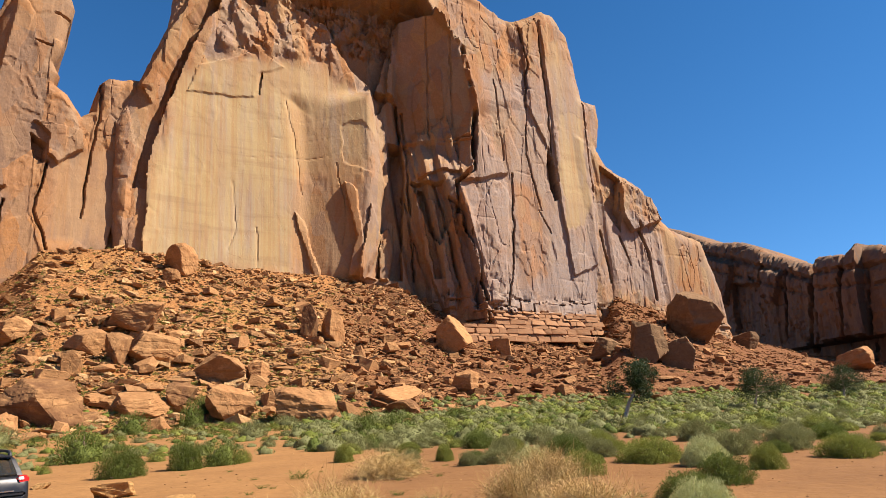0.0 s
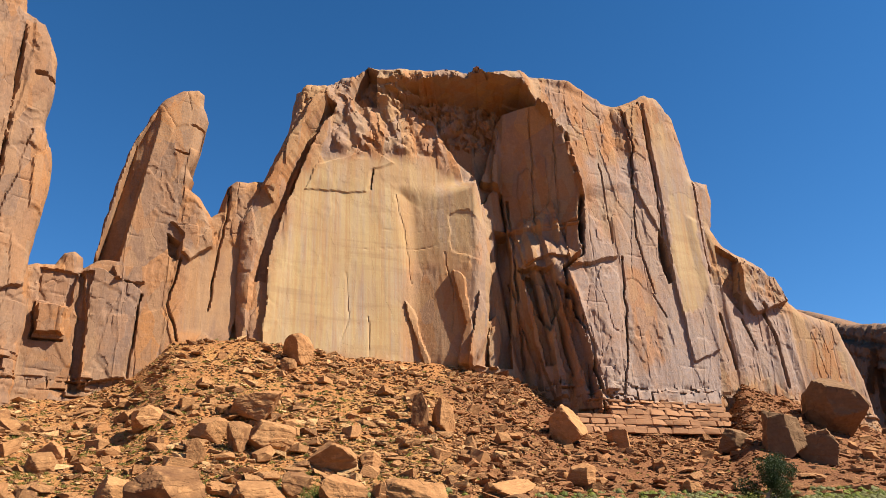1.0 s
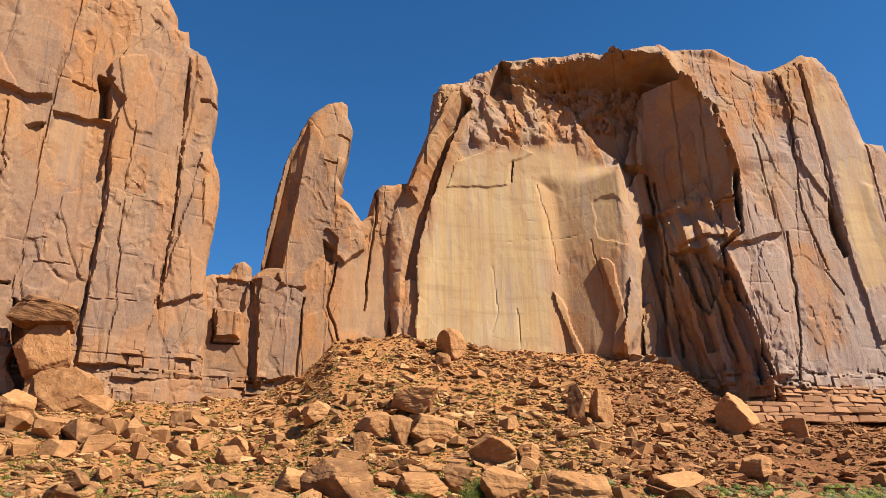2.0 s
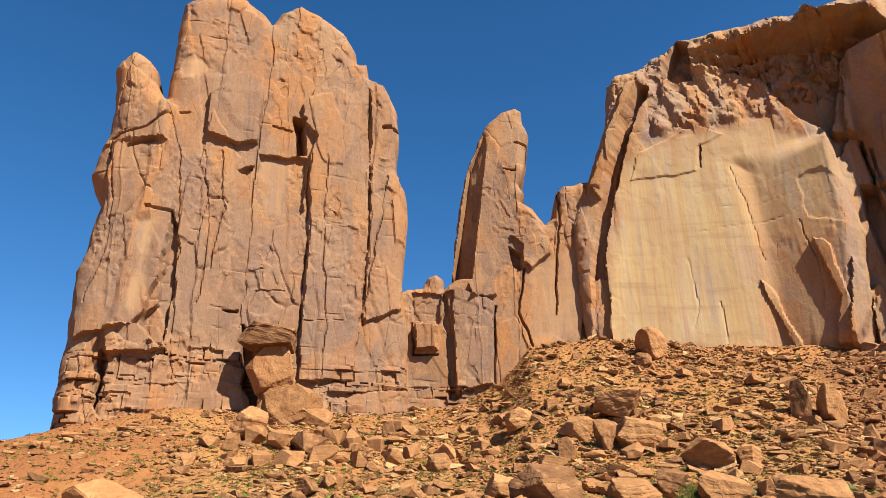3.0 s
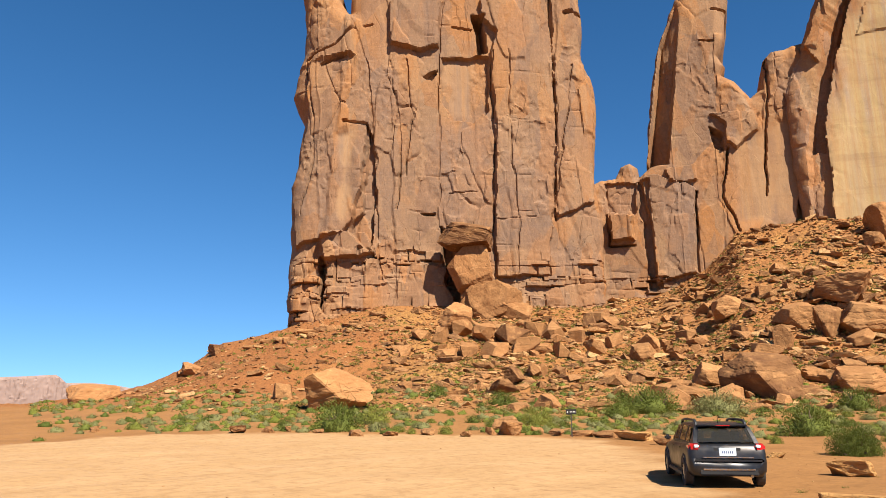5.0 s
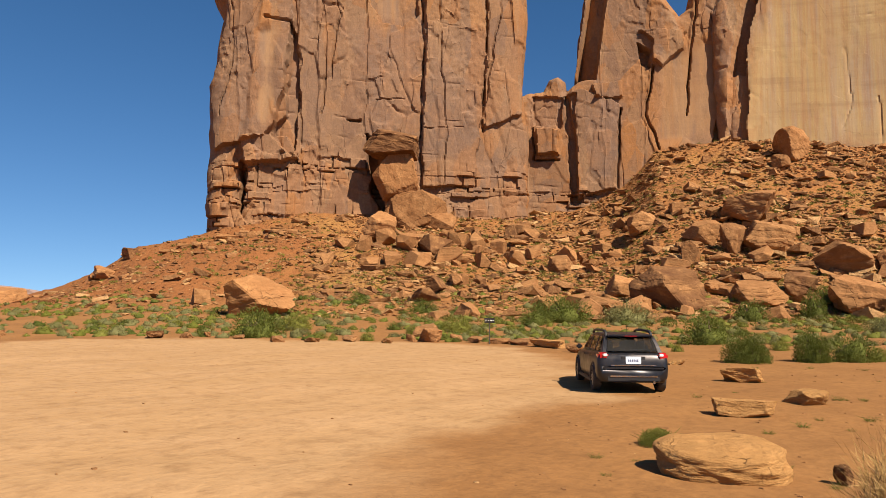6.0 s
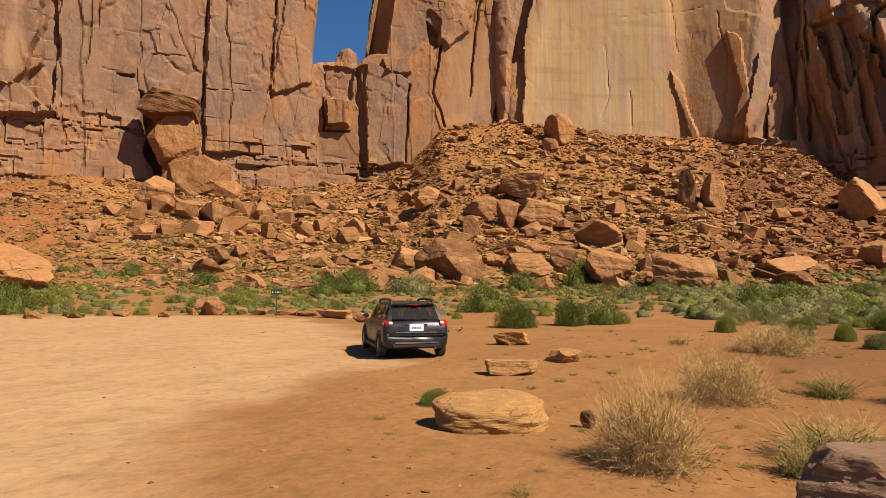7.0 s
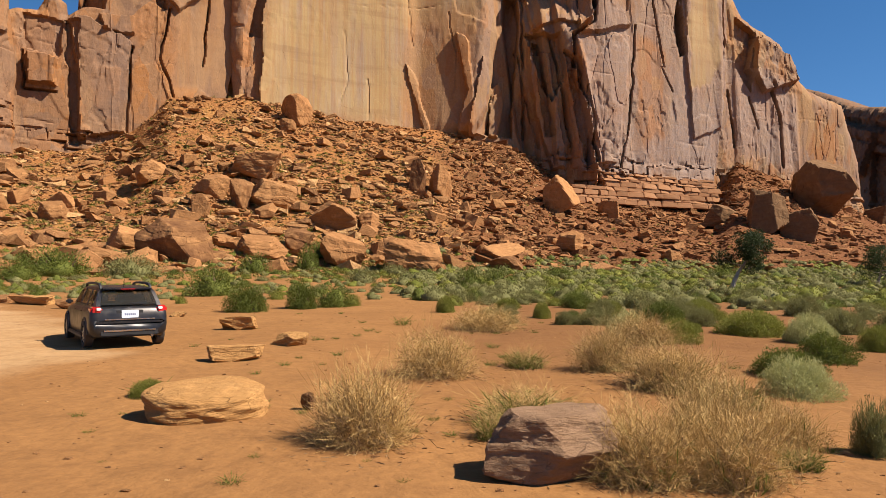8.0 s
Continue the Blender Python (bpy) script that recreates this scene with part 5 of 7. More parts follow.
# ---------------------------------------------------------------- plants
def leaf_material(name, a, b, rough=0.7, grain=26.0, depth=0.4, thin=0.35):
    m = Mat(name, rough, 0, 0.2)
    c = m.mix(m.island(), a, b)
    c = m.mix(m.mul(m.random(), 0.3), c, tuple(v * 0.65 for v in a))
    speck = m.noise(grain, 4, 0.7)
    c = m.mix(m.step(speck, 0.42, 0.62, 0.0, depth), c, tuple(v * 0.42 for v in a))
    c = m.mix(m.step(m.noise(grain * 0.55, 4, 0.7), 0.55, 0.7, 0.0, depth * 0.8), c, tuple(v * 1.25 for v in b))
    m.colour(c).bump(speck, 0.05, 0.6)
    # thin leaves let some of the sun through
    through_light = m.node("ShaderNodeBsdfTranslucent", Color=c)
    both = m.node("ShaderNodeMixShader", Fac=thin)
    m.put(both.inputs[1], m.b.outputs[0]), m.put(both.inputs[2], through_light.outputs[0])
    m.put(m.t.nodes["Material Output"].inputs[0], both.outputs[0])
    return m.m


M_SAGE = leaf_material("sage_leaf", (0.180, 0.176, 0.060), (0.300, 0.284, 0.112))
M_GREEN = leaf_material("green_leaf", (0.090, 0.114, 0.018), (0.190, 0.212, 0.042))
M_LIME = leaf_material("lime_leaf", (0.175, 0.192, 0.028), (0.295, 0.292, 0.064))
# sage colour raised to make up for the shade among close leaves
M_BRIGHT_SAGE = leaf_material("brightened_sage_leaf", (0.340, 0.345, 0.130), (0.490, 0.480, 0.220), depth=0.15)
M_TUFT = leaf_material("yellow_green_tuft", (0.145, 0.140, 0.028), (0.270, 0.225, 0.062))
M_DARK = leaf_material("juniper_leaf", (0.025, 0.042, 0.014), (0.062, 0.080, 0.026))
M_STRAW = leaf_material("dry_grass", (0.400, 0.250, 0.090), (0.640, 0.440, 0.175), grain=4.0, depth=0.1, thin=0.08)
M_BROWN = leaf_material("dead_stem", (0.170, 0.095, 0.045), (0.300, 0.190, 0.095), thin=0.05)
M_TWIG = plain("twig_bark", (0.16, 0.11, 0.07), 0.9, vary=0.35, scale=20)


def slivers(rng, base, tip, width):
    """Leaves far off: one triangle each."""
    n = len(base)
    side = np.cross(tip - base, rng.normal(size=(n, 3)))
    side *= (width / (2 * np.linalg.norm(side, axis=1) + 1e-9))[:, None]
    return np.stack([base + side, tip, base - side], 1).reshape(-1, 3), np.arange(n * 3).reshape(n, 3)


def blades(rng, base, tip, width, bend=0.0):
    """Thin leaves from base to tip, each two triangles wide at the middle."""
    n = len(base)
    mid = (base + tip) / 2 + rng.normal(size=(n, 3)) * bend
    side = np.cross(tip - base, rng.normal(size=(n, 3)))
    side /= np.linalg.norm(side, axis=1, keepdims=True) + 1e-9
    w = side * width[:, None] / 2
    v = np.stack([base, mid + w, tip, mid - w], 1).reshape(-1, 3)
    k = np.arange(n)[:, None] * 4
    f = np.concatenate([k + [0, 1, 2], k + [0, 2, 3]])
    return v, f


def dome(rng, n, seed, lumps=0.35, low=0.0, shell=0.55):
    """Points in a lumpy half ball of radius 1 and height 1."""
    d = rng.normal(size=(n, 3))
    d[:, 2] = np.abs(d[:, 2]) + low
    d /= np.linalg.norm(d, axis=1, keepdims=True)
    a = np.arctan2(d[:, 1], d[:, 0])
    r = 1 + lumps * (vnoise(np.cos(a) * 1.7 + d[:, 2] * 2, np.sin(a) * 1.7, seed) + 0.5 * vnoise(np.cos(a) * 4 + 7, np.sin(a) * 4 + d[:, 2] * 5, seed + 2))
    return d * (r * rng.uniform(shell, 1, n) ** 0.6)[:, None], d


def shrub_arrays(seed, leaves, length, width, upright, lumps=0.35, shell=0.45, make=None):
    """A rounded bush of unit radius."""
    rng = np.random.RandomState(seed)
    p, d = dome(rng, leaves, seed, lumps, shell=shell)
    way = d * (1 - upright) + np.array([0, 0, upright]) + rng.normal(size=d.shape) * 0.45
    way /= np.linalg.norm(way, axis=1, keepdims=True)
    size = length * rng.uniform(0.6, 1.4, leaves)
    return (make or blades)(rng, p - way * size[:, None] * 0.5, p + way * size[:, None] * 0.5, width * rng.uniform(0.7, 1.3, leaves))


def core_arrays(seed, lumps, scale, level=2):
    """The dense, leafy inside of a bush."""
    bm = bmesh.new()
    bmesh.ops.create_icosphere(bm, subdivisions=max(level, 1), radius=1)
    v = np.array([p.co[:] for p in bm.verts])
    f = np.array([[q.index for q in p.verts] for p in bm.faces])
    bm.free()
    a = np.arctan2(v[:, 1], v[:, 0])
    up = np.abs(v[:, 2])
    r = 1 + lumps * (vnoise(np.cos(a) * 1.7 + up * 2, np.sin(a) * 1.7, seed) + 0.5 * vnoise(np.cos(a) * 4 + 7, np.sin(a) * 4 + up * 5, seed + 2))
    v = v * (r * scale * (1 + 0.14 * np.sin(v[:, 0] * 37 + v[:, 1] * 53 + v[:, 2] * 71) + 0.10 * vnoise(v[:, 0] * 3.5 + 9, v[:, 1] * 3.5 + v[:, 2] * 4, seed + 5)))[:, None]
    v[:, 2] = np.maximum(v[:, 2], -0.05)
    top = (v[f][:, :, 2] > -0.04).any(1)
    return v, f[top]


def joined(*pairs):
    vs, fs, total = [], [], 0
    for v, f in pairs:
        vs.append(v), fs.append(f + total)
        total += len(v)
    return np.concatenate(vs), np.concatenate(fs)


def stems_arrays(seed, count, reach=0.8, width=0.035):
    rng = np.random.RandomState(seed + 900)
    p, d = dome(rng, count, seed, 0.3, 0.3)
    return blades(rng, p * [0.12, 0.12, 0], p * reach, np.full(count, width), 0.06)


def grass_arrays(seed, count, spread, lean, width, bend=0.10):
    """A tuft of unit height: long thin blades that arch outwards."""
    rng = np.random.RandomState(seed)
    a, r = rng.uniform(0, 6.283, count), spread * rng.uniform(0, 1, count) ** 0.6
    base = np.stack([np.cos(a) * r, np.sin(a) * r, np.zeros(count)], -1)
    h = rng.uniform(0.35, 1.0, count) * (1 - 0.5 * (r / spread) ** 2)
    out = lean * rng.uniform(0.0, 1.0, count) + 0.1
    b = a + rng.normal(size=count) * 0.7
    mid = base + np.stack([np.cos(b) * out * h * 0.35, np.sin(b) * out * h * 0.35, h * 0.6], -1) + rng.normal(size=(count, 3)) * bend * 0.4
    tip = base + np.stack([np.cos(b) * out * h, np.sin(b) * out * h, h], -1) + rng.normal(size=(count, 3)) * bend
    tip[:, 2] = np.maximum(tip[:, 2], 0.05)
    v1, f1 = blades(rng, base, mid, np.full(count, width))
    v2, f2 = blades(rng, mid - (mid - base) * 0.08, tip, np.full(count, width * 0.8))
    return np.concatenate([v1, v2]), np.concatenate([f1, f2 + len(v1)])


SHRUBS = {}
for kind, mat, leaves, length, width, upright, lumps, label in (
        ("sagebrush", M_SAGE, 9500, 0.10, 0.019, 0.55, 0.30, "grey-green sagebrush growing in red sand"),
        ("rabbitbrush", M_BRIGHT_SAGE, 9000, 0.12, 0.017, 0.65, 0.20, "pale green rounded sagebrush on red sand, leaf colour brightened"),
        ("green_bush", M_GREEN, 9500, 0.085, 0.022, 0.30, 0.26, "dense dark green desert bush on red sand"),
        ("snakeweed", M_LIME, 9000, 0.12, 0.016, 0.65, 0.14, "low rounded lime-green shrub on red sand")):
    SHRUBS[kind] = (label, [], [])
    for k in range(4):
        seed = 40 + 7 * k + len(kind)
        twigs = fast_mesh("branchwork", *stems_arrays(k, 46), M_TWIG, smooth=False)
        for n, (count, big, heart) in enumerate(((leaves, 1.0, 0.50), (2400, 1.25, 0.60))):
            v, f = joined(shrub_arrays(seed, count, length * big, width * big ** 1.5, upright * 0.75, lumps, 0.42, slivers), core_arrays(seed, lumps, heart, 3 - n))
            SHRUBS[kind][1 + n].append((fast_mesh("foliage", v, f, mat), twigs))


def shrub(kind, x, y, w, h, seed=0):
    label, near, far = SHRUBS[kind]
    rng = random.Random(seed + int(x * 31 + y * 17))
    foliage, twigs = (near if math.hypot(x, y) < 34 else far)[rng.randrange(4)]
    ob = new(kind, None)
    ob.matrix_world = pose(x, y, on_ground(x, y) - 0.02, 0, 0, rng.uniform(0, 360)) @ Matrix.Diagonal((w / 2, w / 2, h, 1))
    for name, me in (("foliage", foliage), ("branchwork", twigs)):
        new(name, me).parent = ob
    return tagged(ob, label, "shrub", "desert shrubs")


DARK_BUSHES = [(-17.4, 40.9, 3.20, 1.89), (-10.8, 29.2, 1.84, 1.18), (-9.1, 31.9, 1.52, 1.35), (-8.0, 33.4, 1.97, 1.18), (-34.7, 51.7, 5.60, 2.29), (-40.2, 57.0, 2.85, 1.37), (-23.1, 63.8, 3.32, 1.99), (-2.3, 54.7, 2.33, 1.79), (0.1, 60.1, 2.95, 1.67), (-20.0, 71.3, 2.42, 2.66), (5.7, 13.8, 1.38, 0.57), (7.4, 15.9, 1.30, 0.69), (27.2, 86.2, 4.42, 1.62), (6.2, 26.1, 1.54, 0.79), (6.7, 78.6, 3.22, 1.29)] + [(-40.4, 25.0, 3.72, 1.94), (-38.5, 55.7, 3.31, 1.66), (-34.2, 46.9, 2.84, 1.42), (-20.3, 76.3, 2.57, 1.93), (-53.4, 44.0, 2.26, 1.24), (-47.2, 46.8, 3.25, 1.41)]
for n, (x, y, w, h) in enumerate(DARK_BUSHES):
    shrub("green_bush", x, y, w, h, n)
LIMES = [(-12.8, 39.3, 1.08, 0.61), (-7.2, 34.0, 1.03, 0.68), (7.8, 21.7, 2.23, 0.79), (9.4, 17.8, 0.92, 0.66), (1.8, 27.6, 0.77, 0.68), (-2.2, 29.9, 0.89, 0.74), (5.0, 19.3, 1.31, 0.69), (4.5, 25.3, 0.84, 0.55), (-15.6, 33.1, 0.66, 0.42), (-5.3, 10.4, 0.65, 0.29)] + [(-32.5, 27.4, 0.97, 0.55), (-34.9, 26.7, 0.65, 0.43), (-30.8, 27.5, 0.61, 0.40), (-34.8, 33.5, 1.18, 0.71), (-42.8, 29.4, 2.54, 1.27), (-34.1, 37.2, 2.47, 1.23)]
for n, (x, y, w, h) in enumerate(LIMES):
    shrub("snakeweed", x, y, w, h, n)
SAGES = [(4.4, 8.1, 0.54, 0.62), (10.8, 22.5, 1.63, 0.82), (7.2, 25.0, 1.28, 0.68), (4.2, 28.6, 1.42, 0.80), (2.4, 24.4, 0.80, 0.52), (-10.1, 67.3, 2.78, 1.22), (-11.7, 58.6, 2.93, 1.37), (-30.3, 54.7, 4.60, 1.84), (6.9, 34.6, 2.02, 0.98), (12.7, 29.9, 1.59, 0.90)]
for n, (x, y, w, h) in enumerate(SAGES):
    shrub("sagebrush", x, y, w, h, n)


# nearer sagebrush, in the brightened leaf colour
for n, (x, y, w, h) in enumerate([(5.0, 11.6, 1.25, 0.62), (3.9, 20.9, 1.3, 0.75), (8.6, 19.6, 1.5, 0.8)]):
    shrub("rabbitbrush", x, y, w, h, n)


def keep_clear(x, y):
    """The lot, the open sand near it and the walk stay bare."""
    return float(inside(np.array(x), np.array(y), LOT)) > -1.0


def scatter_shrubs():
    rng = random.Random(21)
    made = 0
    taken = [q[:3] for q in DARK_BUSHES + LIMES + SAGES]
    while made < 300:
        az = rng.uniform(-38, 74) if rng.random() < 0.6 else rng.uniform(-38, 4)
        foot = float(np.interp(az, FOOT_AZ, FOOT))
        right = az < 4
        r = rng.uniform(22 if right else 40, 54 if right else foot + 4)
        x, y = -math.sin(radians(az)) * r, math.cos(radians(az)) * r
        if keep_clear(x, y) or (4 < az < 30 and r < 42) or (right and r < 34 and rng.random() > 0.35):
            continue
        if az > 55 and rng.random() > 0.6:
            continue
        kind = rng.choice(["sagebrush"] * 5 + ["snakeweed"] * (2 if right else 3) + ["green_bush"] * (1 if right else 3))
        w = rng.uniform(0.6, 1.7) * (1.1 if right else 0.85)
        if any(math.hypot(x - q[0], y - q[1]) < 0.48 * (w + q[2]) for q in taken):
            continue
        taken.append((x, y, w))
        shrub(kind, x, y, w, w * rng.uniform(0.34, 0.5), made)
        made += 1


scatter_shrubs()


def scatter_sage_field():
    """The far sage plain and the small tufts on the slope, past counting."""
    rng = np.random.RandomState(31)
    full = set()
    for name, mat, count, label, field in (("sage_plain", M_SAGE, 1900, "wide field of grey-green sagebrush below the slope", True), ("lime_plain", M_LIME, 900, "scattered low lime-green shrubs among the sage", True),
                                           ("green_plain", M_GREEN, 600, "scattered dark green bushes among the sage", True), ("slope_tufts", M_LIME, 1500, "small green tufts growing between the rocks", False),
                                           ("slope_grass", M_TUFT, 5200, "thin yellow-green grass growing between the rocks", False)):
        forms = [joined(shrub_arrays(500 + k, 120, 0.20, 0.075, 0.45, 0.28, 0.70, slivers), core_arrays(500 + k, 0.28, 0.76, 2)) if field else shrub_arrays(500 + k, 40, 0.45, 0.26, 0.55, 0.25, 0.4, slivers) for k in range(8)]
        vs, fs, spots, total, made, tries = [], [], [], 0, 0, 0
        while made < count and tries < 60000:
            tries += 1
            az = rng.uniform(-46, 80) if rng.rand() < 0.5 or not field else rng.uniform(-46, 8)
            foot, w = np.interp(az, FOOT_AZ, FOOT), np.interp(az, AZ, REACH)
            if field:
                r = 36 + (foot + 10 - 36) * rng.rand() ** 0.75
                if az > 6 and rng.rand() > (0.95 if r > foot - 24 else 0.3):
                    continue
                if az <= 6 and r < 46 and rng.rand() > (r - 34) / 14:
                    continue
                size = rng.uniform(0.7, 1.9) if az < 8 else rng.uniform(0.45, 1.25)
            else:
                if name == "slope_grass":
                    az = rng.uniform(6, 66)
                    if az > 48 and rng.rand() > 0.25:
                        continue
                r = foot - 6 + (w - foot) * rng.rand() ** 1.2
                size = rng.uniform(0.4, 1.0)
            x, y = -math.sin(radians(az)) * r, math.cos(radians(az)) * r
            if keep_clear(x, y) or vnoise(np.array(x / 7), np.array(y / 7), 60) + 0.75 * rng.rand() < (-0.3 + 0.35 * max(0, r - 70) / 40 if az < 8 else -0.1):
                continue
            wide = 1.25 if az < 8 else 0.9
            cell = (int(x // wide), int(y // wide))
            if field and cell in full:
                continue
            full.add(cell)
            v, f = forms[rng.randint(8)]
            c, s = math.cos(x * 9), math.sin(x * 9)
            q = v * [size / 2, size / 2, size * rng.uniform(0.36, 0.5)]
            vs.append(np.stack([q[:, 0] * c - q[:, 1] * s + x, q[:, 0] * s + q[:, 1] * c + y, q[:, 2] - 0.03], -1))
            spots.append((x, y))
            fs.append(f + total)
            total += len(v)
            made += 1
        tagged(new(name, fast_mesh(name, settled(vs, spots), np.concatenate(fs), mat)), label, "shrubs", kind="stuff")


scatter_sage_field()


# dry grass clumps close by: straw blades, a brown heart of dead stems and some green
def tangle_arrays(seed, count, length, width):
    """Dry twigs that curl every way inside a lumpy dome of unit radius and height."""
    rng = np.random.RandomState(seed)
    p, d = dome(rng, count, seed, 0.35, shell=0.08)
    way = d * 0.35 + rng.normal(size=d.shape) * 0.75 + [0, 0, 0.35]
    way /= np.linalg.norm(way, axis=1, keepdims=True)
    size = (length * rng.uniform(0.4, 1.3, count))[:, None]
    turn = rng.normal(size=d.shape) * 0.35
    mid, tip = p + way * size * 0.5, p + way * size + turn * size * 0.6
    for q in (p, mid, tip):
        q[:, 2] = np.maximum(q[:, 2], 0.01)
    v1, f1 = blades(rng, p, mid, np.full(count, width))
    v2, f2 = blades(rng, mid - (mid - p) * 0.1, tip, np.full(count, width * 0.8))
    return np.concatenate([v1, v2]), np.concatenate([f1, f2 + len(v1)])


def grass_clump(x, y, w, h, seed, straw=1400, green=0, label="tangled clump of dry straw-coloured grass on red sand"):
    ob = new("dry_grass_clump", None)
    ob.matrix_world = pose(x, y, on_ground(x, y) - 0.02, 0, 0, 37 * seed)
    v1, f1 = tangle_arrays(seed, straw * 8 // 5, 0.46, 0.0085)
    v1 = v1 * [w * 0.5, w * 0.5, h * 0.82]
    v2, f2 = grass_arrays(seed + 50, straw // 15, 0.36, 0.25, 0.005 / h, 0.16)
    v2 = v2 * [w, w, h]
    new("straw", fast_mesh("straw", np.concatenate([v1, v2]), np.concatenate([f1, f2 + len(v1)]), M_STRAW, smooth=False)).parent = ob
    # dead stems, thickened so their brown also stands for shade inside the clump
    v, f = tangle_arrays(seed + 9, straw // 2, 0.4, 0.016)
    new("dead_heart", fast_mesh("dead_heart", v * [w * 0.44, w * 0.44, h * 0.55], f, M_BROWN, smooth=False)).parent = ob
    if green:
        v, f = grass_arrays(seed * 3, green, 0.38, 0.4, 0.010 / h, 0.10)
        new("green_growth", fast_mesh("green_growth", v * [w, w, h * 0.75], f, M_GREEN, smooth=False)).parent = ob
    return tagged(ob, label, "grass", "dry grass clumps")


CLUMPS = [(-1.4, 7.9, 1.30, 0.99), (-1.0, 12.8, 1.50, 0.91), (-0.3, 22.4, 2.21, 0.92), (2.3, 13.9, 1.29, 0.99), (3.0, 11.8, 1.62, 0.96), (3.9, 18.6, 1.87, 0.94), (2.6, 8.2, 1.08, 0.87), (1.6, 6.8, 1.20, 0.78), (2.4, 6.8, 1.05, 0.80), (3.5, 8.3, 0.83, 0.60)]
for n, (x, y, w, h) in enumerate(CLUMPS):
    grass_clump(x, y, w, h, n + 1, 3000 if n in (0, 6, 7, 8) else 2600, 0 if n < 3 else 90)
MIXED = [(0.7, 14.3, 0.95, 0.50), (0.5, 9.3, 1.49, 0.63), (0.1, 8.4, 0.50, 0.43), (3.6, 10.5, 1.11, 0.55), (3.3, 7.4, 0.48, 0.27)]
for n, (x, y, w, h) in enumerate(MIXED):
    grass_clump(x, y, w, h, n + 30, 900, 420, "half-green clump of desert grass on red sand")


def litter():
    """Dead stems and chaff blown against the feet of the clumps."""
    rs = np.random.RandomState(17)
    base = []
    for x, y, w, _ in CLUMPS + MIXED:
        n = int(130 * w)
        a, r = rs.uniform(0, 6.283, n), w * (0.35 + 0.55 * rs.uniform(0, 1, n) ** 1.5)
        base.append(np.stack([x + np.cos(a) * r - 0.12, y + np.sin(a) * r - 0.05], -1))
    base = np.concatenate(base)
    z = lie(base[:, 0], base[:, 1]) + 0.006
    low = np.column_stack([base, z])
    way = rs.normal(size=(len(base), 3)) * [1, 1, 0.12]
    way /= np.linalg.norm(way, axis=1, keepdims=True)
    tip = low + way * rs.uniform(0.03, 0.16, len(base))[:, None]
    tip[:, 2] = np.maximum(tip[:, 2], z + 0.002)
    v, f = blades(rs, low, tip, rs.uniform(0.006, 0.016, len(base)))
    tagged(new("dry_litter", fast_mesh("dry_litter", v, f, M_BROWN, smooth=False)), "dead brown stems scattered on the sand around grass", "plant litter", kind="stuff")


litter()


def sprig(x, y, w, seed):
    v, f = grass_arrays(seed, 90, 0.5, 1.2, 0.03, 0.1)
    ob = new("weed", fast_mesh("weed", v * [w / 2, w / 2, w * 0.32], f, M_GREEN, smooth=False))
    ob.location = (x, y, on_ground(x, y) - 0.01)
    return tagged(ob, "small flat green weed on bare sand", "weed", "small weeds")


WEEDS = [(-2.3, 6.2, 0.37, 0.12), (-5.3, 10.4, 0.84, 0.29), (-5.5, 8.9, 0.30, 0.09), (-5.0, 9.1, 0.18, 0.07), (-4.8, 8.0, 0.21, 0.06), (-4.4, 12.6, 0.33, 0.10), (-3.5, 15.5, 0.45, 0.13), (-0.6, 10.7, 0.27, 0.11), (0.0, 14.4, 0.55, 0.19), (-3.3, 10.1, 0.21, 0.11), (-0.7, 9.3, 0.31, 0.11), (0.0, 17.3, 0.57, 0.17), (-4.2, 14.8, 0.28, 0.08), (-3.1, 23.1, 1.15, 0.27), (-3.8, 20.8, 0.52, 0.16), (-4.6, 18.2, 0.31, 0.09), (-0.9, 8.5, 0.36, 0.10), (-2.4, 7.1, 0.19, 0.06), (-3.9, 6.8, 0.12, 0.04), (-1.2, 7.1, 0.15, 0.05), (-0.7, 6.4, 0.17, 0.04)]
for n, (x, y, w, h) in enumerate(WEEDS):
    sprig(x, y, w, n)
rng = random.Random(77)
made = 0
while made < 64:
    az, r = rng.uniform(-26, 24), rng.uniform(7, 30)
    x, y = -math.sin(radians(az)) * r, math.cos(radians(az)) * r
    if not keep_clear(x, y):
        sprig(x, y, rng.uniform(0.16, 0.45), 40 + made)
        made += 1


# ---------------------------------------------------------------- trees
M_BARK = plain("juniper_bark", (0.36, 0.29, 0.215), 0.9, vary=0.4, scale=14)


def limb(bm, points, radii, sides=7):
    rings = []
    for i, (p, r) in enumerate(zip(points, radii)):
        d = (points[min(i + 1, len(points) - 1)] - points[max(i - 1, 0)]).normalized()
        a = d.cross(Vector((0.3, 1, 0.2))).normalized()
        b = d.cross(a)
        rings.append([bm.verts.new(p + (a * math.cos(6.2832 * k / sides) + b * math.sin(6.2832 * k / sides)) * r * (0.85 + 0.3 * ((k * 7 + i * 3) % 5) / 5)) for k in range(sides)])
    for q, r in zip(rings[:-1], rings[1:]):
        for k in range(sides):
            bm.faces.new((q[k], q[(k + 1) % sides], r[(k + 1) % sides], r[k]))
    bm.faces.new(rings[-1])


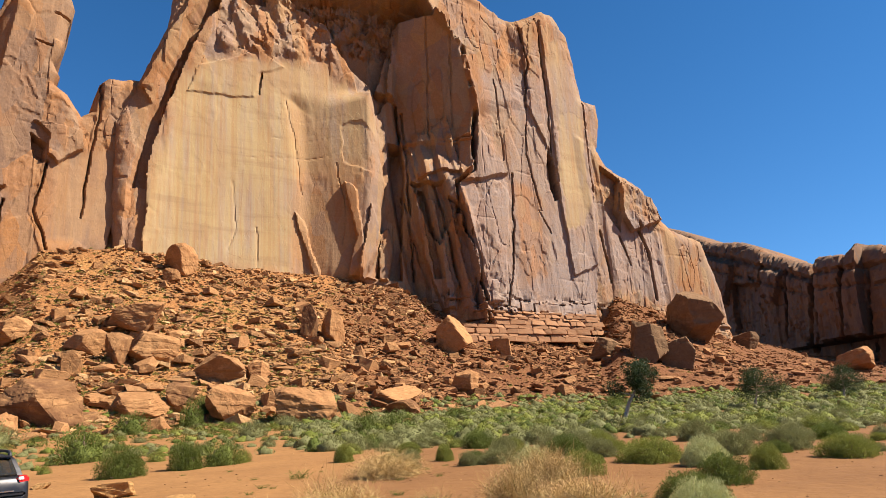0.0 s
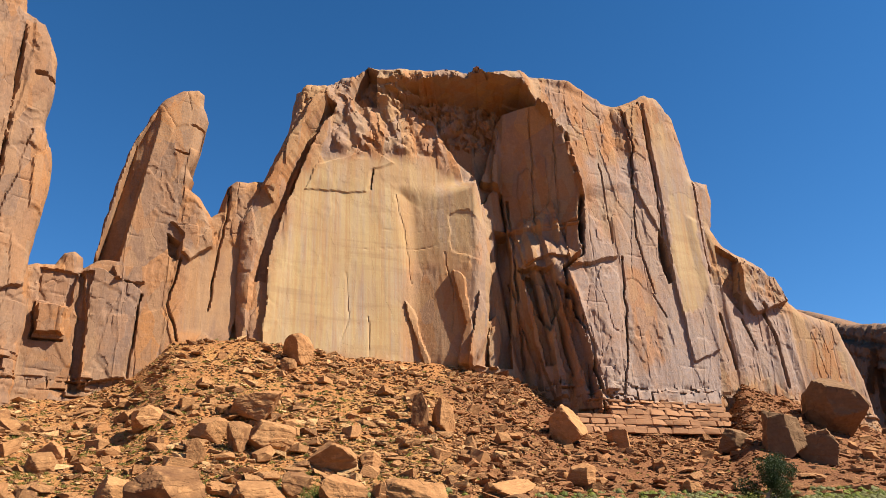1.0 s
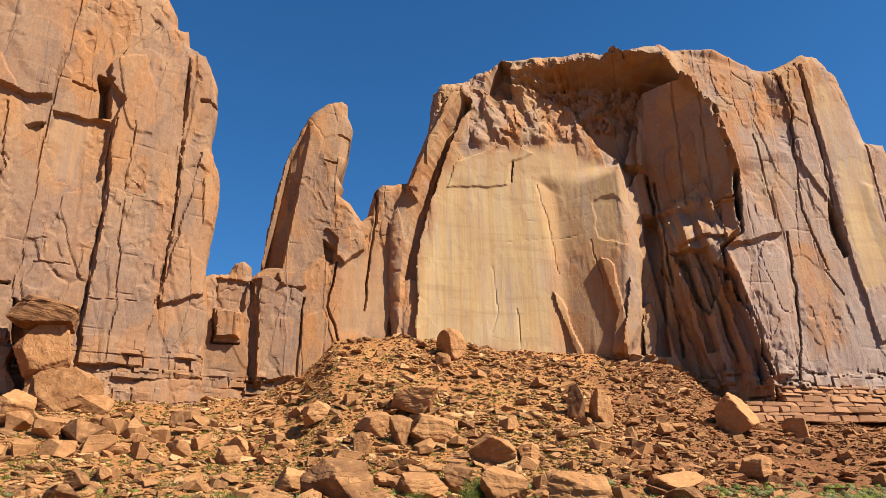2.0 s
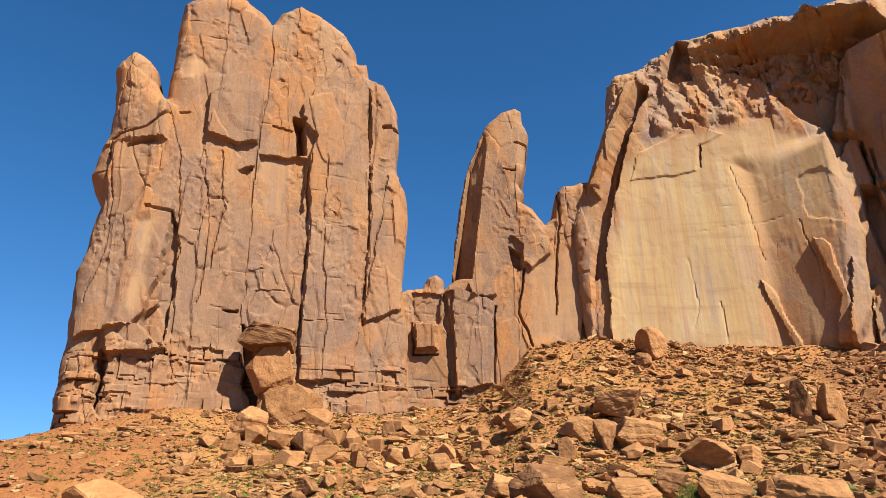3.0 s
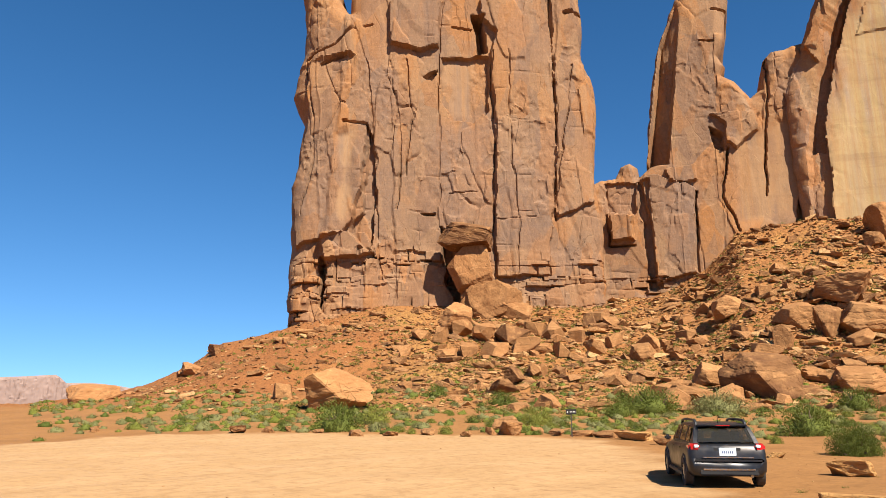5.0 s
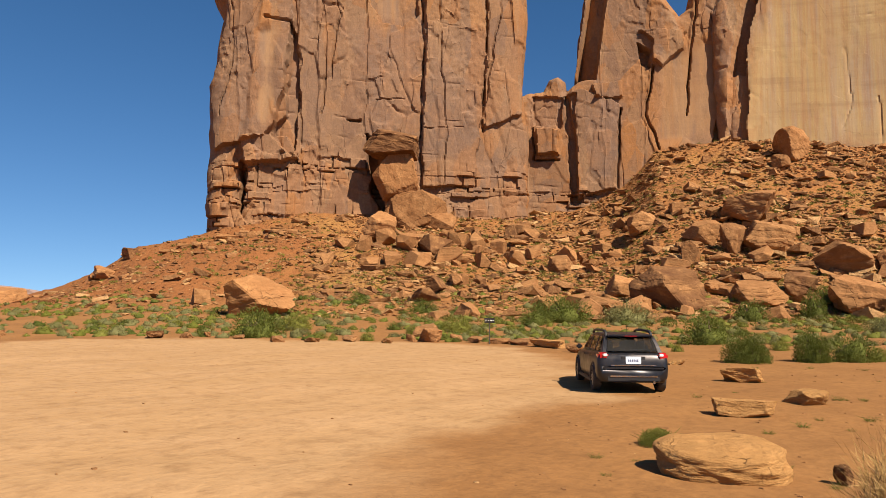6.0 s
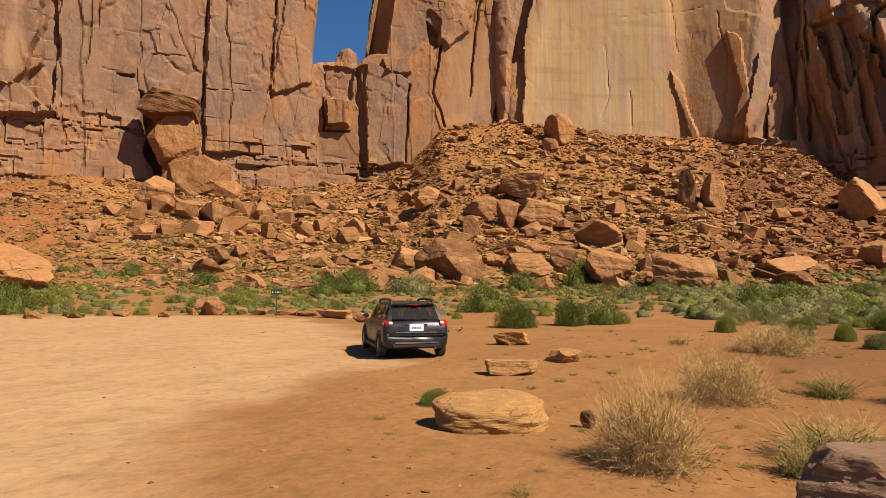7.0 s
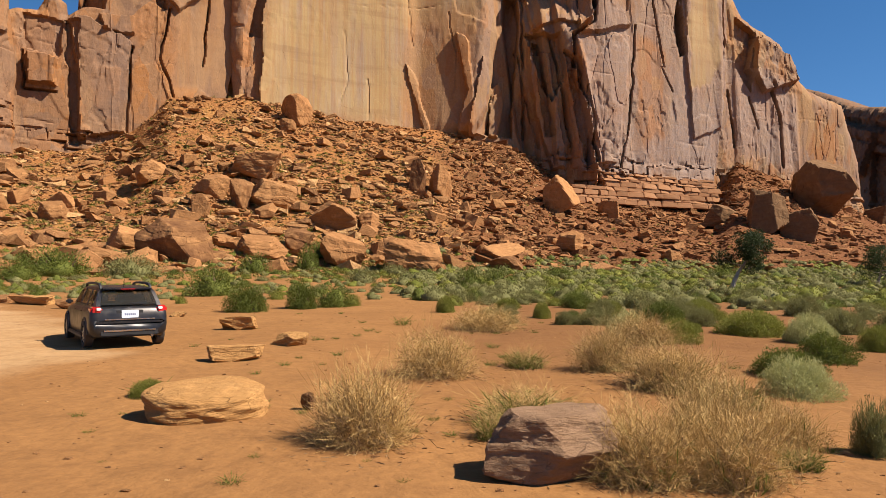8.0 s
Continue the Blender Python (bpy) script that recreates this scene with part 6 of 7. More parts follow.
def juniper(x, y, height, width, lean, seed, bare=0.45):
    rng = random.Random(seed)
    ob = new("juniper_tree", None)
    ob.matrix_world = pose(x, y, on_ground(x, y) - 0.05)
    bm = bmesh.new()
    path = [Vector((lean * height * t ** 1.3 + 0.05 * height * math.sin(5 * t + seed), 0.04 * height * math.sin(4 * t), height * 0.8 * t)) for t in (0, 0.12, 0.25, 0.4, 0.55, 0.75, 1)]
    limb(bm, path, [height * q for q in (0.05, 0.036, 0.03, 0.026, 0.02, 0.013, 0.005)])
    centres = []
    for k in range(9):
        t = bare + (1 - bare) * (k + rng.random()) / 9
        i = min(int(t * 6), 5)
        start = path[i].lerp(path[i + 1], t * 6 - i)
        a = k * 2.4 + rng.random()
        reach = width * 0.5 * rng.uniform(0.45, 0.95) * (1.15 - 0.5 * t)
        tip = start + Vector((math.cos(a) * reach, math.sin(a) * reach, height * rng.uniform(0.02, 0.14)))
        mid = start.lerp(tip, 0.5) + Vector((0, 0, -0.03 * height))
        limb(bm, [start, mid, tip], [height * 0.014, height * 0.009, height * 0.003], 5)
        centres += [mid.lerp(tip, 0.4), tip]
    centres.append(path[-1])
    centres.append(path[-2])
    part("trunk", bm, M_BARK, ob, "twisted grey-brown trunk")
    rs = np.random.RandomState(seed)
    vs, fs, total = [], [], 0
    for c in centres:
        n = 420
        size = width * rs.uniform(0.13, 0.24)
        p = rs.normal(size=(n, 3))
        p /= np.linalg.norm(p, axis=1, keepdims=True)
        p = p * (rs.uniform(0.2, 1, n) ** 0.5)[:, None] * [size, size, size * 0.75] + np.array(c)
        way = rs.normal(size=(n, 3)) + [0, 0, 0.6]
        way /= np.linalg.norm(way, axis=1, keepdims=True)
        v, f = blades(rs, p - way * 0.07, p + way * 0.09, np.full(n, 0.06))
        vs.append(v), fs.append(f + total)
        total += len(v)
    new("crown", fast_mesh("crown", np.concatenate(vs), np.concatenate(fs), M_DARK, smooth=False)).parent = ob
    return tagged(ob, "dark green juniper tree with a leaning bare trunk", "tree", "junipers")


for n, (x, y, w, h) in enumerate([(16.4, 49.6, 2.56, 4.27), (34.0, 65.1, 4.19, 3.23), (50.0, 76.3, 3.87, 3.27)]):
    juniper(x, y, h * 1.18, w * 1.4, (0.22, 0.05, 0.1)[n], 4 + n, (0.6, 0.4, 0.35)[n])


# ---------------------------------------------------------------- rocks on the sand
M_FLAT = rock_material("bedded_sandstone", (0.437, 0.227, 0.082), (0.475, 0.259, 0.099), 0.9, mixed=0.0)
M_GREY = rock_material("grey_sandstone", (0.250, 0.150, 0.088), (0.330, 0.208, 0.128), 0.95, mixed=0.0)


def worn_block(seed, layers, mat, name, squash=2.6, notch=0.035, lumps=1.0):
    """A rounded slab whose sides show thin bedding."""
    bm = bmesh.new()
    bmesh.ops.create_icosphere(bm, subdivisions=5, radius=1)
    for v in bm.verts:
        p = v.co.copy()
        flat = math.hypot(p.x, p.y)
        p /= (flat ** squash + abs(p.z) ** squash) ** (1 / squash)
        n = noise.noise(p * 1.1 + Vector((seed, 0, 0))) * 0.16 + noise.noise(p * 3 + Vector((0, seed, 0))) * 0.07
        n *= lumps
        side = 1 - min(1, abs(p.z)) ** 3
        bed = math.sin((p.z + 0.12 * noise.noise(p * 1.5)) * layers) * noise.noise(Vector((p.x * 2, p.y * 2, p.z * layers * 0.4))) * notch * side * 2
        v.co = p * (1 + n + bed) + noise.noise_vector(p * 9) * 0.012
    v, f = arrays_of(bm)
    return fast_mesh(name, v, f, mat, smooth=False)


def sand_rock(x, y, w, h, me, turn, label, deep=0.7, lean=0.0, sink=0.1):
    ob = new("rock", me)
    ob.matrix_world = pose(x, y, on_ground(x, y) + h * (0.5 - sink), lean, 0, turn) @ Matrix.Diagonal((w, w * deep, h * 1.1, 1))
    return tagged(ob, label, "rock", "rocks on the sand")


(fx, fy, fw, fh), (gx, gy, gw, gh) = [(-3.8, 9.1, 1.67, 0.68), (0.7, 6.9, 1.38, 0.77)]
sand_rock(fx, fy, fw, 0.42, worn_block(3, 34, M_FLAT, "rock", 5.0, 0.009, 0.9), 18, "flat rounded tan sandstone slab with fine bedding", 0.72, 9, 0.05)
sand_rock(gx, gy, gw * 1.12, gh * 0.86, faceted_rock(5, M_GREY, [((0, 0.08, 1), 0.62), ((0.2, -1, 0.45), 0.80), ((-0.75, -0.75, 0.15), 0.82), ((-1, 0.2, 0.5), 0.78), ((1, -0.3, 0.55), 0.80)]), 20, "weathered grey-brown sandstone boulder in dry grass", 0.75, 0)
# stand-in block for a small dark shape of unknown kind
DARKS = [(-2.52, 9.6, 0.20, 0.26)]
for x, y, w, h in DARKS:
    boulder(x, y, w, h, 3, "small block standing in for an unidentified dark shape beside dry grass", group="rocks on the sand")
LITTLE = [(-8.1, 21.4, 1.17, 0.47), (-5.1, 17.0, 0.88, 0.35), (-5.5, 14.5, 1.24, 0.34), (-22.0, 31.3, 2.07, 0.44), (-12.1, 25.5, 0.60, 0.21), (-19.5, 30.2, 0.82, 0.41)]
for n, (x, y, w, h) in enumerate(LITTLE):
    sand_rock(x, y, w, h, boulder_mesh(610 + n, 5, 0.06, "rock", M_FLAT), (12, -8, 20, 5, 40, 10)[n], "small tan sandstone rock lying on red sand", 0.6)
# the row of stones that edges the lot
EDGE = [(-36.8, 23.9, 1.44, 0.43), (-34.7, 24.9, 1.05, 0.31), (-33.0, 26.5, 1.38, 0.42), (-30.7, 27.4, 0.67, 0.34), (-30.5, 29.2, 0.69, 0.48), (-29.9, 30.1, 1.94, 0.97), (-28.8, 31.3, 0.91, 0.49), (-27.2, 31.2, 1.22, 0.41), (-25.6, 31.5, 1.33, 0.33), (-24.2, 31.7, 1.70, 0.46), (-22.7, 32.0, 1.41, 0.45), (-18.8, 28.9, 0.85, 0.45)] + [(-51.7, 12.9, 0.95, 0.43), (-43.6, 19.4, 1.63, 0.47), (-42.0, 20.7, 0.91, 0.34), (-42.3, 22.2, 0.62, 0.39), (-39.9, 23.1, 0.83, 0.30)]
for n, (x, y, w, h) in enumerate(EDGE):
    ob = boulder(x, y, w, h, n, "low orange sandstone edging stone beside the lot", turn=(n * 37) % 60 - 30, tilt=5, deep=0.6, group="lot edging stones")


def scatter_pebbles():
    rng = np.random.RandomState(91)
    vs, fs, total = [], [], 0
    for _ in range(1800):
        az, r = rng.uniform(-35, 75), 3 + 37 * rng.rand()
        x, y = -math.sin(radians(az)) * r, math.cos(radians(az)) * r
        if keep_clear(x, y) and rng.rand() > 0.12:
            continue
        v, f = SMALL[rng.randint(len(SMALL))]
        s = 0.02 + 0.05 * rng.rand() ** 3
        vs.append(v * [s * 1.3, s, s * 0.6] + [x, y, on_ground(x, y)])
        fs.append(f + total)
        total += len(v)
    tagged(new("pebbles", fast_mesh("pebbles", np.concatenate(vs), np.concatenate(fs), M_RUBBLE, smooth=False)), "small loose stones on the sand and gravel", "pebbles", kind="stuff")


scatter_pebbles()


# ---------------------------------------------------------------- sign
M_SIGN = plain("sign_black", (0.02, 0.018, 0.016), 0.6)
M_SIGN_MARK = plain("sign_white", (0.75, 0.74, 0.70), 0.6)
M_POST = plain("steel_post", (0.09, 0.075, 0.06), 0.6, 0.4)


def box(bm, x0, x1, y0, y1, z0, z1, bevel=0.0):
    made = bmesh.ops.create_cube(bm, size=1)["verts"]
    for v in made:
        v.co = Vector((x0 + (v.co.x + 0.5) * (x1 - x0), y0 + (v.co.y + 0.5) * (y1 - y0), z0 + (v.co.z + 0.5) * (z1 - z0)))
    if bevel:
        edges = list({q for v in made for q in v.link_edges})
        bmesh.ops.bevel(bm, geom=edges, offset=bevel, segments=2, affect="EDGES", clamp_overlap=True)


def boxed(name, parent, mat, *dims, bevel=0.0, label=""):
    bm = bmesh.new()
    box(bm, *dims, bevel=bevel)
    return part(name, bm, mat, parent, label)


def road_sign(x, y, z):
    ob = new("parking_sign", None)
    g = on_ground(x, y)
    ob.matrix_world = pose(x, y, g, 0, 0, 38)
    top = z - g + 0.14
    boxed("post", ob, M_POST, -0.03, 0.03, 0.0, 0.05, -0.1, top - 0.02, label="thin dark post")
    panel = boxed("panel", ob, M_SIGN, -0.29, 0.29, -0.03, 0.0, top - 0.28, top, bevel=0.008)
    for k, (a, b, c, d) in enumerate(((-0.22, -0.18, 0.10, 0.18), (-0.06, -0.02, 0.11, 0.16), (0.03, 0.07, 0.11, 0.16), (0.11, 0.16, 0.11, 0.16), (0.19, 0.23, 0.11, 0.16))):
        bm = bmesh.new()
        box(bm, a, b, -0.036, -0.031, top - 0.28 + c, top - 0.28 + d)
        part("marking", bm, M_SIGN_MARK, panel)
    return tagged(ob, "small black sign with white markings on a post", "sign")


sx, sy, sz = [(-25.66, 30.69, 1.46)][0]
road_sign(sx, sy, sz)


# ---------------------------------------------------------------- car
def paint_material():
    m = Mat("dark_grey_paint", 0.32, 0.55, 0.5)
    dust = m.step(m.noise(3.0, 6, 0.65), 0.35, 0.75)
    m.colour(m.mix(m.mul(dust, 0.22), (0.022, 0.024, 0.029), (0.15, 0.105, 0.075)))
    m.put(m.b.inputs["Roughness"], m.step(dust, 0, 1, 0.28, 0.5))
    return m.m


M_PAINT = paint_material()


def tinted_glass():
    m = Mat("tinted_rear_glass", 0.02, 0, 0.5)
    m.colour(m.mix(m.noise(2.0, 3), (0.30, 0.29, 0.26), (0.42, 0.40, 0.36)))
    m.b.inputs["Transmission Weight"].default_value = 0.95
    m.b.inputs["IOR"].default_value = 1.2
    return m.m


M_TINT = tinted_glass()
M_TRIM = plain("black_plastic", (0.018, 0.018, 0.019), 0.55, vary=0.3)
M_TYRE = plain("dusty_tyre", (0.045, 0.035, 0.028), 0.85, vary=0.4)
M_RIM = plain("alloy_rim", (0.30, 0.29, 0.28), 0.35, 0.9)
M_RED = plain("red_lens", (0.45, 0.012, 0.015), 0.15, 0, 0.6)
M_CLEAR = plain("white_lens", (0.75, 0.74, 0.73), 0.15, 0, 0.6)
M_CHROME = plain("chrome", (0.62, 0.62, 0.63), 0.18, 1.0)
M_PLATE = plain("number_plate", (0.62, 0.70, 0.78), 0.5)
M_INK = plain("plate_ink", (0.04, 0.06, 0.16), 0.6)
M_SEAT = plain("beige_seat", (0.33, 0.27, 0.20), 0.8)


def loft(bm, sections):
    """Skin between closed loops of points."""
    loops = [[bm.verts.new(p) for p in s] for s in sections]
    n = len(loops[0])
    for a, b in zip(loops[:-1], loops[1:]):
        for k in range(n):
            bm.faces.new((a[k], a[(k + 1) % n], b[(k + 1) % n], b[k]))
    bm.faces.new(loops[0][::-1])
    bm.faces.new(loops[-1])
    bmesh.ops.recalc_face_normals(bm, faces=bm.faces)


def ring(y, half):
    """A closed loop across the car from its right half, bottom to top."""
    return [Vector((x, y, z)) for x, z in half] + [Vector((-x, y, z)) for x, z in reversed(half)]


def quad_plate(name, parent, mat, corners, thick, label=""):
    """A plate from four corners, given thickness along its normal."""
    c = [Vector(p) for p in corners]
    n = (c[1] - c[0]).cross(c[2] - c[0]).normalized() * thick
    bm = bmesh.new()
    a = [bm.verts.new(p + n) for p in c]
    b = [bm.verts.new(p - n) for p in c]
    bm.faces.new(a), bm.faces.new(b[::-1])
    for k in range(4):
        bm.faces.new((a[k], b[k], b[(k + 1) % 4], a[(k + 1) % 4]))
    bmesh.ops.recalc_face_normals(bm, faces=bm.faces)
    return part(name, bm, mat, parent, label)


def wheel(parent, x, y):
    side = 1 if x > 0 else -1
    hub = new("wheel", None)
    hub.parent = parent
    hub.location = (x, y, 0.325)
    prof = [(-0.10, 0.20), (-0.105, 0.27), (-0.095, 0.315), (-0.07, 0.325), (0.07, 0.325), (0.095, 0.315), (0.105, 0.27), (0.10, 0.20)]
    bm = bmesh.new()
    loops = [[bm.verts.new((px, pr * math.cos(6.2832 * k / 28), pr * math.sin(6.2832 * k / 28))) for k in range(28)] for px, pr in prof]
    for a, b in zip(loops, loops[1:] + loops[:1]):
        for k in range(28):
            bm.faces.new((a[k], a[(k + 1) % 28], b[(k + 1) % 28], b[k]))
    bmesh.ops.recalc_face_normals(bm, faces=bm.faces)
    part("tyre", bm, M_TYRE, hub)
    bm = bmesh.new()
    bmesh.ops.create_cone(bm, segments=24, radius1=0.07, radius2=0.06, depth=0.05, cap_ends=True, matrix=pose(side * 0.07, 0, 0, 0, 90, 0))
    for k in range(10):
        a = 6.2832 * k / 10
        m = pose(0, 0, 0, math.degrees(a))
        made = bmesh.ops.create_cube(bm, size=1)["verts"]
        for v in made:
            v.co = m @ Vector((side * (0.07 + v.co.x * 0.03), v.co.y * 0.045, 0.12 + v.co.z * 0.17))
    part("rim", bm, M_RIM, hub)
    bm = bmesh.new()
    bmesh.ops.create_cone(bm, segments=24, radius1=0.2, radius2=0.2, depth=0.03, cap_ends=True, matrix=pose(side * 0.02, 0, 0, 0, 90, 0))
    part("brake_disc", bm, M_TRIM, hub)


def build_car(x, y, heading):
    car = new("car", None)
    car.matrix_world = pose(x, y, on_ground(x, y), 0, 0, heading)
    # lower body; y runs forward from the rear bumper at 0
    rows = [(0.00, 0.74, 0.40, 0.74), (0.02, 0.81, 0.35, 0.84), (0.06, 0.855, 0.31, 0.95), (0.12, 0.88, 0.28, 1.00), (0.22, 0.89, 0.26, 1.015), (0.45, 0.89, 0.24, 1.01), (1.0, 0.885, 0.22, 1.0), (2.2, 0.885, 0.22, 0.965), (3.2, 0.88, 0.22, 0.94), (3.75, 0.86, 0.24, 0.87), (4.15, 0.80, 0.28, 0.76), (4.34, 0.66, 0.36, 0.66)]
    bm = bmesh.new()
    loft(bm, [ring(yy, [(w * 0.86, zb), (w * 0.97, zb + 0.10), (w, zb + 0.28), (w * 0.985, zt - 0.16), (w * 0.955, zt - 0.05), (w * 0.86, zt)]) for yy, w, zb, zt in rows])
    bmesh.ops.bevel(bm, geom=[q for q in bm.edges if q.is_boundary], offset=0.02, segments=1, affect="EDGES")
    body = part("body", bm, M_PAINT, car, "dusty dark grey painted body")
    body.data.polygons.foreach_set("use_smooth", [True] * len(body.data.polygons))
    # cabin above the belt line
    bm = bmesh.new()
    cabin = [(0.13, 0.76, 0.97, 0.74, 1.02), (0.24, 0.77, 0.97, 0.70, 1.18), (0.40, 0.775, 0.97, 0.64, 1.38), (0.60, 0.78, 0.97, 0.60, 1.455), (1.0, 0.785, 0.965, 0.60, 1.47), (1.85, 0.785, 0.96, 0.60, 1.475), (2.45, 0.78, 0.95, 0.59, 1.44), (2.80, 0.77, 0.93, 0.60, 1.29), (3.35, 0.75, 0.90, 0.68, 0.98)]
    rings = [[bm.verts.new(p) for p in ring(yy, [(wb, zb), (wb * 0.985, zb + (zt - zb) * 0.14), (wt + (wb - wt) * 0.20, zb + (zt - zb) * 0.84), (wt, zb + (zt - zb) * 0.96), (wt * 0.86, zt)])] for yy, wb, zb, wt, zt in cabin]
    last = len(rings) - 2
    for i, (p, q) in enumerate(zip(rings[:-1], rings[1:])):
        for k in range(10):
            glazed = (k == 4 and (i < 2 or i >= last - 1)) or (k in (1, 7) and 2 <= i < last)
            if k != 9 and not glazed:
                bm.faces.new((p[k], p[(k + 1) % 10], q[(k + 1) % 10], q[k]))
    bmesh.ops.recalc_face_normals(bm, faces=bm.faces)
    bmesh.ops.solidify(bm, geom=bm.faces[:], thickness=0.03)
    roof = part("cabin", bm, M_PAINT, car, "dark grey roof and pillars")
    for x, w in ((-0.42, 0.13), (0.0, 0.12), (0.42, 0.13)):
        boxed("headrest", car, M_SEAT, x - w, x + w, 1.05, 1.17, 1.06, 1.27, bevel=0.04)
    boxed("rear_seat", car, M_SEAT, -0.66, 0.66, 0.98, 1.15, 0.95, 1.10, bevel=0.05)
    for x in (-0.38, 0.38):
        boxed("front_headrest", car, M_SEAT, x - 0.13, x + 0.13, 1.95, 2.07, 1.02, 1.30, bevel=0.04)
    # glass
    quad_plate("rear_window", car, M_TINT, [(-0.635, 0.128, 1.045), (0.635, 0.128, 1.045), (0.55, 0.392, 1.388), (-0.55, 0.392, 1.388)], 0.006, "dark tinted rear window")
    quad_plate("windscreen", car, M_TINT, [(-0.60, 3.30, 1.005), (0.60, 3.30, 1.005), (0.51, 2.48, 1.435), (-0.51, 2.48, 1.435)], 0.006)
    for side in (-1, 1):
        for y0, y1, y2, y3 in ((0.44, 0.98, 0.98, 0.66), (1.04, 1.84, 1.84, 1.04), (1.90, 2.78, 2.42, 1.90)):
            quad_plate("side_window", car, M_TINT, [(side * 0.775, y0, 1.03), (side * 0.775, y1, 1.02), (side * 0.642, y2, 1.39), (side * 0.642, y3, 1.39)], 0.006)
        for yy in (1.01, 1.87):
            quad_plate("pillar", car, M_TRIM, [(side * 0.779, yy - 0.04, 1.01), (side * 0.779, yy + 0.04, 1.01), (side * 0.638, yy + 0.04, 1.40), (side * 0.638, yy - 0.04, 1.40)], 0.012)
        # lamps that wrap the corner
        lamp = part("rear_lamp", lamp_mesh(side), M_RED, car, "red tail lamp")
        boxed("reverse_lens", lamp, M_CLEAR, min(side * 0.64, side * 0.745), max(side * 0.64, side * 0.745), -0.002, 0.08, 0.922, 0.990, bevel=0.012, label="white reversing lens")
        boxed("reflector", car, M_RED, min(side * 0.62, side * 0.74), max(side * 0.62, side * 0.74), 0.012, 0.05, 0.475, 0.505)
        rail = bmesh.new()
        limb(rail, [Vector((side * 0.57, yy, zz)) for yy, zz in ((0.50, 1.40), (0.56, 1.47), (0.68, 1.525), (0.95, 1.54), (1.6, 1.545), (2.1, 1.53), (2.32, 1.50), (2.42, 1.42))], [0.03, 0.04, 0.042, 0.03, 0.028, 0.03, 0.036, 0.03], 10)
        part("roof_rail", rail, M_TRIM, car, "black roof rail")
        mirror = bmesh.new()
        box(mirror, min(side * 0.86, side * 1.02), max(side * 0.86, side * 1.02), 2.62, 2.74, 0.98, 1.11, bevel=0.035)
        part("wing_mirror", mirror, M_PAINT, car)
        for yy in (1.15, 2.05):
            boxed("door_handle", car, M_PAINT, min(side * 0.875, side * 0.905), max(side * 0.875, side * 0.905), yy, yy + 0.16, 0.86, 0.89, bevel=0.01)
        boxed("sill", car, M_TRIM, min(side * 0.82, side * 0.895), max(side * 0.82, side * 0.895), 1.05, 3.1, 0.20, 0.30, bevel=0.02)
        for yy in (0.72, 3.38):
            arch = bmesh.new()
            loops = [[arch.verts.new((side * px, yy + pr * math.cos(math.pi * k / 20), 0.34 + pr * math.sin(math.pi * k / 20))) for k in range(21)] for px, pr in ((0.85, 0.345), (0.893, 0.350), (0.905, 0.375), (0.893, 0.405), (0.85, 0.41))]
            for p, q in zip(loops[:-1], loops[1:]):
                for k in range(20):
                    arch.faces.new((p[k], p[k + 1], q[k + 1], q[k]))
            bmesh.ops.recalc_face_normals(arch, faces=arch.faces)
            part("wheel_arch", arch, M_TRIM, car)
            wheel(car, side * 0.815, yy)
    boxed("lower_bumper", car, M_TRIM, -0.66, 0.66, -0.012, 0.06, 0.30, 0.45, bevel=0.025, label="black lower bumper")
    boxed("bumper_strip", car, M_CHROME, -0.58, 0.58, -0.03, -0.008, 0.415, 0.455, bevel=0.004, label="silver bumper strip")
    boxed("bumper_step", car, M_PAINT, -0.78, 0.78, -0.02, 0.12, 0.58, 0.69, bevel=0.035)
    boxed("tailgate_trim", car, M_CHROME, -0.56, 0.56, -0.018, 0.055, 0.692, 0.716, bevel=0.003, label="thin chrome tailgate strip")
    boxed("plate_recess", car, M_TRIM, -0.30, 0.30, 0.022, 0.06, 0.74, 0.92, bevel=0.01)
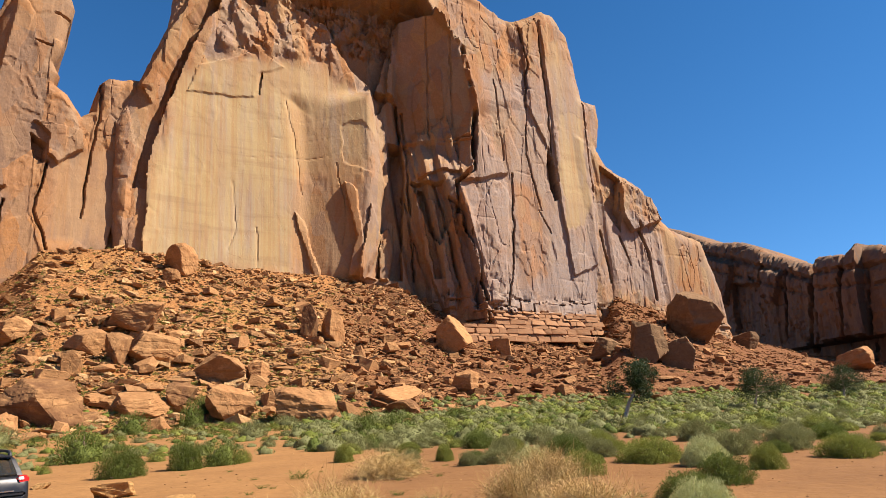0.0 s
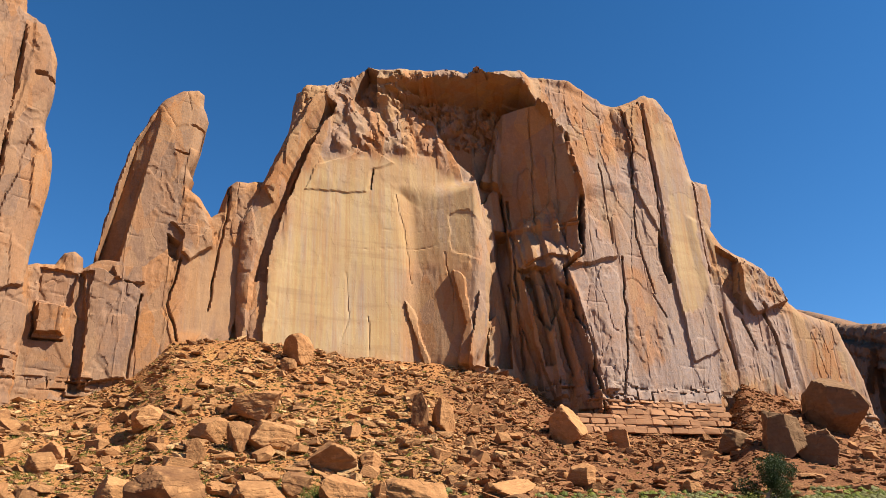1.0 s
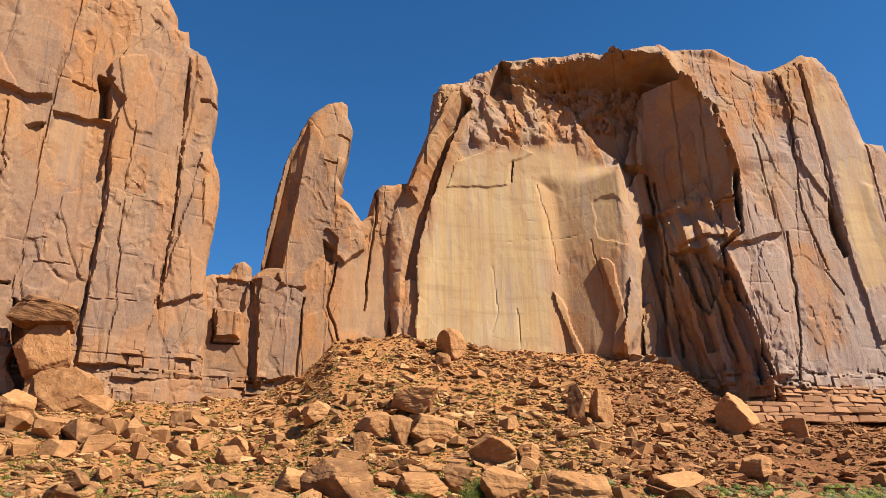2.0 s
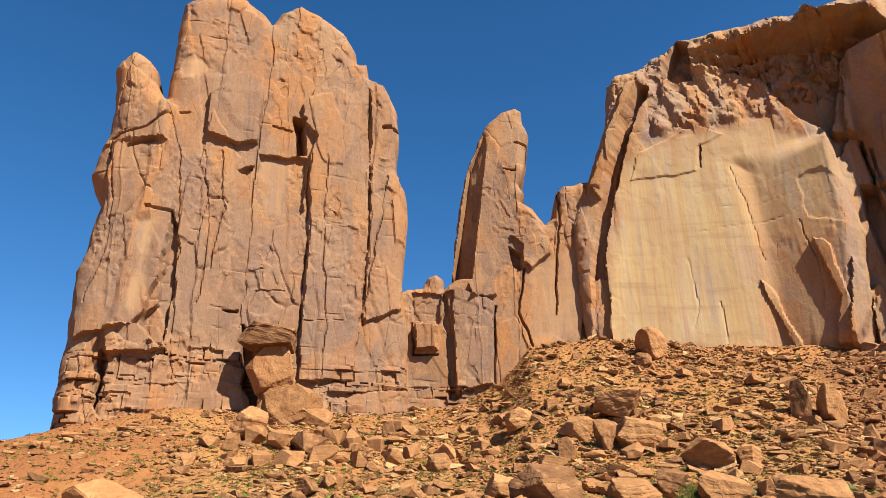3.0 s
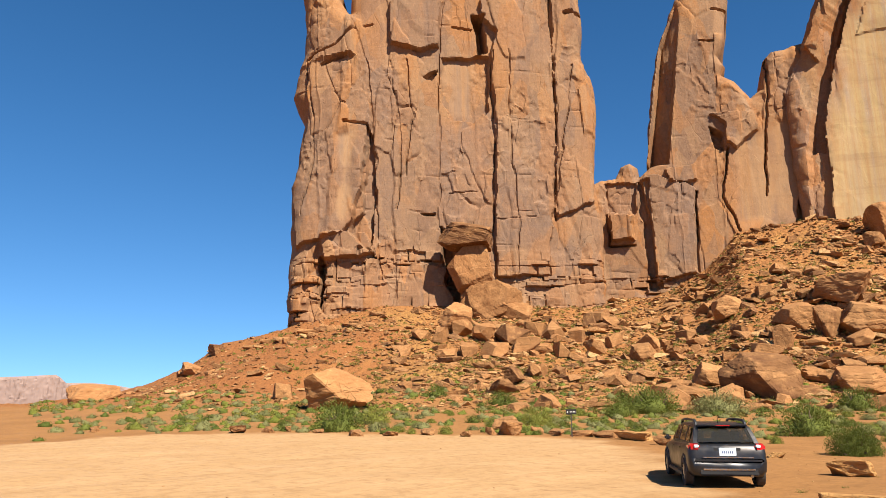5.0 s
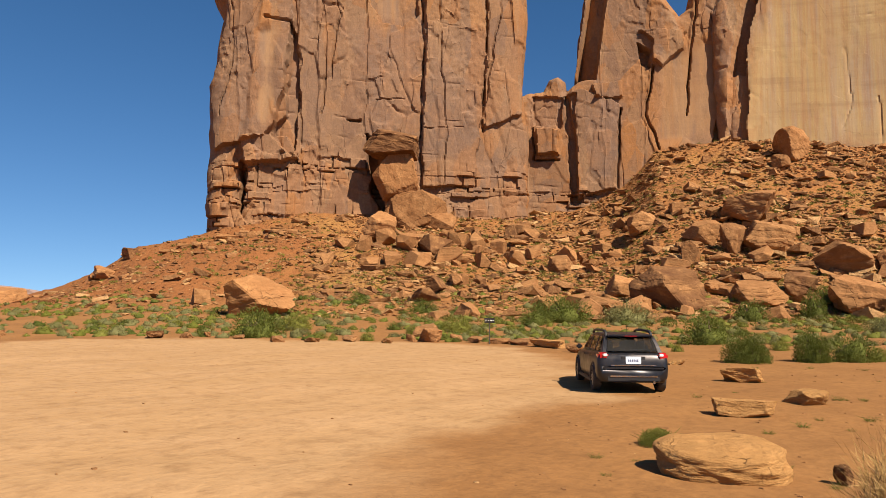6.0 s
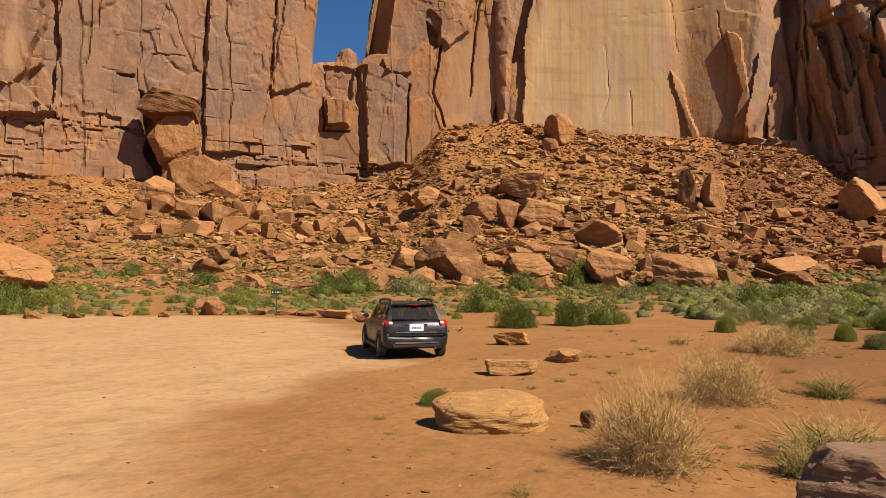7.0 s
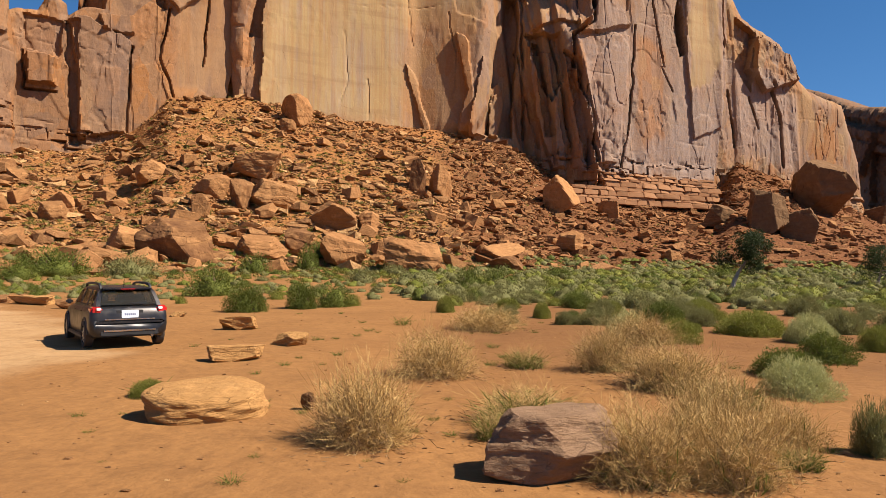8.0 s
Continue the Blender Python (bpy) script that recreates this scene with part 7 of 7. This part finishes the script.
    plate = boxed("number_plate", car, M_PLATE, -0.19, 0.19, 0.000, 0.02, 0.735, 0.92, bevel=0.004, label="pale blue number plate")
    for k in range(6):
        boxed("plate_bar", plate, M_INK, -0.125 + k * 0.044, -0.102 + k * 0.044, -0.004, 0.0, 0.795, 0.85)
    boxed("badge", car, M_CHROME, -0.05, 0.05, 0.085, 0.105, 0.955, 0.985, bevel=0.01, label="small chrome badge")
    boxed("lettering_bar", car, M_CHROME, -0.52, -0.38, 0.065, 0.08, 0.945, 0.962)
    boxed("lettering_bar", car, M_CHROME, -0.52, -0.40, 0.03, 0.045, 0.765, 0.782)
    boxed("lettering_bar", car, M_CHROME, 0.36, 0.52, 0.03, 0.045, 0.765, 0.782)
    boxed("spoiler", car, M_PAINT, -0.57, 0.57, 0.28, 0.58, 1.405, 1.445, bevel=0.018, label="dark grey roof spoiler")
    boxed("brake_light", car, M_RED, -0.16, 0.16, 0.272, 0.282, 1.412, 1.428)
    boxed("wiper", car, M_TRIM, 0.0, 0.40, 0.135, 0.155, 1.075, 1.09)
    boxed("tow_cover", car, M_TRIM, -0.12, 0.12, -0.02, 0.0, 0.33, 0.40, bevel=0.01)
    exhaust = bmesh.new()
    bmesh.ops.create_cone(exhaust, segments=14, radius1=0.035, radius2=0.035, depth=0.14, cap_ends=True, matrix=pose(0.5, 0.05, 0.29, 90, 0, 0))
    part("exhaust_pipe", exhaust, M_CHROME, car)
    antenna = bmesh.new()
    bmesh.ops.create_cone(antenna, segments=6, radius1=0.008, radius2=0.003, depth=0.22, cap_ends=True, matrix=pose(0.0, 0.75, 1.56, 25, 0, 0))
    part("antenna", antenna, M_TRIM, car)
    return tagged(car, "dusty dark grey hatchback car parked on pale gravel", "car")


def lamp_mesh(side):
    bm = bmesh.new()
    box(bm, min(side * 0.61, side * 0.862), max(side * 0.61, side * 0.878), 0.008, 0.34, 0.835, 1.012, bevel=0.045)
    for v in bm.verts:      # follow the rounded corner of the body
        v.co.y += 0.07 * max(0, abs(v.co.x) - 0.72) / 0.14
    return bm


build_car(-8.72, 15.98, 41.0)
